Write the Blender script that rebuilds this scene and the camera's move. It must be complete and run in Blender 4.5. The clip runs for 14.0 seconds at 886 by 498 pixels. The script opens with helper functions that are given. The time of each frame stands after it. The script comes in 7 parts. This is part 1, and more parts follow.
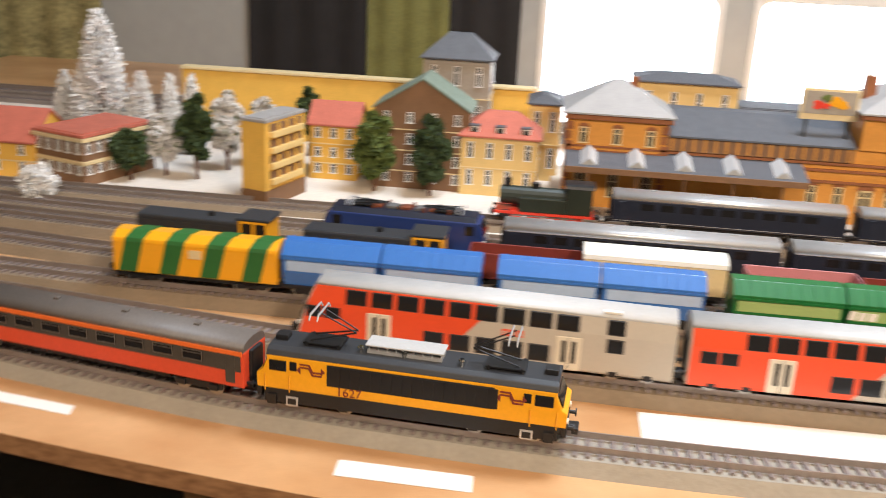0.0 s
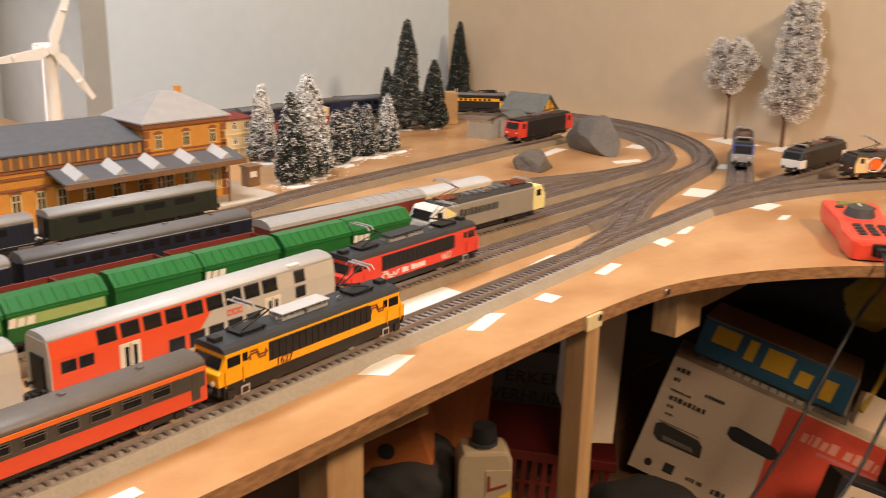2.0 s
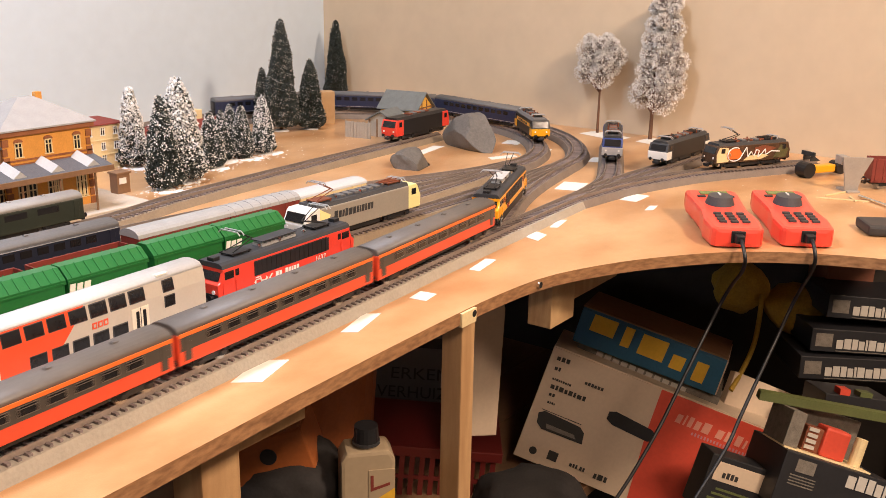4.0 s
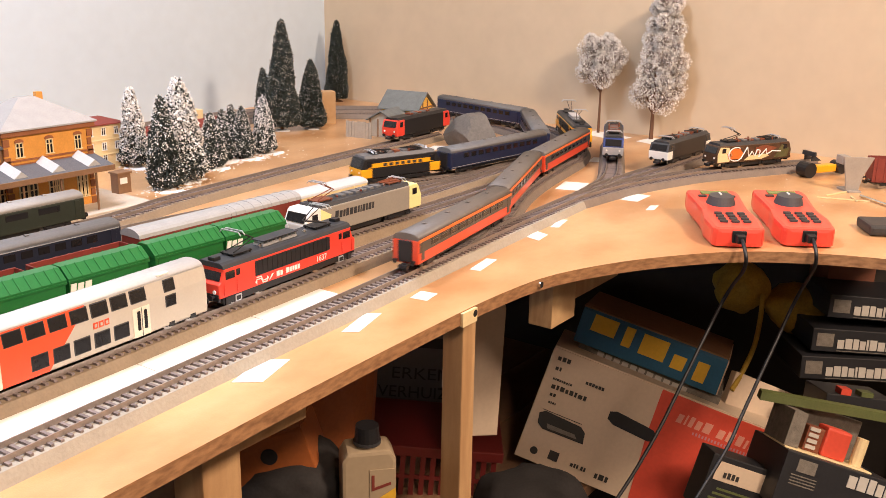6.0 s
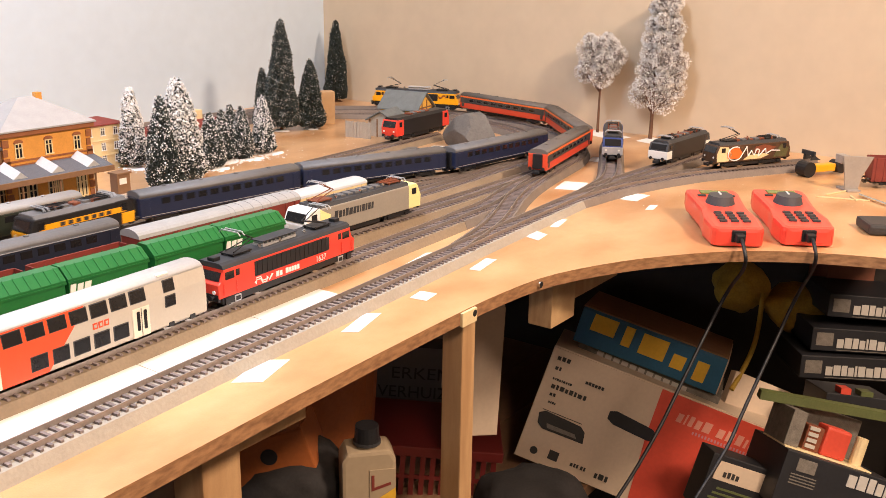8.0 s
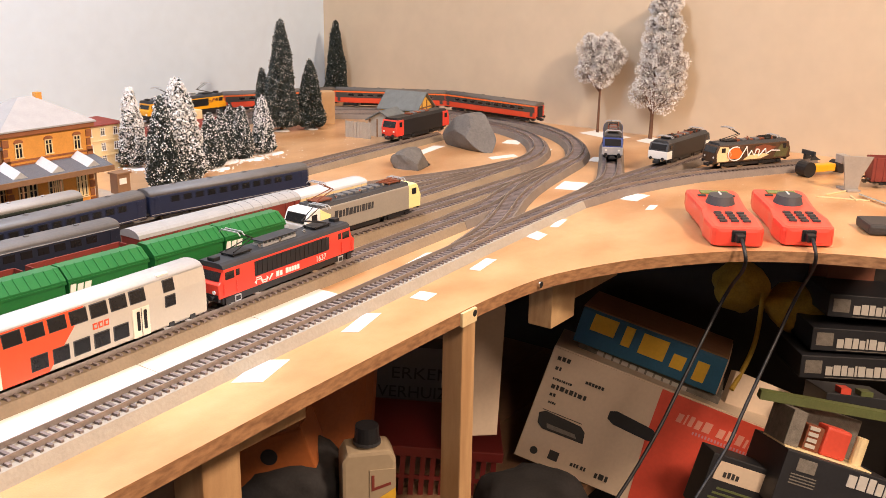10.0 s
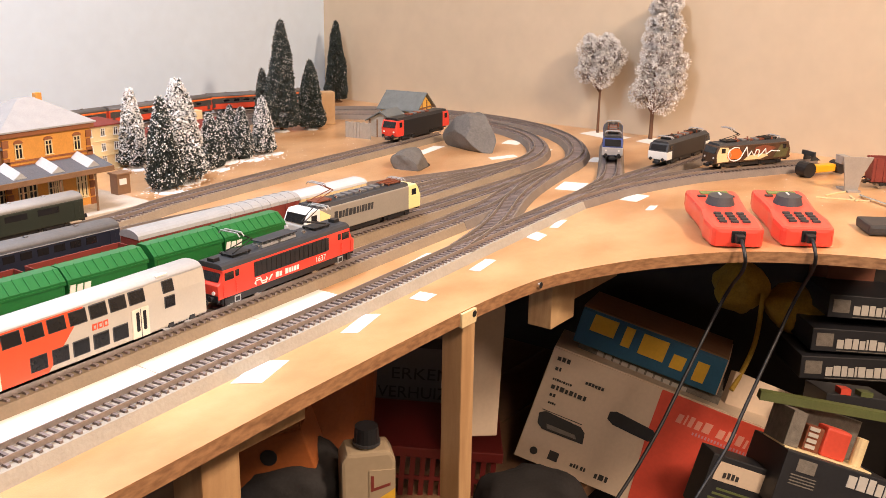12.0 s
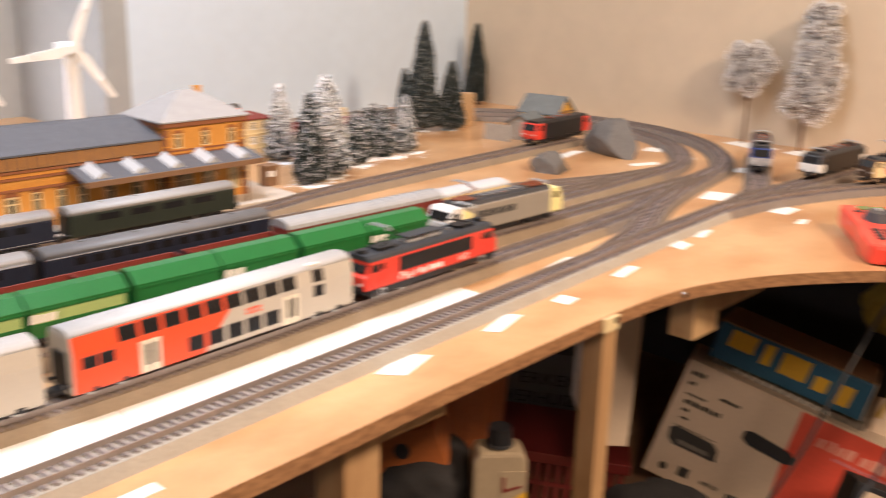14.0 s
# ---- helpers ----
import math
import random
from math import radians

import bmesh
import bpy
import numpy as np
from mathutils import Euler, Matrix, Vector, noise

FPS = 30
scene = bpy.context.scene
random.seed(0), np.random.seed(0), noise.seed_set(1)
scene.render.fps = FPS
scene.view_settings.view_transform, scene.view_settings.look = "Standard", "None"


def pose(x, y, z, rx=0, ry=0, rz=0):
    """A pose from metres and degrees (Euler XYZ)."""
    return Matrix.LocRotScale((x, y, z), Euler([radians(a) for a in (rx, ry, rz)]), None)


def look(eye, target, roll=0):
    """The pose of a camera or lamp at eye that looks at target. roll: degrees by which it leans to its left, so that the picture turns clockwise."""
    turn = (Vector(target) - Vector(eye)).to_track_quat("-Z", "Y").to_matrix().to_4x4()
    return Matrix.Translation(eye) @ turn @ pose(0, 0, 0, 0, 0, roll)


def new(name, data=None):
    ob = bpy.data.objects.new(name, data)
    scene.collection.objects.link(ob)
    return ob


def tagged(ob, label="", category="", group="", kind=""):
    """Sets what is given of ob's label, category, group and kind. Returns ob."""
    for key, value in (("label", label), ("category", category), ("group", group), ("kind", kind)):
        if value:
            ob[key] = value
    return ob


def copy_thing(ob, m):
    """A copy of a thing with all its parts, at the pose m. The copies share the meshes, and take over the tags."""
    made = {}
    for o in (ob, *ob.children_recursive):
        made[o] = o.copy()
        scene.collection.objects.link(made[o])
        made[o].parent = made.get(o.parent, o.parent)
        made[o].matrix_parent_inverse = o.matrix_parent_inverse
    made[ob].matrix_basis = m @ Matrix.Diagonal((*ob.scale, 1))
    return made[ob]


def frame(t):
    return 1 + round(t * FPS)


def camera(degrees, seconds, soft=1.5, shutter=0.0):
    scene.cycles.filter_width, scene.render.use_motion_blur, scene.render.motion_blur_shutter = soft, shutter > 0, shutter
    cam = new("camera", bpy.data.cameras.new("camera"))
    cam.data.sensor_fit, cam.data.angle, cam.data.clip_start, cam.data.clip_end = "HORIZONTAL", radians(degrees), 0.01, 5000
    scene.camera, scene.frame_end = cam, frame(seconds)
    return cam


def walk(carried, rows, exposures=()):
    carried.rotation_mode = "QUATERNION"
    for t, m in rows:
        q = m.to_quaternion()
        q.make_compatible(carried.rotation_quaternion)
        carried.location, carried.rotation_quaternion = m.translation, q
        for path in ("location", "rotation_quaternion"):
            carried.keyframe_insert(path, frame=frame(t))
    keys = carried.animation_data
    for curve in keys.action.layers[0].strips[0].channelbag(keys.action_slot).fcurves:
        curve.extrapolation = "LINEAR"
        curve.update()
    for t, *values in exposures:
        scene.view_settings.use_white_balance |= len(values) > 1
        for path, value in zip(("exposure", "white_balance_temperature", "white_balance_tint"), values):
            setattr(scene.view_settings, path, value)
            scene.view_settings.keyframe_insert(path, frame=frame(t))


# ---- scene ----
cam = camera(49.5, 14.0, soft=0.65, shutter=0.4)
PATH = [
    (0, (-0.095, -0.605, 0.304), (-0.287, 1.277, -0.343), 2.8),
    (0.4, (-0.073, -0.601, 0.301), (0.038, 1.297, -0.321), 2.9),
    (0.5, (-0.064, -0.597, 0.301), (0.123, 1.295, -0.318), 3.0),
    (0.7, (-0.048, -0.599, 0.305), (0.284, 1.273, -0.31), 2.9),
    (1, (-0.036, -0.599, 0.303), (0.543, 1.219, -0.294), 2.7),
    (1.2, (-0.0185, -0.5965, 0.3005), (0.735, 1.137, -0.2866), 2.36),
    (1.5, (0.025, -0.591, 0.295), (1.161, 0.956, -0.27), 1.6),
    (2, (0.032, -0.599, 0.301), (1.454, 0.69, -0.261), 1.2),
    (2.5, (0.034, -0.612, 0.308), (1.547, 0.568, -0.258), 1.2),
    (3, (0.039, -0.614, 0.307), (1.603, 0.497, -0.258), 1.0),
    (5.5, (0.039, -0.614, 0.306), (1.602, 0.499, -0.259), 1.0),
    (8, (0.039, -0.614, 0.306), (1.602, 0.498, -0.259), 0.9),
    (10.5, (0.039, -0.614, 0.306), (1.602, 0.498, -0.259), 0.9),
    (13, (0.04, -0.615, 0.307), (1.6, 0.501, -0.258), 0.9),
    (13.5, (0.037, -0.614, 0.307), (1.585, 0.521, -0.256), 1.0),
    (13.8, (0.0355, -0.611, 0.306), (1.559, 0.554, -0.2565), 1.1),
    (14, (0.028, -0.598, 0.301), (1.431, 0.713, -0.259), 1.5),
    (14.2, (0.020, -0.594, 0.299), (1.300, 0.830, -0.262), 1.7),
]
walk(cam, [(t, look(eye, target, roll)) for t, eye, target, roll in PATH],
     [(0, -0.05, 5850, 8), (0.3, -0.4, 5950, 11), (0.6, -0.98, 6000, 13), (1.2, -1.30, 6250, 13), (1.5, -0.98, 6500, 13), (2.1, -0.2, 6600, 13),
      (3.0, 0.0, 6350, 15), (5.5, 0.17, 6100, 17), (13.3, 0.2, 6100, 17), (14.0, 0.05, 6100, 16)])

# ---- light ----
FLOOR = -0.75
world = bpy.data.worlds.new("world")
scene.world = world
world.use_nodes = True
world.node_tree.nodes["Background"].inputs[0].default_value = (0.75, 0.85, 1.0, 1)
world.node_tree.nodes["Background"].inputs[1].default_value = 0.6
scene.view_settings.exposure = 0.0


def area(name, place, target, size, power, colour):
    d = bpy.data.lights.new(name, "AREA")
    d.shape, d.size, d.size_y = "RECTANGLE", size[0], size[1]
    d.energy, d.color = power, colour
    ob = new(name, d)
    ob.matrix_world = look(place, target)
    return ob


# Unseen cool lamp added overhead; its place is tuned to the shadows.
area("assumed_ceiling_lamp", (0.28, 0.32, 1.38), (0.28, 0.31, 0), (0.7, 0.3), 24.0, (0.92, 0.96, 1.0))
# Warm lamp out of view, inferred from the tree shadows on the wall.
area("assumed_warm_light", (0.86, -1.45, 1.28), (1.20, -0.05, -0.05), (0.22, 0.22), 36.0, (1.0, 0.75, 0.51))
# Second unseen lamp, added to brighten the boxes under the table and the town.
area("assumed_warm_light", (-0.25, -1.42, 1.20), (0.75, -0.1, -0.2), (0.25, 0.25), 17.0, (1.0, 0.74, 0.50))
area("window_light", (0.23, 1.26, 0.05), (0.4, 0, 0.0), (0.70, 0.26), 2.5, (0.92, 0.96, 1.0))



# ---- materials ----
def mat(name, colour, rough=0.5, metal=0.0, vary=0.12, scale=60.0, bump=0.0, coat=0.0, spread=0.0):
    """Colour with mottling at two scales, slight roughness change and relief; spread varies it from piece to piece."""
    m = bpy.data.materials.new(name)
    m.use_nodes = True
    t = m.node_tree
    b = t.nodes["Principled BSDF"]
    co = t.nodes.new("ShaderNodeTexCoord")
    n1, n2 = t.nodes.new("ShaderNodeTexNoise"), t.nodes.new("ShaderNodeTexNoise")
    n1.inputs["Scale"].default_value, n2.inputs["Scale"].default_value = scale, scale * 9
    n1.inputs["Detail"].default_value = 4
    add = t.nodes.new("ShaderNodeMath")
    add.operation = "ADD"
    ramp = t.nodes.new("ShaderNodeMapRange")
    ramp.inputs[1].default_value, ramp.inputs[2].default_value = 0.6, 1.4
    ramp.inputs[3].default_value, ramp.inputs[4].default_value = 1 - vary, 1 + vary
    hsv = t.nodes.new("ShaderNodeHueSaturation")
    hsv.inputs["Color"].default_value = (*colour, 1)
    for n in (n1, n2):
        t.links.new(co.outputs["Object"], n.inputs["Vector"])
    t.links.new(n1.outputs[0], add.inputs[0])
    t.links.new(n2.outputs[0], add.inputs[1])
    t.links.new(add.outputs[0], ramp.inputs[0])
    value = ramp.outputs[0]
    if spread:
        info, sp, mul = t.nodes.new("ShaderNodeObjectInfo"), t.nodes.new("ShaderNodeMapRange"), t.nodes.new("ShaderNodeMath")
        sp.inputs[3].default_value, sp.inputs[4].default_value = 1 - spread, 1 + spread
        mul.operation = "MULTIPLY"
        t.links.new(info.outputs["Random"], sp.inputs[0])
        t.links.new(sp.outputs[0], mul.inputs[0])
        t.links.new(value, mul.inputs[1])
        value = mul.outputs[0]
    t.links.new(value, hsv.inputs["Value"])
    t.links.new(hsv.outputs[0], b.inputs["Base Color"])
    b.inputs["Roughness"].default_value, b.inputs["Metallic"].default_value = rough, metal
    b.inputs["Coat Weight"].default_value = coat
    if bump:
        bn = t.nodes.new("ShaderNodeBump")
        bn.inputs["Strength"].default_value, bn.inputs["Distance"].default_value = bump, 0.001
        t.links.new(add.outputs[0], bn.inputs["Height"])
        t.links.new(bn.outputs[0], b.inputs["Normal"])
    return m


def wood(name, light, dark, rough=0.4, scale=6.0, stretch=(1, 8, 8), coat=0.1):
    """Streaked wood or hardboard: long noise along x, fine speckle over it."""
    m = mat(name, light, rough, 0, 0.08, 90, 0.1, coat)
    t = m.node_tree
    b = t.nodes["Principled BSDF"]
    mp, n, mix = t.nodes.new("ShaderNodeMapping"), t.nodes.new("ShaderNodeTexNoise"), t.nodes.new("ShaderNodeMix")
    co = t.nodes["Texture Coordinate"]
    mix.data_type = "RGBA"
    mp.inputs["Scale"].default_value = stretch
    n.inputs["Scale"].default_value, n.inputs["Detail"].default_value = scale, 6
    t.links.new(co.outputs["Object"], mp.inputs[0])
    t.links.new(mp.outputs[0], n.inputs["Vector"])
    fac = t.nodes.new("ShaderNodeMapRange")
    fac.inputs[1].default_value, fac.inputs[2].default_value = 0.35, 0.7
    t.links.new(n.outputs[0], fac.inputs[0])
    t.links.new(fac.outputs[0], mix.inputs[0])
    hsv = t.nodes["Hue/Saturation/Value"]
    mix.inputs[7].default_value = (*dark, 1)
    t.links.new(hsv.outputs[0], mix.inputs[6])
    t.links.new(mix.outputs[2], b.inputs["Base Color"])
    return m


def glow(name, colour, strength):
    m = bpy.data.materials.new(name)
    m.use_nodes = True
    b = m.node_tree.nodes["Principled BSDF"]
    b.inputs["Base Color"].default_value = (*colour, 1)
    b.inputs["Emission Color"].default_value = (*colour, 1)
    b.inputs["Emission Strength"].default_value = strength
    return m


M = {
    "board": wood("board", (0.66, 0.40, 0.20), (0.45, 0.225, 0.09), 0.30, 7.0, (1, 1.7, 1)),
    "edge": wood("board_edge", (0.36, 0.19, 0.085), (0.19, 0.09, 0.038), 0.7, 90, (1, 1, 3), 0),
    "timber": wood("timber", (0.50, 0.31, 0.15), (0.37, 0.205, 0.09), 0.55, 14, (6, 6, 0.6), 0),
    # White paint tinted blue to stand for the cool light on this wall.
    "wall_white": mat("wall_white", (0.570, 0.670, 0.765), 0.75, 0, 0.04, 4, 0.15),
    "wall_warm": mat("wall_warm", (0.57, 0.465, 0.335), 0.75, 0, 0.06, 3, 0.15),
    # Grey lowered to carry the backlit dimness around the windows.
    "wall_grey": mat("wall_grey", (0.34, 0.35, 0.34), 0.8, 0, 0.06, 4, 0.1),
    "ceiling": mat("ceiling_paint", (0.55, 0.52, 0.47), 0.8, 0, 0.05, 3, 0.1),
    # Near-black brown of the panel that stands in for shade.
    "panel": mat("panel_shade_brown", (0.040, 0.032, 0.027), 0.7, 0, 0.15, 8, 0.1),
    "wall_far": mat("wall_far", (0.34, 0.30, 0.25), 0.8, 0, 0.1, 3, 0.1),
    "floor": mat("floor", (0.06, 0.05, 0.042), 0.6, 0, 0.2, 6),
    "bed_light": mat("roadbed_light", (0.35, 0.325, 0.28), 0.85, 0, 0.12, 40, 0.3),
    "bed": mat("roadbed", (0.25, 0.195, 0.135), 0.85, 0, 0.14, 40, 0.3),
    "ballast": mat("roadbed_grey", (0.20, 0.165, 0.14), 0.85, 0, 0.15, 60, 0.3),
    "sleeper": mat("sleeper", (0.195, 0.160, 0.156), 0.6, 0, 0.15, 80, 0, 0, 0.2),
    "rail": mat("rail", (0.36, 0.31, 0.28), 0.4, 0.6, 0.15, 50),
    "paper": mat("paper", (0.85, 0.84, 0.80), 0.6, 0, 0.04, 20),
    "black": mat("black_plastic", (0.012, 0.012, 0.014), 0.45, 0, 0.2, 60),
    "dark": mat("dark_grey", (0.035, 0.036, 0.04), 0.5, 0, 0.2, 60),
    "glass": mat("dark_glass", (0.015, 0.015, 0.017), 0.12, 0, 0.1, 40),
    "steel": mat("wheel_steel", (0.45, 0.43, 0.40), 0.35, 0.9, 0.1, 60),
    "chrome": mat("bright_metal", (0.8, 0.8, 0.78), 0.15, 1.0, 0.05, 60),
    "roof_grey": mat("roof_grey", (0.14, 0.14, 0.145), 0.5, 0, 0.15, 50),
    "roof_brown": mat("roof_brown_grey", (0.13, 0.115, 0.105), 0.5, 0, 0.15, 50),
    "roof_light": mat("roof_light", (0.52, 0.53, 0.54), 0.42, 0, 0.08, 50),
    "roof_mid": mat("roof_mid", (0.34, 0.34, 0.34), 0.5, 0, 0.1, 50),
    "roof_white": mat("roof_white", (0.78, 0.76, 0.70), 0.45, 0, 0.06, 50),
    "yellow": mat("loco_yellow", (0.86, 0.40, 0.006), 0.3, 0, 0.06, 50, 0, 0.2),
    "loco_grey": mat("loco_grey", (0.030, 0.033, 0.040), 0.5, 0, 0.15, 60),
    "red": mat("signal_red", (0.72, 0.055, 0.03), 0.35, 0, 0.06, 50, 0, 0.2),
    "coach_red": mat("coach_red", (0.66, 0.07, 0.025), 0.4, 0, 0.07, 50, 0, 0.2),
    "coach_orange": mat("coach_orange", (0.80, 0.16, 0.025), 0.4, 0, 0.06, 50),
    "window_band": mat("window_band", (0.06, 0.055, 0.05), 0.35, 0, 0.15, 40),
    "city_red": mat("city_red", (0.78, 0.085, 0.022), 0.38, 0, 0.06, 50, 0, 0.15),
    "city_grey": mat("city_grey", (0.50, 0.46, 0.40), 0.45, 0, 0.05, 50),
    "blue": mat("hopper_blue", (0.05, 0.17, 0.52), 0.35, 0, 0.08, 50, 0, 0.15),
    "blue_pale": mat("hopper_pale_blue", (0.42, 0.55, 0.78), 0.4, 0, 0.08, 50),
    "green": mat("hopper_green", (0.012, 0.145, 0.032), 0.4, 0, 0.12, 50, 0, 0.1),
    "green_pale": mat("hopper_pale_green", (0.32, 0.46, 0.17), 0.45, 0, 0.08, 50),
    "coach_blue": mat("coach_blue", (0.014, 0.019, 0.038), 0.4, 0, 0.12, 50, 0, 0.1),
    "sleeper_blue": mat("coach_night_blue", (0.014, 0.022, 0.060), 0.4, 0, 0.12, 50, 0, 0.1),
    "coach_green": mat("coach_green", (0.02, 0.028, 0.02), 0.45, 0, 0.15, 50),
    "brown": mat("wagon_brown", (0.20, 0.035, 0.025), 0.55, 0, 0.15, 60),
    "pink": mat("wagon_pink", (0.50, 0.22, 0.24), 0.55, 0, 0.1, 60),
    "cream": mat("cream", (0.74, 0.60, 0.34), 0.5, 0, 0.08, 50),
    "white": mat("white_plastic", (0.82, 0.81, 0.78), 0.4, 0, 0.04, 50),
    "card_cream": mat("door_cream", (0.74, 0.68, 0.56), 0.45, 0, 0.05, 50),
    "loco_pale_grey": mat("loco_pale_grey", (0.30, 0.275, 0.235), 0.4, 0, 0.06, 50),
    "pale_yellow": mat("pale_yellow", (0.85, 0.78, 0.36), 0.4, 0, 0.05, 50),
    "lime": mat("stripe_green", (0.03, 0.14, 0.03), 0.45, 0, 0.1, 50),
    "copper": mat("copper_brown", (0.25, 0.08, 0.04), 0.5, 0.3, 0.2, 60),
    "silver": mat("silver", (0.55, 0.56, 0.58), 0.35, 0.5, 0.1, 60),
    "half_metal": mat("window_rim", (0.22, 0.20, 0.18), 0.4, 0.6, 0.1, 60),
    "navy": mat("loco_blue", (0.02, 0.045, 0.20), 0.35, 0, 0.1, 50, 0, 0.2),
}


# ---- mesh helpers ----
def part(name, bm, material, parent=None, label=""):
    me = bpy.data.meshes.new(name)
    bm.to_mesh(me)
    bm.free()
    mats = material if isinstance(material, (list, tuple)) else [material]
    for k in mats:
        me.materials.append(M[k] if isinstance(k, str) else k)
    ob = new(name, me)
    ob.parent = parent
    if label:
        tagged(ob, label)
    return ob


def shared(name, me, parent, m):
    ob = new(name, me)
    ob.parent = parent
    ob.matrix_basis = m
    return ob


def thing(name, m, label, category, group=""):
    ob = new(name)
    ob.empty_display_size = 0.01
    ob.matrix_world = m
    return tagged(ob, label, category, group)


def box(x0, x1, y0, y1, z0, z1, bevel=0.0, bm=None, mi=0, seg=2):
    bm = bm or bmesh.new()
    vs = [bm.verts.new((x, y, z)) for z in (z0, z1) for x, y in ((x0, y0), (x1, y0), (x1, y1), (x0, y1))]
    fs = [bm.faces.new([vs[i] for i in q]) for q in ((3, 2, 1, 0), (4, 5, 6, 7), (0, 1, 5, 4), (1, 2, 6, 5), (2, 3, 7, 6), (3, 0, 4, 7))]
    for f in fs:
        f.material_index = mi
    if bevel:
        es = {e for f in fs for e in f.edges}
        r = bmesh.ops.bevel(bm, geom=list(es), offset=bevel, segments=seg, affect="EDGES", profile=0.6)
        for f in r["faces"]:
            f.material_index = mi
    return bm


def prism(pts, a0, a1, axis="x", bm=None, bevel=0.0, mi=0):
    """A polygon pushed along an axis. For x: points are (y, z); for y: (x, z); for z: (x, y)."""
    bm = bm or bmesh.new()
    put = {"x": lambda p, a: (a, p[0], p[1]), "y": lambda p, a: (p[0], a, p[1]), "z": lambda p, a: (p[0], p[1], a)}[axis]
    lo, hi = [bm.verts.new(put(p, a0)) for p in pts], [bm.verts.new(put(p, a1)) for p in pts]
    n = len(pts)
    fs = [bm.faces.new(lo[::-1]), bm.faces.new(hi)] + [bm.faces.new((lo[i], lo[(i + 1) % n], hi[(i + 1) % n], hi[i])) for i in range(n)]
    for f in fs:
        f.material_index = mi
    bmesh.ops.recalc_face_normals(bm, faces=fs)
    if bevel:
        es = list({e for f in fs for e in f.edges})
        bmesh.ops.bevel(bm, geom=es, offset=bevel, segments=2, affect="EDGES", profile=0.6)
    return bm


def rod(p, q, r, n=8, bm=None, r2=None):
    bm = bm or bmesh.new()
    p, q = Vector(p), Vector(q)
    d = q - p
    m = Matrix.Translation((p + q) / 2) @ d.to_track_quat("Z", "Y").to_matrix().to_4x4()
    bmesh.ops.create_cone(bm, cap_ends=True, segments=n, radius1=r, radius2=r if r2 is None else r2, depth=d.length, matrix=m)
    return bm


def text(name, body, size, m, material, parent=None, depth=0.0002, squash=1.0):
    cu = bpy.data.curves.new(name, "FONT")
    cu.body, cu.size, cu.extrude, cu.align_x, cu.align_y = body, size, depth, "CENTER", "CENTER"
    cu.resolution_u = 3
    tmp = bpy.data.objects.new("tmp", cu)
    me = bpy.data.meshes.new_from_object(tmp)
    bpy.data.objects.remove(tmp)
    me.materials.clear()
    me.materials.append(M[material])
    me.transform(m @ Matrix.Diagonal((squash, 1, 1, 1)))
    ob = new(name, me)
    ob.parent = parent
    return ob


FRONT = pose(0, 0, 0, 90)          # lettering that faces -y


# ---- track plan ----
def spline(pts, step=0.02):
    """Even points along a smooth line through the given ones."""
    P = np.array(pts, float)
    P = np.vstack([2 * P[0] - P[1], P, 2 * P[-1] - P[-2]])
    out = []
    for i in range(1, len(P) - 2):
        a, b, c, d = P[i - 1:i + 3]
        for u in np.linspace(0, 1, 24, endpoint=False):
            out.append(0.5 * (2 * b + (c - a) * u + (2 * a - 5 * b + 4 * c - d) * u * u + (3 * b - a - 3 * c + d) * u ** 3))
    out.append(P[-2])
    return even(np.array(out), step)


def even(Q, step):
    s = np.concatenate([[0], np.cumsum(np.linalg.norm(np.diff(Q, axis=0), axis=1))])
    k = np.linspace(0, s[-1], max(2, int(round(s[-1] / step)) + 1))
    return np.stack([np.interp(k, s, Q[:, 0]), np.interp(k, s, Q[:, 1])], 1)


def arc(c, r, a0, a1):
    return [(c[0] + r * math.sin(a), c[1] - r * math.cos(a)) for a in np.linspace(radians(a0), radians(a1), 24)]


C = (1.30, 0.488)
R_OUT, R_IN, Y_OUT, Y_IN = 0.397, 0.331, 0.885, 0.819
T1 = [(-1.1, 0.16), (-0.75, 0.045), (-0.55, -0.014), (-0.406, -0.046), (-0.261, -0.072), (-0.1, -0.087), (0.05, -0.092), (0.2, -0.090),
      (0.32, -0.083), (0.5, -0.070), (0.657, -0.060), (0.855, -0.046)]
T1_ON = T1 + [(1.055, -0.034), (1.2, -0.026), (1.3, -0.022)]
T2 = [(-1.1, 0.12), (-0.7, 0.085), (-0.4, 0.045), (-0.24, 0.022), (0.0, 0.004), (0.28, 0.0), (0.42, 0.005), (0.55, 0.014), (0.75, 0.024), (0.97, 0.034)]
T3 = [(-1.1, 0.16), (-0.7, 0.125), (-0.45, 0.106), (-0.29, 0.102), (0.0, 0.098), (0.4, 0.096), (0.7, 0.092), (0.955, 0.088), (1.137, 0.089), (1.25, 0.090), (1.328, 0.0925), (1.383, 0.0998)]
T4 = [(-1.1, 0.26), (-0.6, 0.19), (-0.45, 0.172), (-0.2, 0.160), (0.1, 0.157), (0.6, 0.154), (0.9, 0.150), (1.1, 0.150), (1.2, 0.153), (1.30, 0.157)]
T5 = [(-1.1, 0.30), (-0.5, 0.245), (-0.2, 0.222), (0.1, 0.219), (0.62, 0.211), (0.8, 0.205), (0.98, 0.185), (1.12, 0.163), (1.21, 0.156), (1.29, 0.157)]
T5B = [(-1.1, 0.34), (-0.5, 0.29), (0.0, 0.283), (0.5, 0.284), (0.7, 0.290), (0.9, 0.268), (1.05, 0.228), (1.18, 0.183), (1.25, 0.166), (1.32, 0.158)]
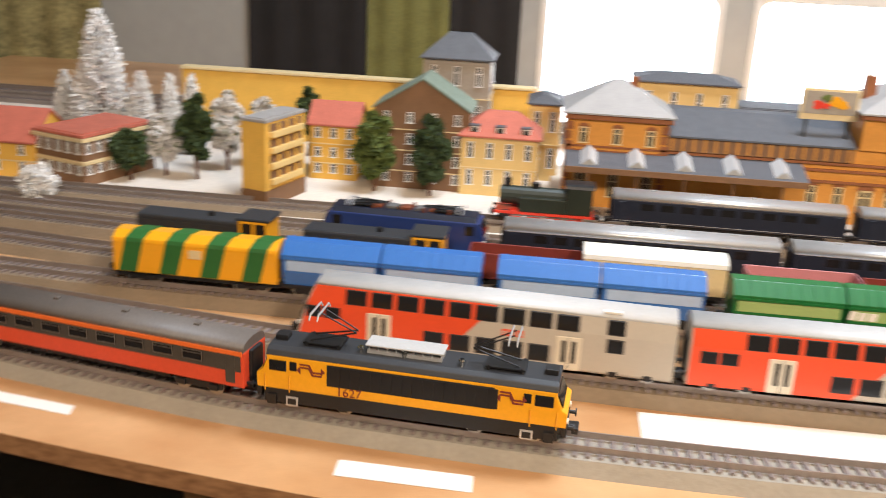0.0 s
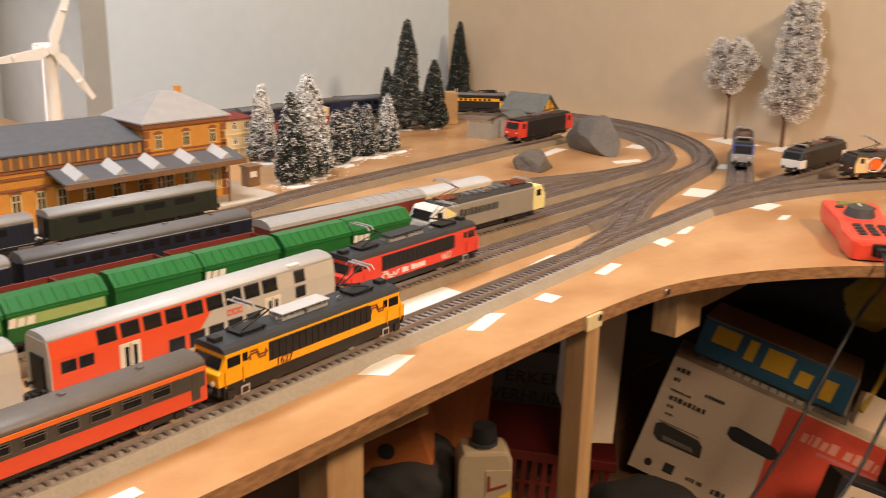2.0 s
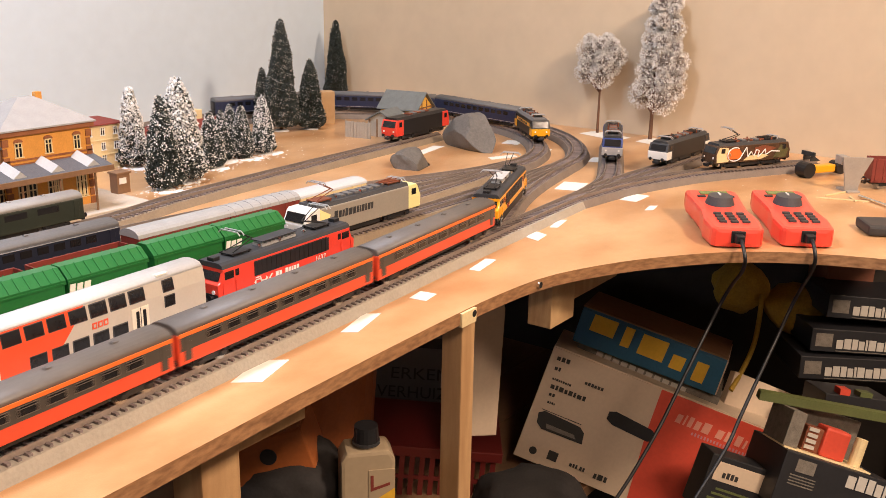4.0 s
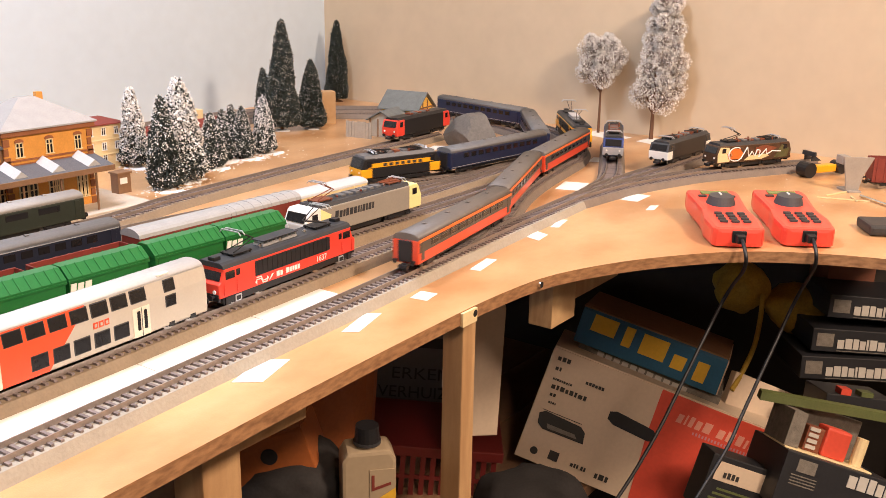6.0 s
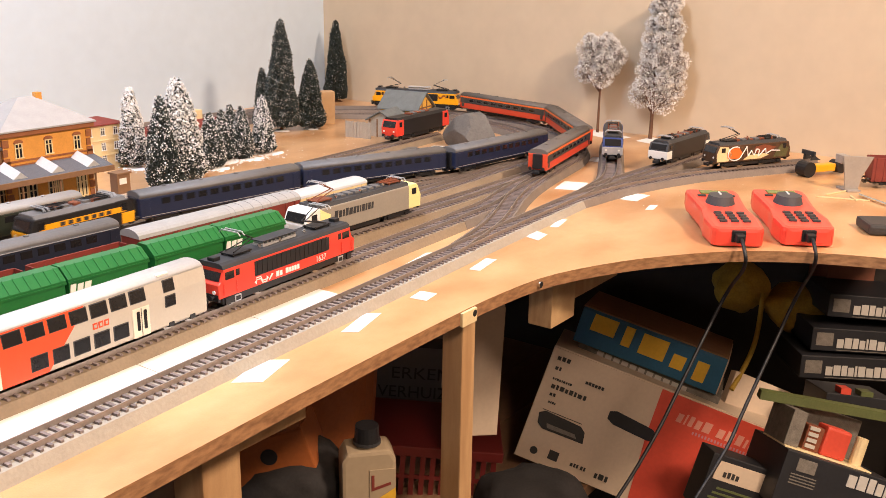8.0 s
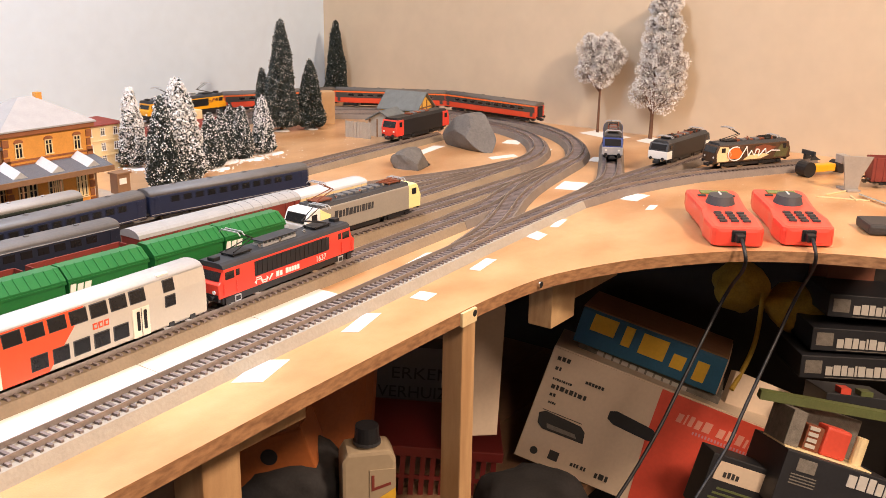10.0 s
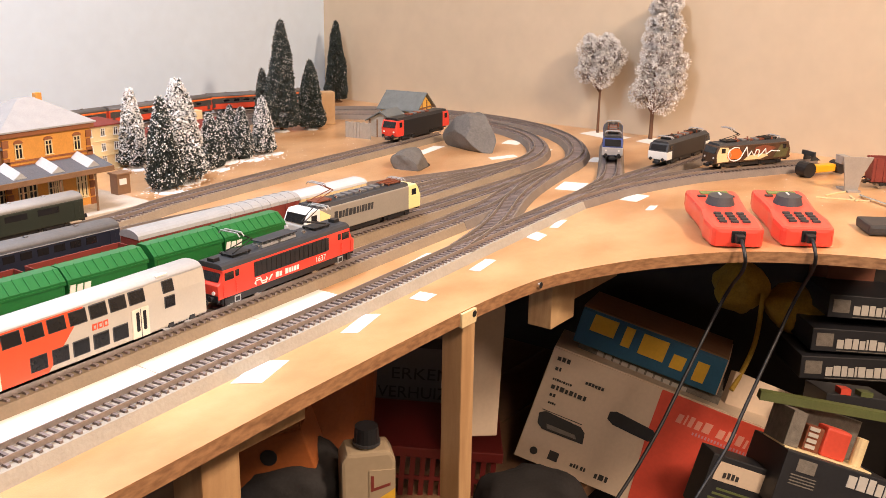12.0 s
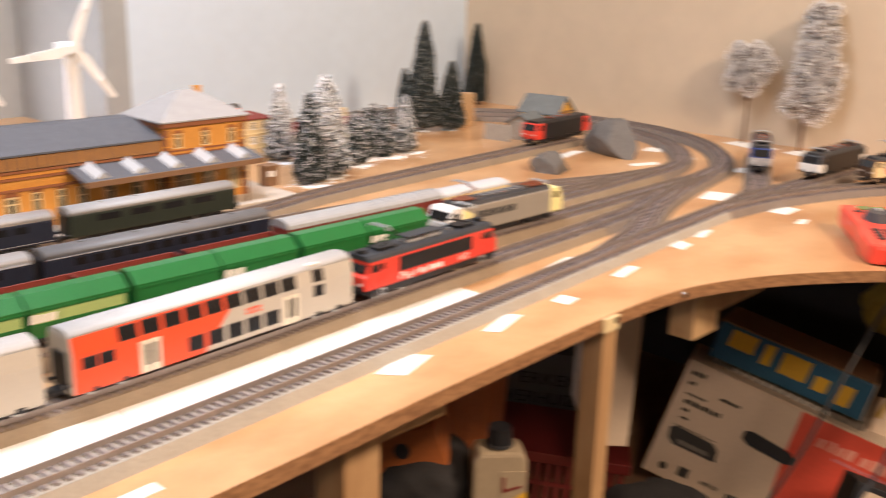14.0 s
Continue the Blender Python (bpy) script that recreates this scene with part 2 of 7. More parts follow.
T6 = [(-1.1, 0.37), (-0.6, 0.352), (0.0, 0.352), (0.62, 0.346), (0.82, 0.374), (1.0, 0.391), (1.26, 0.408), (1.46, 0.420)]
OUTER = arc(C, R_OUT, 8, 180) + [(x, Y_OUT) for x in (1.1, 0.8, 0.4, 0.0, -0.5, -1.1)]
INNER = arc(C, R_IN, 0, 180) + [(x, Y_IN) for x in (1.1, 0.8, 0.4, 0.0, -0.5, -1.1)]
T1_DIV = [(0.87, -0.045), (0.989, -0.014), (1.124, 0.040), (1.23, 0.070)] + arc(C, R_OUT, 8, 14)
T2_DIV = [(0.97, 0.034), (1.06, 0.042), (1.14, 0.062), (1.23, 0.078)] + arc(C, R_OUT, 6, 12)
FAN_A = [(1.20, -0.026), (1.29, -0.012), (1.36, 0.014), (1.46, 0.062), (1.60, 0.13)]
FAN_B = [(1.24, -0.026), (1.33, -0.028), (1.45, -0.035), (1.62, -0.043)]
FAN_C = [(1.16, -0.028), (1.28, -0.045), (1.42, -0.088), (1.55, -0.155), (1.64, -0.21)]
RAIL_TOP = 0.0145


def strip(Q, offs, bm, mi=0):
    """A band whose cross-section points (side, height) follow the line Q."""
    d = np.gradient(Q, axis=0)
    d /= np.linalg.norm(d, axis=1)[:, None]
    n = np.stack([-d[:, 1], d[:, 0]], 1)
    rings = [[bm.verts.new((*(Q[i] + n[i] * o), z)) for o, z in offs] for i in range(len(Q))]
    k = len(offs)
    for a, b in zip(rings, rings[1:]):
        for j in range(k):
            f = bm.faces.new((a[j], a[(j + 1) % k], b[(j + 1) % k], b[j]))
            f.material_index = mi
    for r in (rings[0][::-1], rings[-1]):
        bm.faces.new(r).material_index = mi


SLEEPER = None


def track(pts, label, lift=0.0, bed="bed", sleepers=True, width=0.021, near=None):
    global SLEEPER
    Q = spline(pts, 0.025)
    th = thing("railway_track", pose(0, 0, 0), label, "track", "model railway tracks")
    tagged(th, kind="structure")
    bm = bmesh.new()
    h = 0.0092 + lift
    strip(Q, [(-width, 0.0), (width, 0.0), (width - 0.0045, h), (-width + 0.0045, h)], bm)
    part("roadbed", bm, bed, th)
    for s in (-1, 1):
        bm = bmesh.new()
        o = s * 0.0086
        strip(Q, [(o - 0.0005, h + 0.0010), (o + 0.0005, h + 0.0010), (o + 0.0005, RAIL_TOP + lift), (o - 0.0005, RAIL_TOP + lift)], bm)
        part("rail", bm, "rail", th)
    if sleepers:
        if SLEEPER is None:
            bm = box(-0.0013, 0.0013, -0.0142, 0.0142, -0.001, 0.0018)
            SLEEPER = bpy.data.meshes.new("sleeper")
            bm.to_mesh(SLEEPER)
            bm.free()
            SLEEPER.materials.append(M["sleeper"])
        S = even(spline(pts, 0.005), 0.0075)
        d = np.gradient(S, axis=0)
        rest = bmesh.new()
        count = 0
        for i in range(len(S)):
            a = math.degrees(math.atan2(d[i][1], d[i][0]))
            if near and near[0] < S[i][0] < near[1] and count < 290:
                shared("sleeper", SLEEPER, th, pose(S[i][0], S[i][1], h, 0, 0, a))
                count += 1
            else:
                m = pose(S[i][0], S[i][1], h, 0, 0, a)
                vs = [rest.verts.new(m @ v.co) for v in SLEEPER.vertices]
                for f in SLEEPER.polygons:
                    rest.faces.new([vs[k] for k in f.vertices])
        if len(rest.verts):
            tagged(part("sleeper_row", rest, "sleeper", th), kind="stuff")
    return th


track(T1_ON, "curved grey model railway track on cork bed along the table edge", bed="bed_light", near=(0.28, 1.15))
track(T2, "model railway track under the double-deck coaches", near=(0.72, 1.0))
track(T3, "model railway track under the hopper wagons", lift=0.0011, near=(0.85, 1.15))
track(T4, "model railway track with parked goods wagons")
track(T5, "model railway track under dark blue coaches", lift=0.0003)
track(T5B, "through track of the model railway between two parked trains", lift=0.0006)
track(T6, "station platform track of the model railway", near=(0.7, 1.3))
track(OUTER, "outer curve of the model railway running along the wall", bed="ballast", near=(1.25, 1.8))
track(INNER, "inner curve of the model railway", bed="ballast", near=(1.28, 1.8))
track(T1_DIV, "grey turnout leading from the front track to the curve", lift=0.0004, bed="ballast", near=(0.9, 1.3))
track(T2_DIV, "grey turnout joining the outer curve", lift=0.0008, bed="ballast", near=(0.9, 1.3))
track(FAN_A, "siding track of grey plastic ending near the wall", lift=0.0004, bed="ballast", near=(1.2, 1.7))
track(FAN_B, "middle siding track of grey plastic", lift=0.0008, bed="ballast", near=(1.2, 1.7))
track(FAN_C, "outermost siding track with a buffer stop", lift=0.0002, bed="ballast", near=(1.2, 1.7))


# ---- room and table ----
def structure(name, bm, material, label):
    return tagged(part(name, bm, material), label, name.split("_")[0], kind="structure")


structure("floor", box(-2.4, 1.80, -2.4, 1.4, FLOOR - 0.05, FLOOR), "floor", "dark floor under the model railway table")
structure("ceiling", box(-2.4, 1.80, -2.4, 1.4, 1.45, 1.5), "ceiling", "pale ceiling of the hobby room")
structure("wall_east", box(1.76, 1.80, -2.4, 0.965, FLOOR, 1.45), "wall_warm", "warm beige painted wall")
# Added dark sheet in place of the shade on the wall below the table.
structure("wall_panel", box(1.742, 1.7585, -2.39, 0.96, FLOOR + 0.002, -0.05), "panel", "dark brown panel added for the shade on the wall under the table")
structure("wall_north", box(0.888, 1.80, 0.965, 1.0, FLOOR, 1.45), "wall_white", "plain white painted wall")
# Grey here keeps the window-lit end face from showing as a bright stripe.
structure("wall_jog", box(0.84, 0.888, 0.965, 1.34, FLOOR, 1.45), "wall_grey", "grey end of the wall beside the window recess")
structure("wall_west", box(-2.45, -2.4, -2.4, 1.4, FLOOR, 1.45), "wall_far", "plain beige wall")
structure("wall_south", box(-2.4, 1.80, -2.45, -2.4, FLOOR, 1.45), "wall_far", "plain beige wall")
WX = [(-0.123, 0.222), (0.274, 0.628)]
bm = box(-2.4, WX[0][0], 1.30, 1.36, FLOOR, 1.45)
box(WX[0][1], WX[1][0], 1.30, 1.36, FLOOR, 1.45, bm=bm)
box(WX[1][1], 0.84, 1.30, 1.36, FLOOR, 1.45, bm=bm)
for a, b in WX:
    box(a, b, 1.30, 1.36, FLOOR, -0.10, bm=bm)
    box(a, b, 1.30, 1.36, 0.205, 1.45, bm=bm)
structure("wall_window", bm, "wall_grey", "grey-green wall with two bright windows")

# table board: straight front, then a concave curve on the right
EDGE = [(-1.2, 0.0), (-0.8, -0.06), (-0.55, -0.10), (-0.406, -0.127), (-0.291, -0.146), (-0.15, -0.162), (0.1, -0.166), (0.336, -0.159), (0.50, -0.151),
        (0.70, -0.145), (0.80, -0.146), (0.88, -0.156), (0.965, -0.190), (1.031, -0.231), (1.086, -0.276), (1.125, -0.328), (1.152, -0.383),
        (1.160, -0.405), (1.166, -0.425), (1.170, -0.44)]
# Unseen right end is cut at y = -0.44 to let lamp light underneath.
outline = [tuple(p) for p in spline(EDGE, 0.03)] + [(1.76, -0.44), (1.76, 0.965), (0.84, 0.965), (0.84, 1.30), (-1.2, 1.30)]
bm = bmesh.new()
lo, hi = [bm.verts.new((x, y, -0.013)) for x, y in outline], [bm.verts.new((x, y, 0)) for x, y in outline]
n = len(outline)
bm.faces.new(hi)
bm.faces.new(lo[::-1])
for i in range(n):
    bm.faces.new((lo[i], lo[(i + 1) % n], hi[(i + 1) % n], hi[i])).material_index = 1
table = tagged(part("layout_table", bm, ["board", "edge"]), "large light brown hardboard table top with a curved edge", "table")


# ---- rolling stock: x ahead, z up from the rail ----
def wheel_mesh(r=0.0055, w=0.0022):
    bm = rod((0, -w / 2, 0), (0, w / 2, 0), r, 14)
    rod((0, w / 2, 0), (0, w / 2 + 0.0006, 0), r + 0.0006, 14, bm)
    me = bpy.data.meshes.new("wheel")
    bm.to_mesh(me)
    bm.free()
    me.materials.append(M["steel"])
    return me


WHEEL = wheel_mesh()


def bogie(parent, x, length=0.032, width=0.024, axles=2, material="black"):
    bm = box(-length / 2, length / 2, -width / 2, -width / 2 + 0.003, 0.0035, 0.0085, 0.0006)
    box(-length / 2, length / 2, width / 2 - 0.003, width / 2, 0.0035, 0.0085, 0.0006, bm)
    box(-length * 0.2, length * 0.2, -width / 2 + 0.001, width / 2 - 0.001, 0.005, 0.010, 0, bm)
    for i in range(axles):
        ax = -length * 0.34 + length * 0.68 * i / max(1, axles - 1)
        for s in (-1, 1):
            box(ax - 0.003, ax + 0.003, s * (width / 2 + 0.0006) - 0.001, s * (width / 2 + 0.0006) + 0.001, 0.0035, 0.0075, 0.0005, bm)
    b = part("bogie", bm, material, parent)
    b.location = (x, 0, 0)
    for i in range(axles):
        ax = -length * 0.34 + length * 0.68 * i / max(1, axles - 1)
        for s in (0, 180):
            shared("wheel", WHEEL, b, pose(ax, 0.0085 * (1 if s == 0 else -1), 0.0055, 0, 0, s))
    return b


def buffers(parent, x, z=0.012, dirs=(1, -1)):
    for d in dirs:
        for s in (-1, 1):
            bm = rod((d * x, s * 0.010, z), (d * (x + 0.004), s * 0.010, z), 0.0012, 8)
            rod((d * (x + 0.004), s * 0.010, z), (d * (x + 0.0048), s * 0.010, z), 0.0026, 10, bm)
            part("buffer", bm, "black", parent)
        bm = box(d * x - 0.004, d * x + 0.004, -0.003, 0.003, z - 0.006, z - 0.002, 0.0008)
        box(d * (x + 0.005) - 0.002, d * (x + 0.005) + 0.002, -0.005, 0.005, z - 0.007, z - 0.003, 0.0006, bm)
        part("coupler", bm, "black", parent)


def roof_profile(w, z0, z1, n=10, flat=0.62):
    return [(w / 2 * math.cos(a) * (1 if abs(math.cos(a)) < 0.8 else 1), z0 + (z1 - z0) * math.sin(a) ** flat) for a in np.linspace(0, math.pi, n)]


def panes(parent, xs, z0, z1, w, side, material="glass", name="window", gap=0.0004, rim=None):
    """Windows on both long sides: a pane in a thin frame each."""
    for x0, x1 in xs:
        for s in (-1, 1):
            y = s * (side + gap)
            p = part(name, box(x0, x1, min(y, y - s * 0.001), max(y, y - s * 0.001), z0, z1, 0.0002, seg=1), material, parent)
            if rim:
                yo = y + s * 0.0003
                lo, hi = min(y, yo), max(y, yo)
                bm = box(x0, x1, lo, hi, z0, z0 + 0.0005)
                box(x0, x1, lo, hi, z1 - 0.0005, z1, bm=bm)
                box(x0, x0 + 0.0005, lo, hi, z0 + 0.0005, z1 - 0.0005, bm=bm)
                box(x1 - 0.0005, x1, lo, hi, z0 + 0.0005, z1 - 0.0005, bm=bm)
                box(x0, x1, lo, hi, z1 - 0.0022, z1 - 0.0018, bm=bm)
                part("rim", bm, rim, p)


def coach(m, label, body, roof, L=0.260, W=0.029, band=None, band_z=(0.022, 0.0315), stripe=None, win=10, win_z=(0.0235, 0.0305), H=0.0405,
          group="coaches", line=None, lower=None, detail=True, name="passenger_coach"):
    th = thing(name, m, label, "coach", group)
    h = W / 2
    x = L / 2
    part("body", box(-x, x, -h, h, 0.0095, 0.0335, 0.0012), body, th)
    bm = prism(roof_profile(W - 0.0004, 0.0332, H), -x + 0.0004, x - 0.0004)
    rf = part("roof", bm, roof, th)
    for f in rf.data.polygons:
        f.use_smooth = len(f.vertices) == 4
    if band:
        for s in (-1, 1):
            y = s * (h + 0.0003)
            part("window_band", box(-x + 0.002, x - 0.002, min(y, y - s * 0.001), max(y, y - s * 0.001), *band_z), band, th)
    if stripe:
        for s in (-1, 1):
            y = s * (h + 0.0005)
            part("stripe", box(-x + 0.001, x - 0.001, min(y, y - s * 0.001), max(y, y - s * 0.001), stripe[1], stripe[2]), stripe[0], th)
    if line:
        for s in (-1, 1):
            y = s * (h + 0.0004)
            part("line", box(-x + 0.002, x - 0.002, min(y, y - s * 0.001), max(y, y - s * 0.001), line[1], line[2]), line[0], th)
    pitch = (L - 0.05) / win
    xs = [(-x + 0.025 + pitch * i + pitch * 0.16, -x + 0.025 + pitch * (i + 1) - pitch * 0.16) for i in range(win)]
    panes(th, xs, *win_z, W, h + (0.0004 if band else 0), rim="half_metal" if band else None)
    panes(th, [(-x + 0.006, -x + 0.0125), (x - 0.0125, x - 0.006)], 0.0125, 0.0315, W, h, body if not band else band, "door", 0.0006)
    for s in (-1, 1):
        bm = box(s * x - 0.0022, s * x + 0.0022, -0.0075, 0.0075, 0.011, 0.033, 0.0015)
        part("gangway", bm, "black", th)
    part("underframe", box(-x + 0.055, x - 0.055, -0.010, 0.010, 0.0045, 0.0095, 0.001), "black", th)
    bogie(th, -x + 0.034, 0.034)
    bogie(th, x - 0.034, 0.034)
    buffers(th, x, 0.012)
    if detail:
        for k in range(4):
            part("roof_vent", box(-x + 0.04 + k * (L - 0.08) / 3 - 0.002, -x + 0.04 + k * (L - 0.08) / 3 + 0.002, -0.002, 0.002, H - 0.0004, H + 0.0012, 0.0004), roof, th)
    return th


def pantograph(parent, x, z, up=True, d=1, material="black"):
    bm = box(x - 0.012, x + 0.012, -0.008, 0.008, z + 0.0015, z + 0.0025)
    for sx in (-1, 1):
        for sy in (-1, 1):
            rod((x + sx * 0.010, sy * 0.007, z - 0.001), (x + sx * 0.010, sy * 0.007, z + 0.003), 0.0010, 8, bm)
    p = part("pantograph", bm, material, parent)
    k = (x - d * 0.020, z + 0.010) if up else (x - d * 0.022, z + 0.004)
    e = (x + d * 0.004, z + 0.022) if up else (x + d * 0.012, z + 0.005)
    bm = bmesh.new()
    for s in (-1, 1):
        rod((x + d * 0.008, s * 0.005, z + 0.003), (k[0], s * 0.002, k[1]), 0.0006, 6, bm)
        rod((k[0], s * 0.002, k[1]), (e[0], s * 0.004, e[1]), 0.0005, 6, bm)
    part("arm", bm, material, p)
    bm = bmesh.new()
    for o in (-0.0025, 0.0025):
        rod((e[0] + o, -0.010, e[1]), (e[0] + o, 0.010, e[1]), 0.0007, 6, bm)
        for s in (-1, 1):
            rod((e[0] + o, s * 0.010, e[1]), (e[0] + o, s * 0.013, e[1] - 0.003), 0.0006, 6, bm)
    part("contact_strip", bm, "silver", p)
    return p


def insulators(parent, xs, z):
    for x in xs:
        bm = rod((x, -0.006, z), (x, -0.006, z + 0.004), 0.0014, 10)
        rod((x, -0.006, z + 0.002), (x, -0.006, z + 0.003), 0.0022, 10, bm)
        part("insulator", bm, "chrome", parent)


def electric_loco(m, label, paint, number, extra=None, up=True):
    """Electric locomotive with the broken-nose cab front."""
    th = thing("electric_locomotive", m, label, "locomotive", "locomotives")
    low = 0.0142 if paint == "yellow" else 0.0108
    side = [(-0.0945, low), (0.0945, low), (0.0950, 0.0235), (0.0915, 0.0255), (0.0880, 0.0335), (0.0885, 0.0365),
            (-0.0885, 0.0365), (-0.0880, 0.0335), (-0.0915, 0.0255), (-0.0950, 0.0235)]
    part("body", prism(side, -0.0165, 0.0165, "y", bevel=0.0009), paint, th)
    top = [(-0.0165, 0.0362), (0.0165, 0.0362), (0.0150, 0.0395), (0.0115, 0.0412), (-0.0115, 0.0412), (-0.0150, 0.0395)]
    part("roof", prism(top, -0.0885, 0.0885, "x", bevel=0.0005), "loco_grey", th)
    for s in (-1, 1):
        y = s * 0.0165
        lo, hi = sorted((y - s * 0.001, y + s * 0.0005))
        pan = part("grille", box(-0.050, 0.052, lo, hi, 0.0205, 0.0345, 0.0003, seg=1), "black", th, "dark ribbed ventilation panel")
        for k in range(16):
            x = -0.047 + k * 0.0064
            part("rib", box(x, x + 0.0050, *sorted((y + s * 0.0004, y + s * 0.0008)), 0.0212, 0.0338), "black", pan)
        for d in (-1, 1):
            a, b = sorted((d * 0.0865, d * 0.0755))
            part("side_window", box(a, b, lo, hi, 0.0265, 0.0335, 0.0003, seg=1), "glass", th)
            a, b = sorted((d * 0.0735, d * 0.0690))
            part("door_window", box(a, b, lo, hi, 0.0275, 0.0335, 0.0003, seg=1), "glass", th)
            a, b = sorted((d * 0.0845, d * 0.0955))
        nx = -0.036 if not extra else 0.0415
        text("number", number, 0.0080, pose(-s * nx, s * 0.0169, 0.0176 if not extra else 0.0155, 90, 0, 0 if s < 0 else 180), extra or "brown", th)
        # the curled arrow emblem, as plain bars
        dz = 0.0 if not extra else -0.0138
        for cx in ((-0.060, 0.062) if not extra else (s * 0.042,)):
            yy = sorted((y + s * 0.0002, y + s * 0.0006))
            c = extra or "brown"
            strokes = []
            for o in (dz, dz + 0.0020):
                strokes.append([(cx - 0.007, 0.0302 + o), (cx - 0.001, 0.0302 + o), (cx - 0.001, 0.0312 + o), (cx - 0.007, 0.0312 + o)])
                strokes.append([(cx + 0.001, 0.0258 + o), (cx + 0.007, 0.0258 + o), (cx + 0.007, 0.0268 + o), (cx + 0.001, 0.0268 + o)])
                strokes.append([(cx - 0.002, 0.0312 + o), (cx - 0.0008, 0.0312 + o), (cx + 0.002, 0.0258 + o), (cx + 0.0008, 0.0258 + o)])
            strokes.append([(cx + 0.009, 0.0292 + dz), (cx + 0.0065, 0.0316 + dz), (cx + 0.0065, 0.0268 + dz)])
            head = [(cx - 0.009, 0.0288 + dz), (cx - 0.0065, 0.0312 + dz), (cx - 0.0065, 0.0264 + dz)]
            emblem = part("emblem", prism(head, *yy, "y"), c, th)
            for pts in strokes:
                part("stroke", prism(pts, *yy, "y"), c, emblem)
        part("skirt", box(-0.090, 0.090, *sorted((s * 0.0161, s * 0.0125)), 0.0050, low + 0.0004, 0.0005), "black", th)
    for d in (-1, 1):
        # windscreen in the notch, lamps, cab handrails
        w = prism([(d * 0.0913, 0.0262), (d * 0.0921, 0.0262), (d * 0.0889, 0.0333), (d * 0.0881, 0.0333)], -0.0135, 0.0135, "y")
        part("windscreen", w, "glass", th)
        for s in (-1, 1):
            part("headlamp", rod((d * 0.0945, s * 0.011, 0.0165), (d * 0.0957, s * 0.011, 0.0165), 0.0018, 12), "white", th)
            part("cab_step", box(d * 0.085 - 0.003, d * 0.085 + 0.003, s * 0.0165 - 0.0008, s * 0.0165 + 0.0008, 0.004, 0.0105), "black", th)
        part("buffer_beam", box(d * 0.0935 - 0.0015, d * 0.0935 + 0.0015, -0.0155, 0.0155, 0.008, 0.0145, 0.0004), "black", th)
        part("cab_fan", box(d * 0.083 - 0.004, d * 0.083 + 0.004, -0.004, 0.004, 0.041, 0.0445, 0.0006), "black", th)
        pantograph(th, d * 0.056, 0.0412, up, d)
        bogie(th, d * 0.058, 0.052, 0.027)
        for s in (-1, 1):
            bm = box(d * 0.072 - 0.0038, d * 0.072 + 0.0038, *sorted((s * 0.0162, s * 0.0168)), 0.0040, 0.0100)
            part("step_frame", bm, "silver", th)
            part("step_hole", box(d * 0.072 - 0.0026, d * 0.072 + 0.0026, *sorted((s * 0.0166, s * 0.0171)), 0.0050, 0.0088), "black", th)
            bm = rod((d * 0.0890, s * 0.0172, 0.013), (d * 0.0890, s * 0.0172, 0.024), 0.0004, 5)
            rod((d * 0.0735, s * 0.0172, 0.013), (d * 0.0735, s * 0.0172, 0.024), 0.0004, 5, bm)
            part("handrail", bm, "yellow" if paint == "yellow" else "red", th)
    insulators(th, (-0.032, -0.005, 0.030), 0.0412)
    rb = part("resistor_box", box(-0.028, 0.018, -0.0065, 0.0065, 0.0412, 0.0432), "silver", th)
    for k in range(9):
        part("fin", box(-0.027 + k * 0.0055, -0.0265 + k * 0.0055, -0.006, 0.006, 0.0430, 0.0462), "silver", rb)
    part("cover", box(-0.029, 0.019, -0.0075, 0.0075, 0.0460, 0.0470, 0.0003), "roof_light" if paint == "yellow" else "loco_grey", th)
    part("tank", box(-0.025, 0.025, -0.0125, 0.0125, 0.0035, 0.0105, 0.001), "black", th)
    buffers(th, 0.0945, 0.012)
    return th


def on(line, s, L):
    """The pose of a vehicle whose middle is s metres along a line, from its two bogie points."""
    a, b = at(line, s - L * 0.34), at(line, s + L * 0.34)
    p = (a + b) / 2
    return pose(p[0], p[1], RAIL_TOP, 0, 0, math.degrees(math.atan2(b[1] - a[1], b[0] - a[0])))


def at(line, s):
    Q, S = line
    if s < 0:
        return Q[0] + (Q[1] - Q[0]) / np.linalg.norm(Q[1] - Q[0]) * s
    if s > S[-1]:
        return Q[-1] + (Q[-1] - Q[-2]) / np.linalg.norm(Q[-1] - Q[-2]) * (s - S[-1])
    return np.array([np.interp(s, S, Q[:, 0]), np.interp(s, S, Q[:, 1])])


def line_of(*pieces):
    Q = np.vstack([spline(p, 0.01) for p in pieces])
    keep = [0] + [i for i in range(1, len(Q)) if np.linalg.norm(Q[i] - Q[i - 1]) > 1e-4]
    Q = Q[keep]
    return Q, np.concatenate([[0], np.cumsum(np.linalg.norm(np.diff(Q, axis=0), axis=1))])


def s_at_x(line, x, first=True):
    Q, S = line
    i = np.argmin(np.abs(Q[:, 0] - x)[:len(Q)])
    return S[i]


def parked(pts, x, L):
    ln = line_of(pts)
    return on(ln, s_at_x(ln, x), L)


def stock(name, m, label, group="parked wagons"):
    return thing(name, m, label, "wagon" if "wagon" in name else name.split("_")[-1], group)


def bars(parent, x, z, size, widths, material, y, slant=0.0):
    """A maker's or owner's mark as one plain bar a letter; 0 is a space."""
    for k, w in enumerate(widths):
        if w:
            h = size if k in (0, 3) else size * 0.9
            part("mark", prism([(x, z), (x + w * size, z), (x + w * size + slant, z + h), (x + slant, z + h)], y - 0.0004, y + 0.0004, "y"), material, parent)
        x += (w or 0.5) * size + size * 0.22


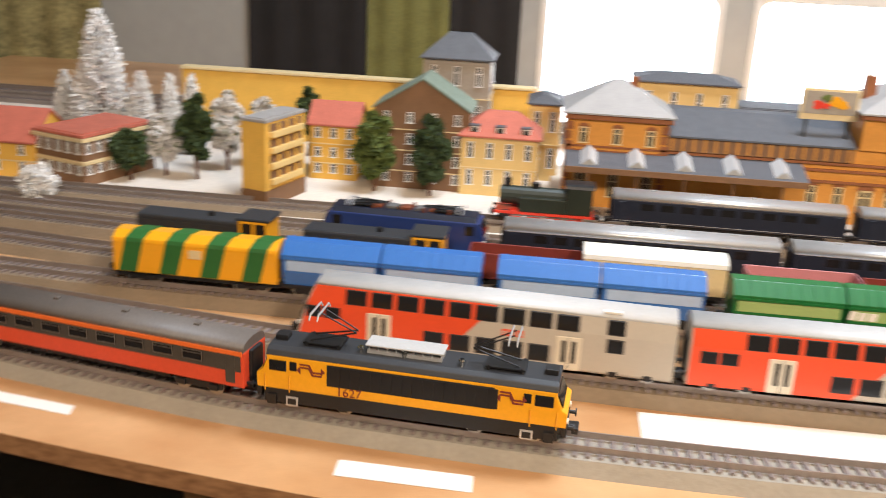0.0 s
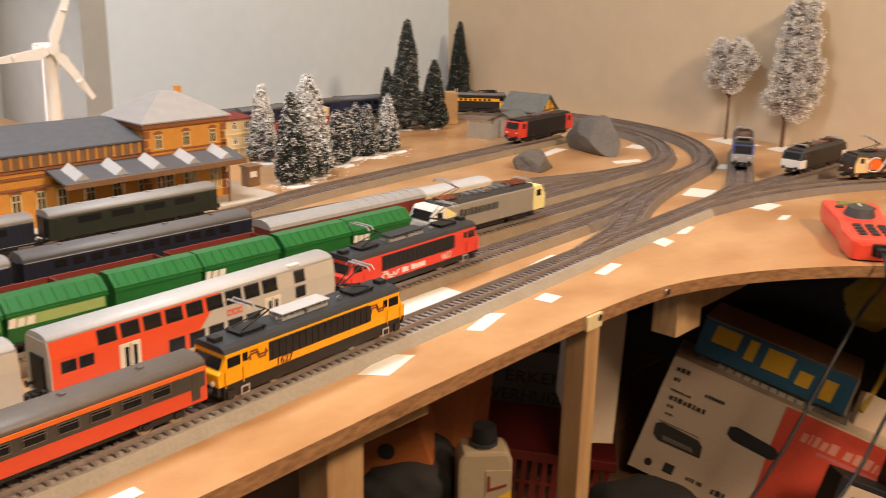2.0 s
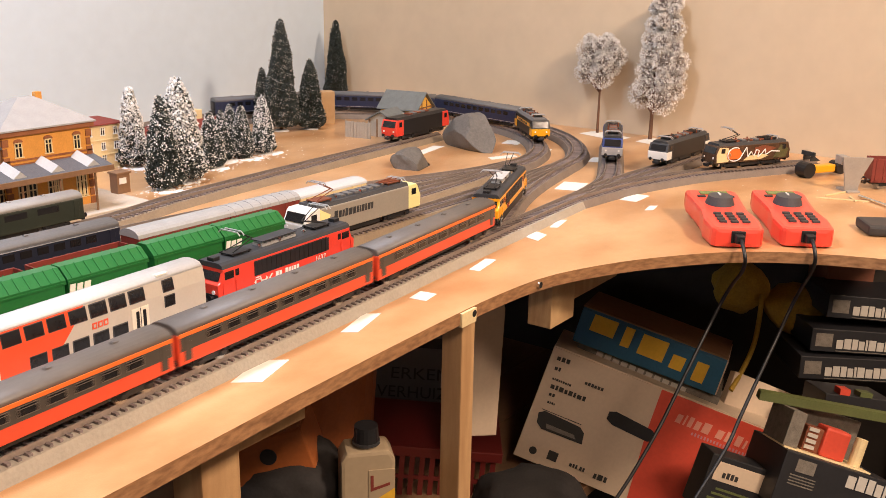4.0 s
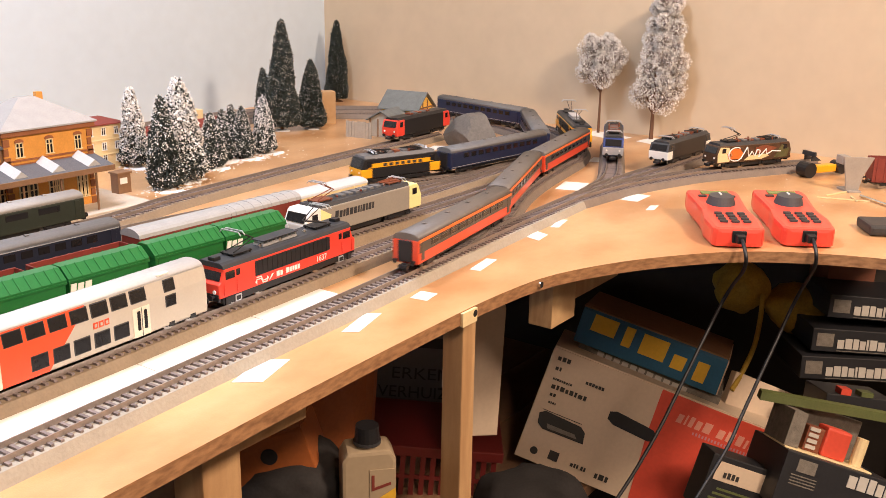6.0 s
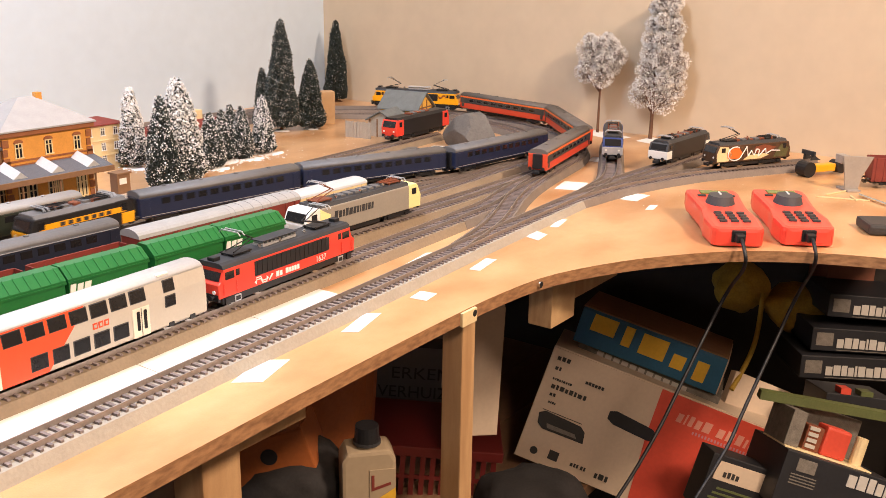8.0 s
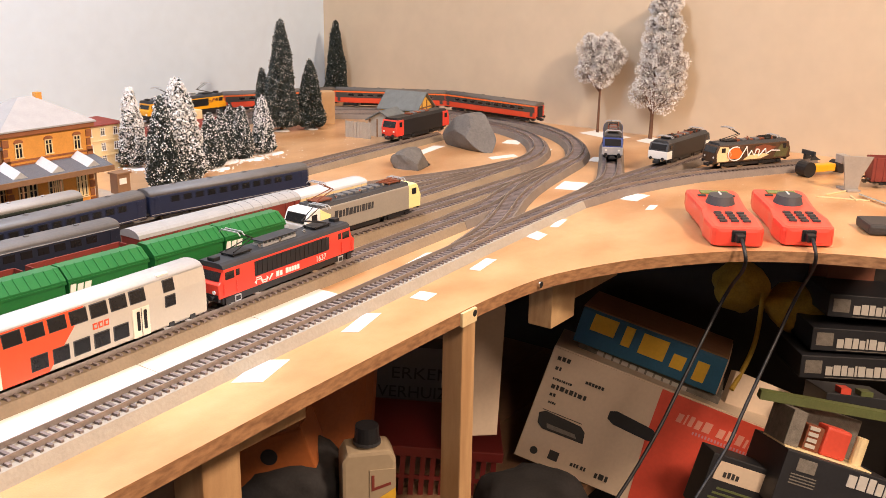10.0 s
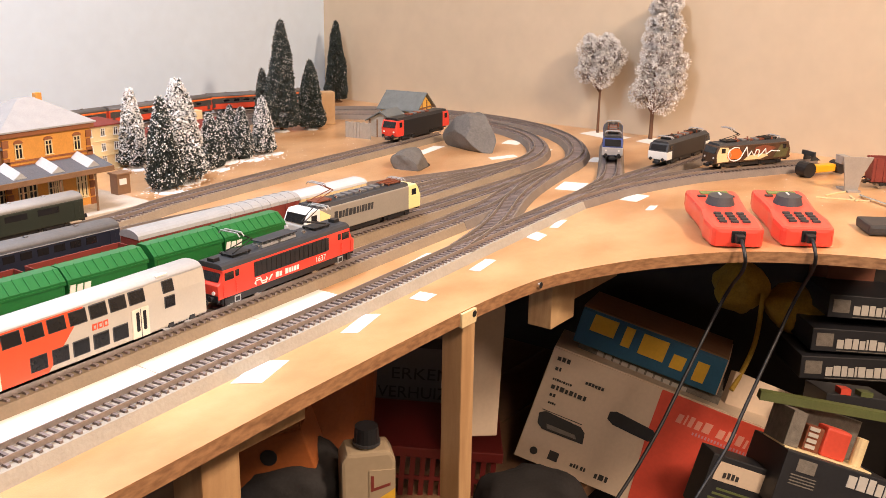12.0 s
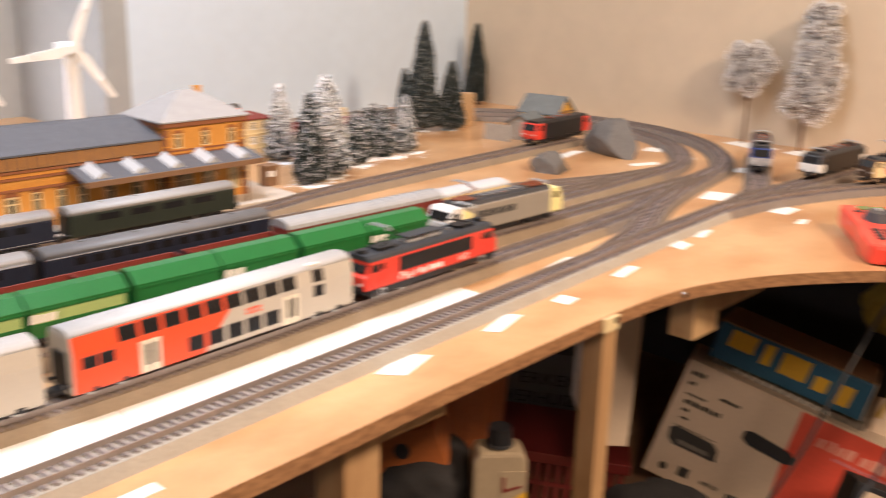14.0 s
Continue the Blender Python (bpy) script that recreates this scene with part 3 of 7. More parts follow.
# double-deck train on the second track
def double_deck(m, label):
    L, h = 0.262, 0.01525
    th = thing("double_deck_coach", m, label, "coach", "double-deck coaches")
    x = L / 2

    def lean(bm, s):
        """Bends what lies on a side wall to the inward lean of the upper deck."""
        bmesh.ops.bisect_plane(bm, geom=list(bm.verts) + list(bm.edges) + list(bm.faces), plane_co=(0, 0, 0.033), plane_no=(0, 0, 1))
        for v in bm.verts:
            if v.co.z > 0.033:
                v.co.y -= s * (v.co.z - 0.033) * 0.19
        return bm

    half = [(h - 0.001, 0.0045), (h, 0.006), (h, 0.033), (0.0130, 0.0450)]
    part("body", prism(half + [(-a, b) for a, b in half[::-1]], -x, x), "city_grey", th)
    top = [(0.0131, 0.0448), (0.0122, 0.0466), (0.0098, 0.0485), (0.0060, 0.0495), (0.0, 0.0499)]
    rf = part("roof", prism(top + [(-a, b) for a, b in top[-2::-1]], -x + 0.0004, x - 0.0004), "roof_light", th)
    part("roof_hatch", box(0.082, 0.094, -0.012, -0.007, 0.0476, 0.0491, 0.0003), "roof_white", th)
    for f in rf.data.polygons:
        f.use_smooth = len(f.vertices) == 4
    for s in (-1, 1):
        y = sorted((s * (h + 0.0003), s * (h - 0.001)))
        red = [(-x + 0.001, 0.0050), (-0.025, 0.0050), (-0.0083, 0.0240), (0.0019, 0.0355), (0.0105, 0.0450), (-x + 0.001, 0.0450)]
        part("red_panel", lean(prism(red, *y, "y"), s), "city_red", th, "bright red slanted side panel")
        y2 = s * (h + 0.0006)
        lo, hi = sorted((y2, y2 - s * 0.0015))

        def pane(name, a, b, z0, z1):
            rim = part("window_frame", lean(box(a - 0.0005, b + 0.0005, *sorted((y2 - s * 0.0001, y2 - s * 0.0014)), z0 - 0.0005, z1 + 0.0005, 0.0006, seg=1), s), "dark", th)
            part(name, lean(box(a, b, lo, hi, z0, z1, 0.0005, seg=1), s), "glass", rim)
        for i in range(9):
            a = 0.0516 - i * 0.01835
            pane("upper_window", a, a + 0.0152, 0.0335, 0.0438)
        for i in range(5):
            a = 0.0338 - i * 0.0182
            pane("lower_window", a, a + 0.0142, 0.0092, 0.0208)
        pane("end_window", 0.0855, 0.0970, 0.0340, 0.0438)
        pane("end_window", 0.0862, 0.0970, 0.0212, 0.0306)
        for a in (-0.1236, -0.1105):
            pane("end_window", a, a + 0.0115, 0.0215, 0.0300)
        for a in (-0.0796, 0.0520):
            d = part("door", box(a, a + 0.0172, *sorted((y2 + s * 0.0002, y2 - s * 0.001)), 0.0048, 0.0292, 0.0005, seg=1), "card_cream", th, "pale double door")
            part("door_gap", box(a + 0.0083, a + 0.0089, *sorted((y2 + s * 0.0004, y2)), 0.0050, 0.0288), "dark", d)
            for b in (0.0040, 0.0108):
                part("door_window", box(a + b, a + b + 0.0030, *sorted((y2 + s * 0.0006, y2)), 0.0105, 0.0265, 0.0006, seg=1), "glass", d)
        for k in range(3):
            a = 0.0152 + k * 0.0052
            bm = box(a, a + 0.0042, *sorted((s * h, s * (h + 0.0004))), 0.0245, 0.0294)
            part("mark", bm, "city_red", th)
            part("mark_hole", box(a + 0.0011, a + 0.0031, *sorted((s * h, s * (h + 0.0006))), 0.0257, 0.0282), "city_grey", th)
    for s in (-1, 1):
        part("gangway", box(s * x - 0.0015, s * x + 0.0015, -0.0085, 0.0085, 0.008, 0.034, 0.001), "black", th)
        bogie(th, s * (x - 0.028), 0.034, 0.028)
    part("underframe", box(-x + 0.050, x - 0.050, -0.011, 0.011, 0.0030, 0.0062, 0.0008), "black", th)
    buffers(th, x, 0.011)
    return th


cab_coach = double_deck(parked(T2, -0.125, 0.262), "red and grey double-deck coach with a driving cab end")
for ob in list(cab_coach.children):
    kind = ob.name.split(".")[0]
    if kind in ("body", "roof", "red_panel"):
        # the cab front leans back
        for v in ob.data.vertices:
            if v.co.x < -0.128:
                v.co.x += 0.013 * max(0.0, v.co.z - 0.014) / 0.031
    elif kind == "gangway" and ob.data.vertices[0].co.x < 0:
        bpy.data.objects.remove(ob)
part("windscreen", prism([(-0.1288, 0.0215), (-0.1278, 0.0215), (-0.1222, 0.0350), (-0.1232, 0.0350)], -0.0120, 0.0120, "y"), "glass", cab_coach, "dark cab windscreen")
for q in (-1, 1):
    part("headlamp", rod((-0.1318, q * 0.0105, 0.0140), (-0.1300, q * 0.0105, 0.0140), 0.0016, 10), "white", cab_coach)
double_deck(parked(T2, 0.146, 0.262), "red and grey double-deck coach with light grey roof")
double_deck(parked(T2, 0.419, 0.262), "red and grey double-deck coach coupled behind a red locomotive")
red_loco = electric_loco(parked(T2, 0.658, 0.2), "red electric locomotive with black side grilles and dark roof", "red", "1637", "white", up=True)
bars(red_loco, -0.0225, 0.0132, 0.0050, (0.75, 0.65, 0, 0.75, 0.6, 0.4, 0.6, 0.6), "white", -0.0167)
part("mark", prism([(-0.0325, 0.0128), (-0.0312, 0.0128), (-0.0262, 0.0178), (-0.0285, 0.0178)], -0.0170, -0.0162, "y"), "white", red_loco)


# hopper wagons on the third track
def hopper(m, label, dark, pale, L=0.165, mark=True):
    th = stock("hopper_wagon", m, label, "hopper wagons")
    x = L / 2
    prof = [(-0.0165, 0.034), (-0.0165, 0.0365), (-0.006, 0.0455), (0.006, 0.0455), (0.0165, 0.0365), (0.0165, 0.034)]
    for a, b in ((-x + 0.004, -0.0008), (0.0008, x - 0.004)):
        r = part("roof", prism(prof, a, b, "x", bevel=0.0004), dark, th)
        n = 9
        for i in range(n):
            xx = a + (b - a) * (i + 0.5) / n
            for s in (-1, 1):
                bm = prism([(s * 0.0168, 0.0366), (s * 0.0062, 0.0458), (s * 0.0062, 0.0463), (s * 0.0168, 0.0371)], xx - 0.0004, xx + 0.0004)
                part("rib", bm, dark, r)
        side = [(-0.0155, 0.0345), (0.0155, 0.0345), (0.0155, 0.022), (0.0115, 0.010), (-0.0115, 0.010), (-0.0155, 0.022)]
        part("hopper_body", prism(side, a + 0.001, b - 0.001, "x"), dark, th)
        for s in (-1, 1):
            part("side_panel", box(a + 0.004, b - 0.003, *sorted((s * 0.0151, s * 0.0159)), 0.0235, 0.0325, 0.0002, seg=1), pale, th)
            part("rim", box(a, b, *sorted((s * 0.0150, s * 0.0170)), 0.0328, 0.0345), dark, th)
    part("frame", box(-x + 0.002, x - 0.002, -0.013, 0.013, 0.0075, 0.0105, 0.0005), "black", th)
    for s in (-1, 1):
        part("end_platform", box(s * (x - 0.003) - 0.003, s * (x - 0.003) + 0.003, -0.014, 0.014, 0.010, 0.012), "black", th)
        bogie(th, s * (x - 0.026), 0.026)
    if mark:
        bars(th, 0.002, 0.0245, 0.0068, (0.75, 0.8, 0.9), "white", -0.0160, 0.0012)
    buffers(th, x - 0.002, 0.012)
    return th


for i in range(2):
    hopper(parked(T3, -0.212 + 0.167 * i, 0.165), "blue hopper wagon with pale side panels", "blue", "blue_pale", mark=False)
for i in range(4):
    hopper(parked(T3, 0.133 + 0.172 * i, 0.17), "dark green hopper wagon with white lettering", "green", "green_pale" if i < 2 else "green", 0.172)


def striped_van(m):
    th = stock("covered_wagon", m, "yellow covered wagon with broad dark green stripes")
    x = 0.068
    part("body", box(-x, x, -0.0155, 0.0155, 0.010, 0.036, 0.0012), "yellow", th)
    part("roof", prism([(-0.0160, 0.0355), (-0.0150, 0.0385), (-0.006, 0.0430), (0.006, 0.0430), (0.0150, 0.0385), (0.0160, 0.0355)], -x, x, bevel=0.0005), "yellow", th)
    path = [(-0.0157, 0.011), (-0.0157, 0.0355), (-0.0162, 0.0357), (-0.0152, 0.0388), (-0.0061, 0.0433), (0.0061, 0.0433), (0.0152, 0.0388), (0.0162, 0.0357), (0.0157, 0.0355), (0.0157, 0.011)]
    for k in range(4):
        bm = bmesh.new()
        rows, run = [], 0.0
        for i, (y, z) in enumerate(path):
            if i:
                run += math.hypot(y - path[i - 1][0], z - path[i - 1][1])
            c = -0.056 + k * 0.034 + run * 0.25
            rows.append([bm.verts.new((min(x, q), y * g, 0.022 + (z - 0.022) * g)) for q in (c - 0.0075, c + 0.0075) for g in (0.97, 1.015)])
        for a, b in zip(rows, rows[1:]):
            for i, j in ((0, 1), (1, 3), (3, 2), (2, 0)):
                bm.faces.new((a[i], a[j], b[j], b[i]))
        bm.faces.new([rows[0][i] for i in (0, 1, 3, 2)])
        bm.faces.new([rows[-1][i] for i in (2, 3, 1, 0)])
        bmesh.ops.recalc_face_normals(bm, faces=bm.faces)
        part("stripe", bm, "lime", th)
    part("cream_square", box(-0.004, 0.006, -0.0166, -0.0155, 0.026, 0.033), "cream", th)
    part("underframe", box(-x, x, -0.012, 0.012, 0.006, 0.010), "black", th)
    for s in (-1, 1):
        bogie(th, s * 0.045, 0.026)
    buffers(th, x)


striped_van(parked(T3, -0.366, 0.13))


def modern_loco(m, label, side, front, roof="dark", name_text=None, up=True, cab="white"):
    th = thing("electric_locomotive", m, label, "locomotive", "locomotives")
    prof = [(-0.098, 0.010), (0.098, 0.010), (0.099, 0.024), (0.093, 0.036), (0.090, 0.039), (-0.090, 0.039), (-0.093, 0.036), (-0.099, 0.024)]
    part("body", prism(prof, -0.0165, 0.0165, "y", bevel=0.0015), side, th)
    top = [(-0.0160, 0.0382), (0.0160, 0.0382), (0.0125, 0.0425), (-0.0125, 0.0425)]
    part("roof", prism(top, -0.078, 0.078, "x", bevel=0.0006), roof, th)
    for d in (-1, 1):
        c = front if d > 0 else cab
        cabp = [(d * 0.076, 0.0102), (d * 0.0985, 0.0102), (d * 0.0995, 0.024), (d * 0.0937, 0.0365), (d * 0.0905, 0.0398), (d * 0.076, 0.0398)]
        part("cab", prism(cabp, -0.0169, 0.0169, "y", bevel=0.0014), c, th, "pale cab end")
        part("windscreen", prism([(d * 0.0987, 0.0270), (d * 0.0995, 0.0270), (d * 0.0951, 0.0360), (d * 0.0943, 0.0360)], -0.0135, 0.0135, "y"), "glass", th)
        for s in (-1, 1):
            part("side_window", box(*sorted((d * 0.0815, d * 0.0900)), *sorted((s * 0.0160, s * 0.0173)), 0.0270, 0.0345, 0.0003, seg=1), "glass", th)
            part("headlamp", rod((d * 0.0985, s * 0.0105, 0.020), (d * 0.1000, s * 0.0105, 0.020), 0.0017, 10), "white", th)
        bogie(th, d * 0.058, 0.048, 0.027)
        pantograph(th, d * 0.060, 0.0425, up and d < 0, d, "copper")
        part("buffer_beam", box(d * 0.0965 - 0.0015, d * 0.0965 + 0.0015, -0.0150, 0.0150, 0.008, 0.0135), "black", th)
    for k in range(6):
        part("roof_box", box(-0.032 + k * 0.012, -0.024 + k * 0.012, -0.006, 0.006, 0.0425, 0.0450, 0.0004), "roof_grey", th)
    insulators(th, (-0.040, 0.0, 0.040), 0.0425)
    part("tank", box(-0.028, 0.028, -0.0125, 0.0125, 0.0035, 0.010, 0.001), "black", th)
    if name_text:
        bars(th, -0.054, 0.0240, 0.0084, name_text, "dark", -0.0166, 0.0008)
        for q in (-1, 1):
            part("cab_band", prism([(-0.0765, 0.0102), (-0.066, 0.0102), (-0.060, 0.0300), (-0.0765, 0.0385)], *sorted((q * 0.0160, q * 0.0168)), "y"), "pale_yellow", th, "pale yellow slanted band")
    buffers(th, 0.097)
    return th


modern_loco(parked(T3, 0.852, 0.2), "grey electric locomotive with pale yellow and white cab ends", "loco_pale_grey", "pale_yellow", name_text=(0.6, 0.5, 0.35, 0.5, 0.6, 0.5, 0.35, 0.2, 0.5, 0.3, 0.5, 0.35))


# fourth track: goods wagons and two shunters
def van(m, label, body, roof, L=0.112, ribs=0, H=0.0425, z1=0.0345):
    th = stock("covered_wagon", m, label)
    x = L / 2
    part("body", box(-x, x, -0.0145, 0.0145, 0.010, z1, 0.0008), body, th)
    rf = part("roof", prism(roof_profile(0.0305, z1 - 0.0003, H, 10, 0.8), -x - 0.0005, x + 0.0005), roof, th)
    for i in range(ribs):
        a = -x + L * (i + 0.5) / ribs
        part("rib", prism(roof_profile(0.0311, z1, H + 0.0004, 10, 0.8), a - 0.0005, a + 0.0005), roof, rf)
    for s in (-1, 1):
        part("door", box(-0.012, 0.012, *sorted((s * 0.0140, s * 0.0152)), 0.0115, z1 - 0.001, 0.0003, seg=1), body, th)
        for i in (-3, -2, 2, 3):
            part("post", box(i * x / 3.6 - 0.0006, i * x / 3.6 + 0.0006, *sorted((s * 0.0140, s * 0.0150)), 0.0105, z1 - 0.0005), body, th)
        for d in (-1, 1):
            pass
    part("underframe", box(-x, x, -0.012, 0.012, 0.0065, 0.010), "black", th)
    for s in (-1, 1):
        bogie(th, s * (x - 0.02), 0.012, axles=1)
    buffers(th, x)
    return th


def open_wagon(m, label, paint, L=0.112, H=0.026):
    th = stock("open_wagon", m, label)
    x = L / 2
    part("floor", box(-x, x, -0.0140, 0.0140, 0.009, 0.0105), paint, th)
    for s in (-1, 1):
        w = part("side_wall", box(-x, x, *sorted((s * 0.0130, s * 0.0142)), 0.0105, H, 0.0003, seg=1), paint, th)
        for i in range(8):
            a = -x + L * (i + 0.5) / 8
            part("stake", box(a - 0.0008, a + 0.0008, *sorted((s * 0.0142, s * 0.0150)), 0.0095, H), paint, w)
        part("end_wall", box(*sorted((s * (x - 0.0012), s * x)), -0.0130, 0.0130, 0.0105, H, 0.0003, seg=1), paint, th)
    part("underframe", box(-x, x, -0.011, 0.011, 0.0065, 0.009), "black", th)
    for s in (-1, 1):
        bogie(th, s * (x - 0.02), 0.012, axles=1)
    buffers(th, x)
    return th


open_wagon(parked(T4, -0.102, 0.11), "dark brown open goods wagon", "brown", 0.105, 0.031)
van(parked(T4, 0.004, 0.11), "cream refrigerator van with a rounded white roof", "cream", "roof_white", 0.115)
open_wagon(parked(T4, 0.125, 0.11), "faded pink open goods wagon", "pink", 0.09, 0.031)
for i in range(4):
    open_wagon(parked(T4, 0.222 + 0.107 * i, 0.10), "reddish brown open goods wagon, empty", "brown", 0.100, 0.028)
van(parked(T4, 0.648, 0.12), "reddish brown van with a smooth mid grey roof", "brown", "roof_mid", 0.115)
van(parked(T4, 0.759, 0.12), "reddish brown van with a ribbed mid grey roof", "brown", "roof_mid", 0.102, 8)
van(parked(T4, 0.875, 0.12), "cream van with a pale grey roof behind the grey locomotive", "cream", "roof_light", 0.115, H=0.040)


def shunter(m):
    th = thing("diesel_locomotive", m, "dark grey and yellow diesel shunting locomotive", "locomotive", "locomotives")
    part("hood", box(-0.064, 0.030, -0.0130, 0.0130, 0.011, 0.0375, 0.002), "loco_grey", th)
    part("cab", box(0.030, 0.056, -0.0155, 0.0155, 0.011, 0.040, 0.0012), "yellow", th)
    part("cab_roof", box(0.028, 0.058, -0.0160, 0.0160, 0.040, 0.0425, 0.0010), "loco_grey", th)
    part("frame", box(-0.066, 0.064, -0.0155, 0.0155, 0.0075, 0.011, 0.0005), "yellow", th)
    for s in (-1, 1):
        for a in (0.033, 0.045):
            part("window", box(a, a + 0.009, *sorted((s * 0.0150, s * 0.0160)), 0.026, 0.038, 0.0003, seg=1), "glass", th)
        bm = rod((-0.062, s * 0.0150, 0.011), (-0.062, s * 0.0150, 0.019), 0.0005, 6)
        rod((0.028, s * 0.0150, 0.011), (0.028, s * 0.0150, 0.019), 0.0005, 6, bm)
        rod((-0.062, s * 0.0150, 0.019), (0.028, s * 0.0150, 0.019), 0.0005, 6, bm)
        part("handrail", bm, "yellow", th)
        for k in range(5):
            part("louvre", box(-0.056 + k * 0.016, -0.044 + k * 0.016, *sorted((s * 0.0126, s * 0.0134)), 0.018, 0.033), "dark", th)
    part("exhaust", rod((0.0, 0, 0.037), (0.0, 0, 0.041), 0.0025, 10), "black", th)
    for s in (-1, 1):
        bogie(th, s * 0.036, 0.036)
    buffers(th, 0.066)
    return th


sh = shunter(parked(T4, -0.375, 0.13))
copy_thing(sh, parked(T4, -0.232, 0.13))

# dark coaches on the fifth and sixth tracks
for i, x in enumerate((-0.002, 0.247, 0.495)):
    coach(parked(T5, x, 0.245), "dark blue passenger coach with grey roof, parked", "coach_blue", "silver" if i < 2 else "roof_grey", 0.240, win=11,
          line=("silver", 0.0325, 0.0332), group="dark blue parked coaches", name="passenger_coach")
for x in (0.096, 0.334):
    coach(parked(T6, x, 0.225), "dark blue passenger coach with silver roof at the platform", "coach_blue", "silver", 0.228, win=9, line=("silver", 0.0115, 0.0120),
          group="dark blue parked coaches")
coach(parked(T6, 0.558, 0.20), "dark green luggage coach with a pale roof", "coach_green", "roof_mid", 0.204, win=4, group="dark blue parked coaches")


def small_loco(name, m, label, paint, L, roof, H=0.040, panto=True, ends=None, stripe=None, nose=None):
    """Box-bodied locomotive with cab ends in their own colour."""
    th = thing(name, m, label, "locomotive", "locomotives")
    x = L / 2
    prof = [(-x, 0.010), (x, 0.010), (x + 0.001, 0.024), (x - 0.004, H - 0.003), (-x + 0.004, H - 0.003), (-x - 0.001, 0.024)]
    part("body", prism(prof, -0.0155, 0.0155, "y", bevel=0.0012), paint, th)
    part("roof", prism([(-0.0150, H - 0.0034), (0.0150, H - 0.0034), (0.0110, H + 0.001), (-0.0110, H + 0.001)], -x + 0.006, x - 0.006, bevel=0.0005), roof, th)
    for d in (-1, 1):
        if ends:
            e = [(d * (x - 0.022), 0.0103), (d * (x + 0.0003), 0.0103), (d * (x + 0.0014), 0.024), (d * (x - 0.0036), H - 0.0026), (d * (x - 0.022), H - 0.0026)]
            part("cab", prism(e, -0.0159, 0.0159, "y", bevel=0.0012), ends, th)
        if nose:
            e = [(d * (x - 0.016), 0.0108), (d * (x + 0.0008), 0.0108), (d * (x + 0.0020), 0.0235), (d * (x - 0.016), 0.0235)]
            part("nose", prism(e, -0.0163, 0.0163, "y", bevel=0.0010), nose, th, "yellow front panel")
        part("windscreen", prism([(d * (x + 0.0008), 0.0255), (d * (x + 0.0018), 0.0255), (d * (x - 0.0024), H - 0.0045), (d * (x - 0.0034), H - 0.0045)], -0.0125, 0.0125, "y"), "glass", th)
        for s in (-1, 1):
            part("headlamp", rod((d * x, s * 0.010, 0.0185), (d * (x + 0.0018), s * 0.010, 0.0185), 0.0016, 10), "white", th)
            part("side_window", box(*sorted((d * (x - 0.008), d * (x - 0.016))), *sorted((s * 0.0150, s * 0.0164)), 0.0255, H - 0.006, 0.0003, seg=1), "glass", th)
        bogie(th, d * (x - 0.036), 0.046, 0.026)
        if panto:
            pantograph(th, d * (x - 0.034), H + 0.001, panto == "up" or (panto == "one" and d < 0), d)
    if stripe:
        for s in (-1, 1):
            part("stripe", box(-x + 0.010, x - 0.010, *sorted((s * 0.0150, s * 0.0162)), 0.0245, 0.0305), stripe, th)
            for k in range(7):
                part("vent", box(-x + 0.03 + k * (L - 0.06) / 7, -x + 0.03 + (k + 0.6) * (L - 0.06) / 7, *sorted((s * 0.0156, s * 0.0166)), 0.0255, 0.0295), "dark", th)
    for k in range(5):
        part("roof_box", box(-0.03 + k * 0.013, -0.021 + k * 0.013, -0.006, 0.006, H + 0.001, H + 0.0035, 0.0005), "roof_grey" if k % 2 else "copper", th)
    if panto:
        for k in range(8):
            a = -0.040 + k * 0.0115
            part("insulator", rod((a, 0.008 * (-1) ** k, H), (a, 0.008 * (-1) ** k, H + 0.005), 0.0013, 8), "copper" if k % 3 else "chrome", th)
    part("tank", box(-0.024, 0.024, -0.012, 0.012, 0.0035, 0.010, 0.001), "black", th)
    buffers(th, x)
    return th


small_loco("electric_locomotive", parked(T5, -0.215, 0.15), "dark blue electric locomotive parked before the coaches", "navy", 0.145, "coach_blue", panto="down")
small_loco("diesel_locomotive", parked(T6, 1.395, 0.17), "black diesel locomotive with bright red cab ends", "black", 0.168, "black", panto=False, ends="red")


# ---- moving trains ----
red_train = [electric_loco(pose(0, 0, 0), "yellow electric locomotive with dark grey roof, running", "yellow", "1627")]
for i in range(3):
    red_train.append(coach(pose(0, 0, 0), "red coach with orange stripe, dark window band and grey roof, running", "coach_red", "roof_brown", 0.2385, win=9, band="window_band",
                           stripe=("coach_orange", 0.0312, 0.0340), band_z=(0.0205, 0.0313), group="running red coaches"))
blue_train = [small_loco("electric_locomotive", pose(0, 0, 0), "yellow and black electric locomotive, running", "black", 0.128, "roof_grey", panto="down", ends="black", stripe="yellow", nose="yellow")]
for i in range(3):
    blue_train.append(coach(pose(0, 0, 0), "night blue coach with dark roof and pale lines, running", "sleeper_blue", "roof_grey", 0.232, win=11,
                            line=("silver", 0.0115, 0.0121), group="running blue coaches"))

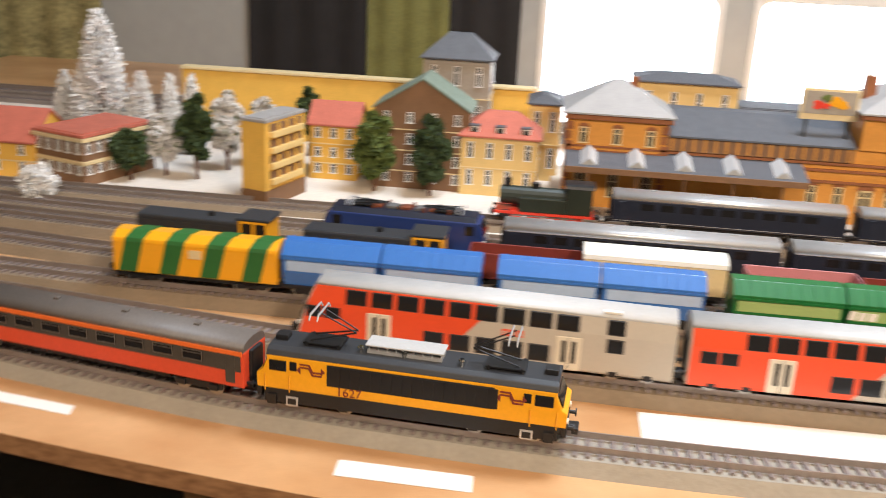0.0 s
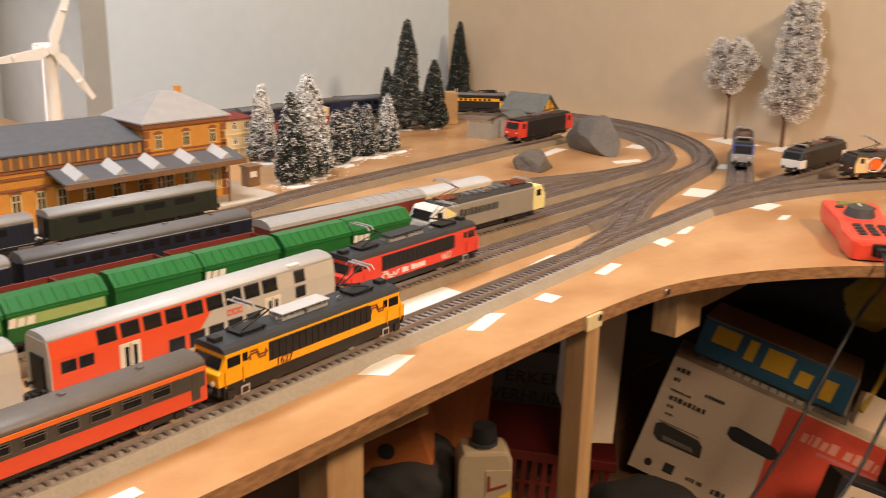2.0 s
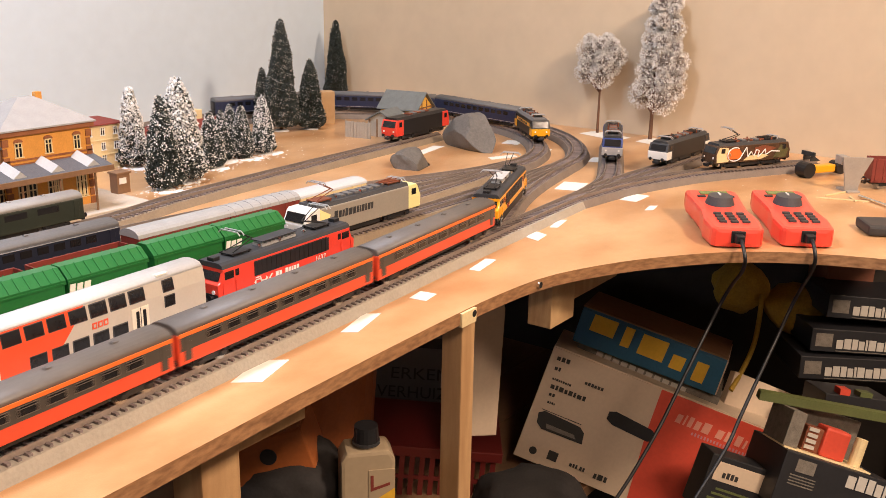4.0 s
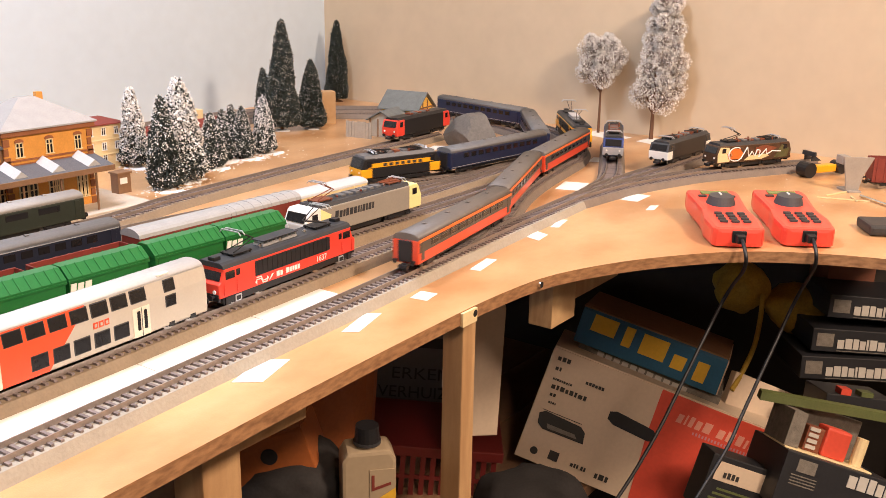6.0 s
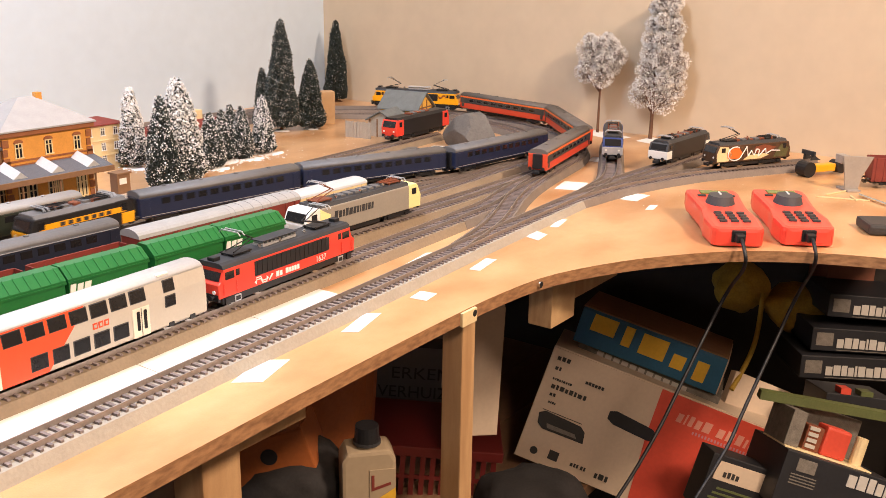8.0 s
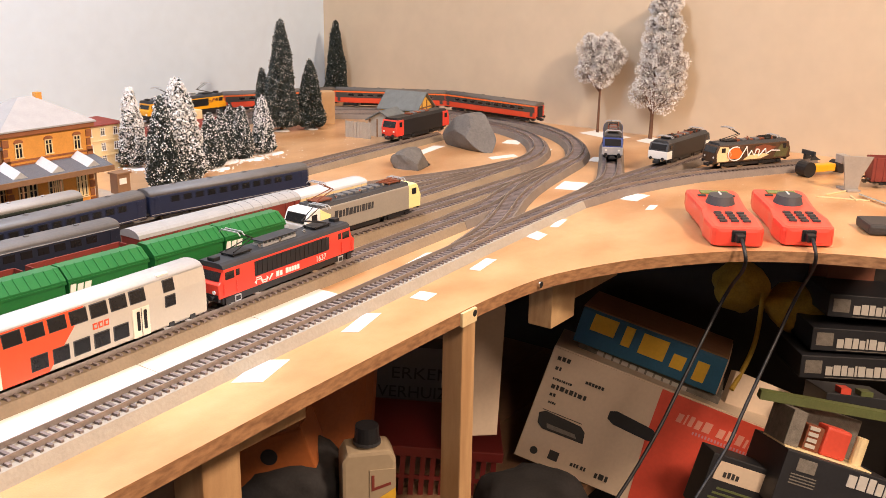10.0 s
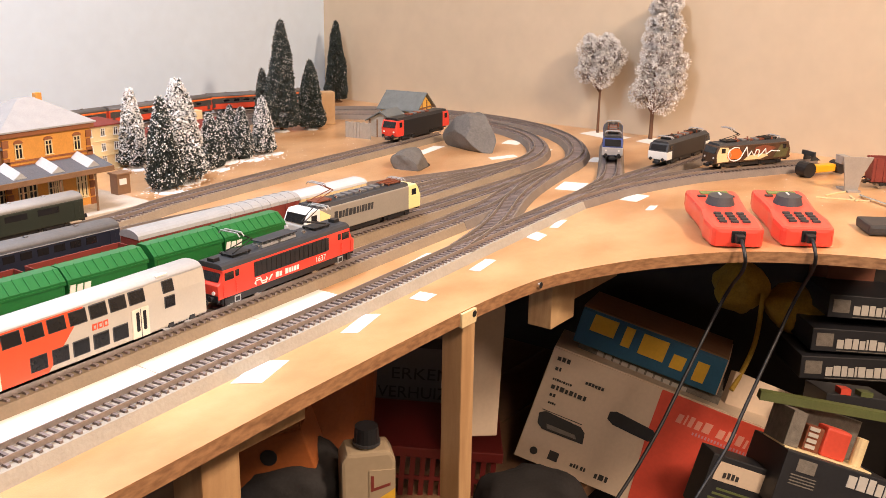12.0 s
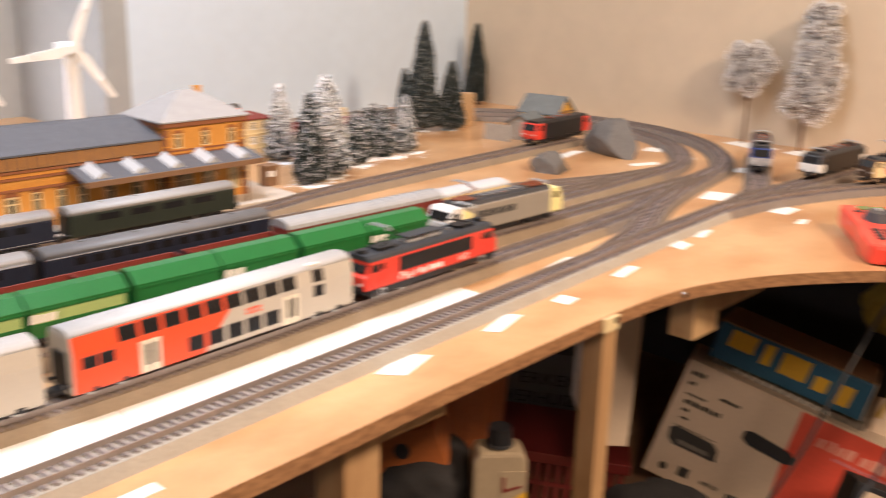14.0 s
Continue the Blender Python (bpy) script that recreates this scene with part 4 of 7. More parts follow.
RED = line_of(T1 + T1_DIV[1:-2], OUTER[1:])
BLUE = line_of([(x, Y_IN) for x in (-1.1, -0.5, 0, 0.4, 0.8, 1.1)] + arc(C, R_IN, 180, 0)[:-1] + T5B[::-1])
RED_S = [(0, 0.971), (0.4, 1.091), (0.7, 1.183), (1.0, 1.281), (1.9, 1.565), (2.2, 1.655), (3.0, 1.892), (4.0, 2.170), (5.3, 2.523), (6.0, 2.717), (7.0, 2.980),
         (8.0, 3.215), (9.0, 3.475), (10.5, 3.868), (11.5, 4.130), (14.0, 4.78)]
BLUE_S = [(0, 2.29), (1.9, 2.74), (3.0, 3.01), (5.3, 3.57), (6.0, 3.735), (6.5, 3.855), (7.5, 4.09), (8.0, 4.205), (10.3, 4.74), (11.0, 4.90), (14.0, 5.60)]


def drive(train, line, table, front, lengths, gap=0.005):
    ts, ss = zip(*table)
    for k, ob in enumerate(train):
        back = front + sum(lengths[:k]) + lengths[k] / 2 + gap * k
        rows = []
        for i in range(71):
            t = 0.2 * i
            rows.append((t, on(line, float(np.interp(t, ts, ss)) - back, lengths[k])))
        walk(ob, rows)


def motions():
    drive(red_train, RED, RED_S, -0.0985, [0.197, 0.240, 0.240, 0.240], 0.003)
    drive(blue_train, BLUE, BLUE_S, 0.0, [0.144, 0.234, 0.234, 0.234])


# ---- town, station and trees ----
M.update({
    "ochre": mat("ochre_wall", (0.66, 0.30, 0.05), 0.7, 0, 0.12, 60, 0.2),
    "ochre_dark": mat("brick_band", (0.28, 0.10, 0.035), 0.7, 0, 0.15, 80, 0.2),
    "sand": mat("sand_wall", (0.74, 0.54, 0.22), 0.7, 0, 0.10, 60, 0.2),
    "gold": mat("gold_wall", (0.78, 0.47, 0.08), 0.7, 0, 0.10, 60, 0.2),
    "slate": mat("slate_roof", (0.10, 0.105, 0.12), 0.6, 0, 0.15, 90, 0.4),
    "pale_roof": mat("pale_roof", (0.36, 0.35, 0.345), 0.6, 0, 0.10, 70, 0.3),
    "red_roof": mat("red_tile_roof", (0.52, 0.15, 0.10), 0.7, 0, 0.15, 90, 0.5),
    "green_roof": mat("green_roof", (0.20, 0.25, 0.20), 0.7, 0, 0.15, 90, 0.4),
    "brownwall": mat("brown_wall", (0.22, 0.12, 0.06), 0.7, 0, 0.15, 70, 0.2),
    "half_timber": mat("grey_wall", (0.36, 0.32, 0.27), 0.7, 0, 0.15, 70, 0.2),
    "shed_roof": mat("weathered_roof", (0.15, 0.165, 0.165), 0.7, 0, 0.2, 80, 0.4),
    "ground": mat("town_ground", (0.80, 0.73, 0.65), 0.9, 0, 0.12, 30, 0.4),
    "plaza": mat("platform", (0.55, 0.48, 0.40), 0.8, 0, 0.12, 60, 0.3),
    "needle": mat("needles", (0.055, 0.070, 0.066), 0.8, 0, 0.4, 300),
    "needle_dark": mat("dark_needles", (0.038, 0.050, 0.044), 0.8, 0, 0.4, 300),
    "leaf": mat("leaves", (0.12, 0.16, 0.035), 0.8, 0, 0.4, 300),
    "leaf_dark": mat("dark_leaves", (0.05, 0.08, 0.028), 0.8, 0, 0.4, 300),
    "snow": mat("snow", (0.86, 0.86, 0.86), 0.8, 0, 0.06, 200),
    "frost_grey": mat("frost_grey", (0.36, 0.36, 0.34), 0.8, 0, 0.15, 200),
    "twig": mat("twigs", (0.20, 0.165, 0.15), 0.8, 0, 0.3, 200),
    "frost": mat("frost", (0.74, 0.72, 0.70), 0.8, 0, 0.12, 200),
    "bark": mat("bark", (0.13, 0.060, 0.030), 0.8, 0, 0.2, 200, 0.4),
    "art_brown": mat("painted_brown", (0.075, 0.040, 0.022), 0.35, 0, 0.5, 120),
    "art_olive": mat("painted_olive", (0.10, 0.095, 0.04), 0.35, 0, 0.4, 120),
    "rock": mat("rock", (0.135, 0.125, 0.115), 0.7, 0, 0.22, 30, 0.5),
    "curtain_dark": mat("curtain_dark", (0.012, 0.011, 0.012), 0.9, 0, 0.2, 30),
    "curtain_olive": mat("curtain_olive", (0.15, 0.15, 0.045), 0.9, 0, 0.25, 25),
    "tapestry": mat("tapestry", (0.26, 0.23, 0.10), 0.9, 0, 0.7, 14),
    "pane": glow("bright_window", (0.95, 0.97, 1.0), 9.0),
    "crate": wood("crate_wood", (0.55, 0.36, 0.18), (0.40, 0.24, 0.11), 0.6, 30, (1, 6, 1), 0),
})


def pane_window(parent, x, y, z, w, h, face=-1, arch=False, frame_mat="white", along="x"):
    """A framed window on a wall: frame, glass, glazing bars and sill; face is the wall's outward side."""
    def bx(a0, a1, o0, o1, z0, z1, bm=None):
        lo, hi = sorted((y + face * o0, y + face * o1))
        return box(a0, a1, lo, hi, z0, z1, bm=bm) if along == "x" else box(lo, hi, a0, a1, z0, z1, bm=bm)
    t = w * 0.14
    bm = bx(x - w / 2, x - w / 2 + t, -0.0005, 0.0007, z, z + h)
    bx(x + w / 2 - t, x + w / 2, -0.0005, 0.0007, z, z + h, bm)
    bx(x - w / 2, x + w / 2, -0.0005, 0.0007, z + h - t, z + h, bm)
    bx(x - t / 2, x + t / 2, -0.0005, 0.0006, z, z + h, bm)
    bx(x - w / 2, x + w / 2, -0.0005, 0.0006, z + h * 0.62, z + h * 0.62 + t * 0.8, bm)
    win = part("window", bm, frame_mat, parent)
    part("pane", bx(x - w / 2, x + w / 2, -0.0005, 0.0002, z, z + h), "glass", win)
    part("sill", bx(x - w * 0.6, x + w * 0.6, -0.0005, 0.0014, z - 0.0012, z), frame_mat, win)
    if arch:
        bm = bmesh.new()
        pts = [(x + w * 0.62 * math.cos(a), z + h + w * 0.42 * math.sin(a)) for a in np.linspace(0, math.pi, 9)]
        lo, hi = sorted((y - face * 0.0005, y + face * 0.0009))
        prism(pts, lo, hi, "y", bm) if along == "x" else prism(pts, lo, hi, "x", bm)
        part("arch", bm, "ochre_dark", win)
    return win


def hip_roof(x0, x1, y0, y1, z0, z1, inset_x, inset_y, over=0.004, bm=None):
    bm = bm or bmesh.new()
    a = [bm.verts.new(p) for p in ((x0 - over, y0 - over, z0), (x1 + over, y0 - over, z0), (x1 + over, y1 + over, z0), (x0 - over, y1 + over, z0))]
    u = [bm.verts.new((p.co.x, p.co.y, z0 + 0.0018)) for p in a]
    b = [bm.verts.new(p) for p in ((x0 + inset_x, y0 + inset_y, z1), (x1 - inset_x, y0 + inset_y, z1), (x1 - inset_x, y1 - inset_y, z1), (x0 + inset_x, y1 - inset_y, z1))]
    bm.faces.new(a[::-1])
    bm.faces.new(b)
    for i in range(4):
        j = (i + 1) % 4
        bm.faces.new((a[i], a[j], u[j], u[i]))
        bm.faces.new((u[i], u[j], b[j], b[i]))
    return bm


def gable_roof(x0, x1, y0, y1, z0, z1, axis="x", over=0.003):
    t = 0.0022
    if axis == "x":
        m = (y0 + y1) / 2
        pts = [(y0 - over, z0 - over * 0.6), (m, z1), (y1 + over, z0 - over * 0.6), (y1 + over, z0 - over * 0.6 + t), (m, z1 + t), (y0 - over, z0 - over * 0.6 + t)]
        return prism(pts, x0 - over, x1 + over, "x")
    m = (x0 + x1) / 2
    pts = [(x0 - over, z0 - over * 0.6), (m, z1), (x1 + over, z0 - over * 0.6), (x1 + over, z0 - over * 0.6 + t), (m, z1 + t), (x0 - over, z0 - over * 0.6 + t)]
    return prism(pts, y0 - over, y1 + over, "y")


def house(label, x0, x1, y0, y1, h, wall, roof, kind, rise, cols=3, rows=2, base=None, side_cols=2, axis="x", win_h=None, chimney=False, dormers=0):
    th = thing("house", pose(0, 0, 0), label, "house", "model town houses")
    bm = box(x0, x1, y0, y1, 0, h)
    if kind == "gable":
        if axis == "x":
            prism([(y0, h), ((y0 + y1) / 2, h + rise), (y1, h)], x0, x1, "x", bm)
        else:
            prism([(x0, h), ((x0 + x1) / 2, h + rise), (x1, h)], y0, y1, "y", bm)
    part("wall", bm, wall, th)
    if kind == "gable":
        part("roof", gable_roof(x0, x1, y0, y1, h, h + rise, axis), roof, th)
    elif kind == "hip":
        part("roof", hip_roof(x0, x1, y0, y1, h, h + rise, min(x1 - x0, y1 - y0) * 0.42, min(x1 - x0, y1 - y0) * 0.42), roof, th)
    else:
        bm = box(x0 - 0.001, x1 + 0.001, y0 - 0.001, y1 + 0.001, h, h + rise)
        box(x0 + 0.003, x1 - 0.003, y0 + 0.003, y1 - 0.003, h + rise, h + rise + 0.001, bm=bm)
        part("roof", bm, roof, th)
    if base:
        part("plinth", box(x0 - 0.0008, x1 + 0.0008, y0 - 0.0008, y1 + 0.0008, 0, h * 0.2), base, th)
    wh = win_h or h / rows * 0.5
    for r in range(rows):
        z = h * (r + 0.34) / rows + (0.004 if r == 0 else 0)
        for c in range(cols):
            pane_window(th, x0 + (x1 - x0) * (c + 0.5) / cols, y0, z, min(0.008, (x1 - x0) / cols * 0.5), wh)
        for c in range(side_cols):
            for face, xx in ((1, x1), (-1, x0)):
                pane_window(th, y0 + (y1 - y0) * (c + 0.5) / side_cols, xx, z, min(0.008, (y1 - y0) / side_cols * 0.5), wh, face, along="y")
    for k in range(rows - 1):
        z = h * (k + 1) / rows
        part("ledge", box(x0 - 0.0012, x1 + 0.0012, y0 - 0.0012, y1 + 0.0012, z - 0.0006, z + 0.0006), "cream", th)
    for k in range(dormers):
        x = x0 + (x1 - x0) * (k + 0.5) / dormers
        d = part("dormer", box(x - 0.005, x + 0.005, y0 + 0.001, y0 + 0.012, h + 0.002, h + 0.012, 0.0004), "white", th)
        part("dormer_window", box(x - 0.003, x + 0.003, y0 + 0.0004, y0 + 0.0014, h + 0.0045, h + 0.0105), "glass", d)
        part("dormer_roof", box(x - 0.006, x + 0.006, y0, y0 + 0.013, h + 0.012, h + 0.0134, 0.0003), "slate", d)
    if chimney:
        part("chimney", box(x0 + (x1 - x0) * 0.7, x0 + (x1 - x0) * 0.7 + 0.006, (y0 + y1) / 2 - 0.003, (y0 + y1) / 2 + 0.003, h, h + rise + 0.010), "red_roof", th)
    return th


tagged(part("town_ground", box(-1.2, -0.085, 0.30, 0.80, 0.0005, 0.0035), "ground"), "pale cream ground sheet under the model town", "ground", kind="structure")
bm = box(-0.085, 0.800, 0.384, 0.62, 0.0005, 0.011, 0.001)
tagged(part("platform", bm, "plaza"), "raised grey-beige station platform", "platform", kind="structure")


def station():
    th = thing("railway_station", pose(0, 0, 0), "long ochre brick station with slate roofs and glazed platform canopies", "station")
    y0, y1 = 0.44, 0.51
    g = 0.011
    # end pavilions, wings, middle hall
    for x0, x1 in ((-0.072, 0.036), (0.634, 0.750)):
        p = part("pavilion", box(x0, x1, y0 - 0.006, y1 + 0.010, g, 0.114), "ochre", th)
        part("pavilion_roof", hip_roof(x0, x1, y0 - 0.006, y1 + 0.010, 0.114, 0.146, 0.047, 0.038, 0.006), "pale_roof", p)
        part("cornice", box(x0 - 0.004, x1 + 0.004, y0 - 0.010, y1 + 0.014, 0.108, 0.114, 0.0008), "ochre_dark", p)
        for z in (0.073, 0.078):
            part("brick_band", box(x0 - 0.001, x1 + 0.001, y0 - 0.0075, y1 + 0.011, z, z + 0.002), "ochre_dark", p)
        for k in range(3):
            pane_window(p, x0 + (x1 - x0) * (k + 0.5) / 3, y0 - 0.006, 0.083, 0.010, 0.017, arch=True, frame_mat="cream")
            pane_window(p, x0 + (x1 - x0) * (k + 0.5) / 3, y0 - 0.006, 0.024, 0.012, 0.026, arch=True, frame_mat="cream")
        for k in range(2):
            pane_window(p, y0 + 0.018 + 0.034 * k, x1, 0.083, 0.009, 0.017, 1, True, "cream", "y")
            pane_window(p, y0 + 0.018 + 0.034 * k, x1, 0.026, 0.009, 0.020, 1, True, "cream", "y")
        for xx in (x0, x1 - 0.006):
            for k in range(9):
                part("quoin", box(xx - 0.0008, xx + 0.0068 - 0.002 * (k % 2), y0 - 0.0075, y0 - 0.0045, g + k * 0.0107, g + k * 0.0107 + 0.0085), "ochre_dark", p)
        part("chimney", box((x0 + x1) / 2 + 0.012, (x0 + x1) / 2 + 0.020, y0 + 0.03, y0 + 0.037, 0.138, 0.151), "ochre" if x0 > 0 else "ochre_dark", p)
    for x0, x1 in ((0.036, 0.634),):
        part("wing", box(x0, x1, y0, y1, g, 0.094), "ochre", th)
        for a, b in ((0.036, 0.232), (0.424, 0.634)):
            part("wing_roof", prism([(y0 - 0.006, 0.0945), (y0 - 0.006, 0.0965), (y1 - 0.014, 0.116), (y1 + 0.006, 0.116), (y1 + 0.006, 0.0945)], a, b), "slate", th)
            part("parapet", box(a, b, y0 - 0.003, y0 + 0.004, 0.079, 0.094, 0.0005), "brownwall", th)
            n = int((b - a) / 0.011)
            for k in range(n):
                c = a + (b - a) * (k + 0.5) / n
                part("pilaster", box(c - 0.0012, c + 0.0012, y0 - 0.0042, y0 - 0.0025, 0.080, 0.0935), "ochre", th)
        for z in (0.0555, 0.068, 0.0755):
            part("brick_band", box(x0, x1, y0 - 0.0025, y0 + 0.001, z, z + 0.0028), "ochre_dark", th)
    for k, x in enumerate(np.linspace(0.195, 0.505, 12)):
        big = k in (2, 3, 8, 9)
        pane_window(th, x, y0, 0.026 if big else 0.028, 0.016 if big else 0.011, 0.024, arch=True, frame_mat="cream")
    # middle hall with the great arched window
    h = part("hall", box(0.236, 0.420, y0 - 0.004, y1 + 0.03, 0.094, 0.132), "ochre", th)
    part("hall_roof", hip_roof(0.236, 0.420, y0 - 0.004, y1 + 0.03, 0.132, 0.158, 0.040, 0.034, 0.006), "pale_roof", h)
    part("cornice", box(0.232, 0.424, y0 - 0.008, y1 + 0.034, 0.127, 0.132, 0.0006), "ochre_dark", h)
    pts = [(0.333 + 0.040 * math.cos(a), 0.086 + 0.038 * math.sin(a)) for a in np.linspace(0, math.pi, 17)]
    part("arch_rim", prism([(0.333 + 0.044 * math.cos(a), 0.086 + 0.042 * math.sin(a)) for a in np.linspace(0, math.pi, 17)], y0 - 0.0058, y0 - 0.003, "y"), "ochre_dark", h)
    w = part("arched_window", prism(pts, y0 - 0.0068, y0 - 0.004, "y"), "glass", h)
    for a in (30, 60, 90, 120, 150):
        q = radians(a)
        part("glazing_bar", rod((0.333, y0 - 0.007, 0.087), (0.333 + 0.039 * math.cos(q), y0 - 0.007, 0.086 + 0.037 * math.sin(q)), 0.0006, 5), "silver", w)
    part("door_glass", box(0.318, 0.348, y0 - 0.0076, y0 - 0.0066, 0.086, 0.112, 0.0004), "silver", w)
    for xx, zz in ((0.250, 0.160), (0.405, 0.160)):
        c = part("chimney", box(xx - 0.006, xx + 0.006, y0 + 0.040, y0 + 0.052, 0.135, zz + 0.006), "ochre_dark", h)
        part("chimney_pot", rod((xx, y0 + 0.046, zz + 0.006), (xx, y0 + 0.046, zz + 0.014), 0.003, 8), "brownwall", c)
    bm = prism([(y0 + 0.004, 0.1475), (y0 + 0.0045, 0.1505), (y0 + 0.018, 0.1535), (y0 + 0.018, 0.1500)], 0.262, 0.398)
    part("skylight", bm, "roof_white", h)
    # platform canopies with roof lights
    for x0, x1 in ((-0.072, 0.180), (0.512, 0.752)):
        c = part("canopy", prism([(0.394, 0.062), (0.394, 0.0645), (y0, 0.0755), (y0, 0.073)], x0, x1), "slate", th)
        part("fascia", box(x0, x1, 0.3925, 0.3945, 0.0585, 0.0648), "brownwall", c)
        n = int((x1 - x0) / 0.044)
        for k in range(n):
            xc = x0 + (x1 - x0) * (k + 0.5) / n
            bm = prism([(xc - 0.009, 0.0), (xc, 0.008), (xc + 0.009, 0.0)], 0.0, 0.034, "y")
            bmesh.ops.transform(bm, matrix=Matrix.Translation((0, 0.400, 0.0658)) @ Matrix.Translation((xc, 0, 0)) @ pose(0, 0, 0, 13.4) @ Matrix.Translation((-xc, 0, 0)), verts=bm.verts)
            part("roof_light", bm, "roof_light", c)
            part("column", rod((xc, 0.398, g), (xc, 0.398, 0.063), 0.0014, 8), "brownwall", c)
    for k in range(7):
        x = 0.530 + k * 0.034
        pane_window(th, x, y0 - (0.006 if x > 0.634 else 0), 0.022, 0.012, 0.030, frame_mat="cream")
    return th


station()
kb = thing("kiosk", pose(0.803, 0.455, 0.011), "small dark brown kiosk with a white window on the platform", "kiosk")
part("body", box(-0.010, 0.010, -0.008, 0.008, 0, 0.026, 0.0006), "brownwall", kb)
part("window", box(-0.007, 0.004, -0.0088, -0.0075, 0.013, 0.021, 0.0003), "white", kb)
part("roof", box(-0.0115, 0.0115, -0.010, 0.010, 0.026, 0.0285, 0.0005), "brownwall", kb)

bill = thing("billboard", pose(0.202, 0.452, 0), "small roof billboard with a red and yellow picture", "billboard")
part("frame", box(-0.030, 0.030, -0.0015, 0.0015, 0.121, 0.154, 0.0006), "cream", bill)
part("picture", box(-0.027, 0.027, -0.0022, -0.0010, 0.1275, 0.1515), "half_timber", bill)
for k, (c, dx, dz, r) in enumerate((("red", -0.012, 0.137, 0.0065), ("yellow", 0.006, 0.1415, 0.0075), ("yellow", 0.013, 0.138, 0.006), ("leaf", -0.004, 0.145, 0.005), ("red", -0.004, 0.136, 0.004))):
    pts = [(dx + r * (1 + 0.35 * math.cos(3 * a + k)) * math.cos(a), dz + 0.75 * r * math.sin(a)) for a in np.linspace(0, 2 * math.pi, 14, endpoint=False)]
    part("patch", prism(pts, -0.0028 - 0.0002 * k, -0.0020, "y"), c, bill)
for s in (-0.022, 0.022):
    part("leg", box(s - 0.0015, s + 0.0015, -0.001, 0.001, 0.099, 0.123), "dark", bill)

tower = house("tall ochre tower block with a flat grey roof and brown base", -0.030, 0.0, 0.0, 0.078, 0.092, "gold", "pale_roof", "flat", 0.003, 0, 1, "brownwall", 0)
tower.matrix_world = pose(-0.385, 0.355, 0.0035, 0, 0, -17)
for k in range(4):
    z = 0.024 + 0.017 * k
    bal = part("balcony", box(0.0, 0.0045, 0.008, 0.070, z, z + 0.0065, 0.0005), "sand", tower)
    part("loggia", box(0.0002, 0.0012, 0.008, 0.070, z + 0.0065, z + 0.0145), "brownwall", bal)
    for y in (0.022, 0.039, 0.056):
        part("divider", box(0.0002, 0.0036, y - 0.001, y + 0.001, z + 0.0065, z + 0.0145), "gold", bal)
house("green-roofed dark timber house with balconies", -0.292, -0.182, 0.478, 0.545, 0.098, "brownwall", "green_roof", "gable", 0.034, 4, 4, None, 2, "y")
house("sand-coloured house with a red mansard roof and three white dormers", -0.190, -0.102, 0.472, 0.535, 0.072, "sand", "red_roof", "hip", 0.026, 4, 2, None, 2, dormers=3)
house("gold house with a pink gable roof", -0.372, -0.315, 0.492, 0.545, 0.070, "gold", "red_roof", "gable", 0.022, 3, 3, None, 2, "x")
house("tall half-timbered tower house with a slate hip roof", -0.252, -0.168, 0.585, 0.65, 0.142, "half_timber", "slate", "hip", 0.030, 3, 3, None, 2)
school = house("brown two-storey flat-roofed school with cream ledges", -0.075, 0.0, 0.0, 0.110, 0.055, "brownwall", "red_roof", "flat", 0.003, 5, 2, None, 7)
school.matrix_world = pose(-0.600, 0.381, 0.0035, 0, 0, -20)
for z in (0.024, 0.050):
    part("cream_ledge", box(-0.077, 0.0022, -0.0022, 0.112, z, z + 0.004, 0.0005), "cream", school)
house("orange house with a red hip roof", -0.760, -0.668, 0.40, 0.48, 0.045, "gold", "red_roof", "gable", 0.030, 3, 2, None, 2)
house("yellow corner house with tall arched windows", -0.116, -0.078, 0.560, 0.62, 0.098, "sand", "slate", "hip", 0.010, 2, 2, None, 2)
house("large yellow building with a dark roof", 0.012, 0.135, 0.600, 0.66, 0.128, "sand", "slate", "hip", 0.010, 4, 2, None, 2)
house("long low yellow building with a dark flat roof", 0.137, 0.30, 0.600, 0.66, 0.098, "sand", "slate", "flat", 0.005, 6, 2, None, 2)
house("small cream three-storey house with a brown roof", 0.855, 0.945, 0.64, 0.69, 0.068, "cream", "brown", "hip", 0.010, 4, 3, None, 3)
yw = thing("retaining_wall", pose(0, 0, 0), "long yellow plaster wall behind the town", "wall")
part("panel", box(-0.60, -0.115, 0.680, 0.694, 0, 0.094, 0.001), "gold", yw)
part("coping", box(-0.602, -0.113, 0.677, 0.697, 0.094, 0.098, 0.001), "cream", yw)


# shed house and stones in the loop
sh = thing("house", pose(1.507, 0.522, 0, 0, 0, -80), "half-timbered lineside house with a grey roof and lower porch", "house", "model town houses")
part("wall", prism([(-0.033, 0), (0.033, 0), (0.033, 0.046), (0, 0.071), (-0.033, 0.046)], -0.038, 0.038, "x"), "gold", sh)
part("roof", gable_roof(-0.038, 0.038, -0.033, 0.033, 0.046, 0.073, "x", 0.006), "shed_roof", sh)
for k in range(3):
    pane_window(sh, -0.018 + 0.018 * k, 0.038, 0.026, 0.009, 0.015, 1, False, "brownwall", "y")
    pane_window(sh, -0.024 + 0.024 * k, -0.033, 0.022, 0.009, 0.015, -1, False, "brownwall", "x")
for a, hh in ((-0.030, 0.048), (-0.010, 0.060), (0.010, 0.060), (0.030, 0.048)):
    part("beam", box(0.0378, 0.0392, a - 0.0012, a + 0.0012, 0.0, hh), "brownwall", sh)
for z in (0.024, 0.046):
    part("beam", box(0.0376, 0.0394, -0.033, 0.033, z - 0.0012, z + 0.0012), "brownwall", sh)
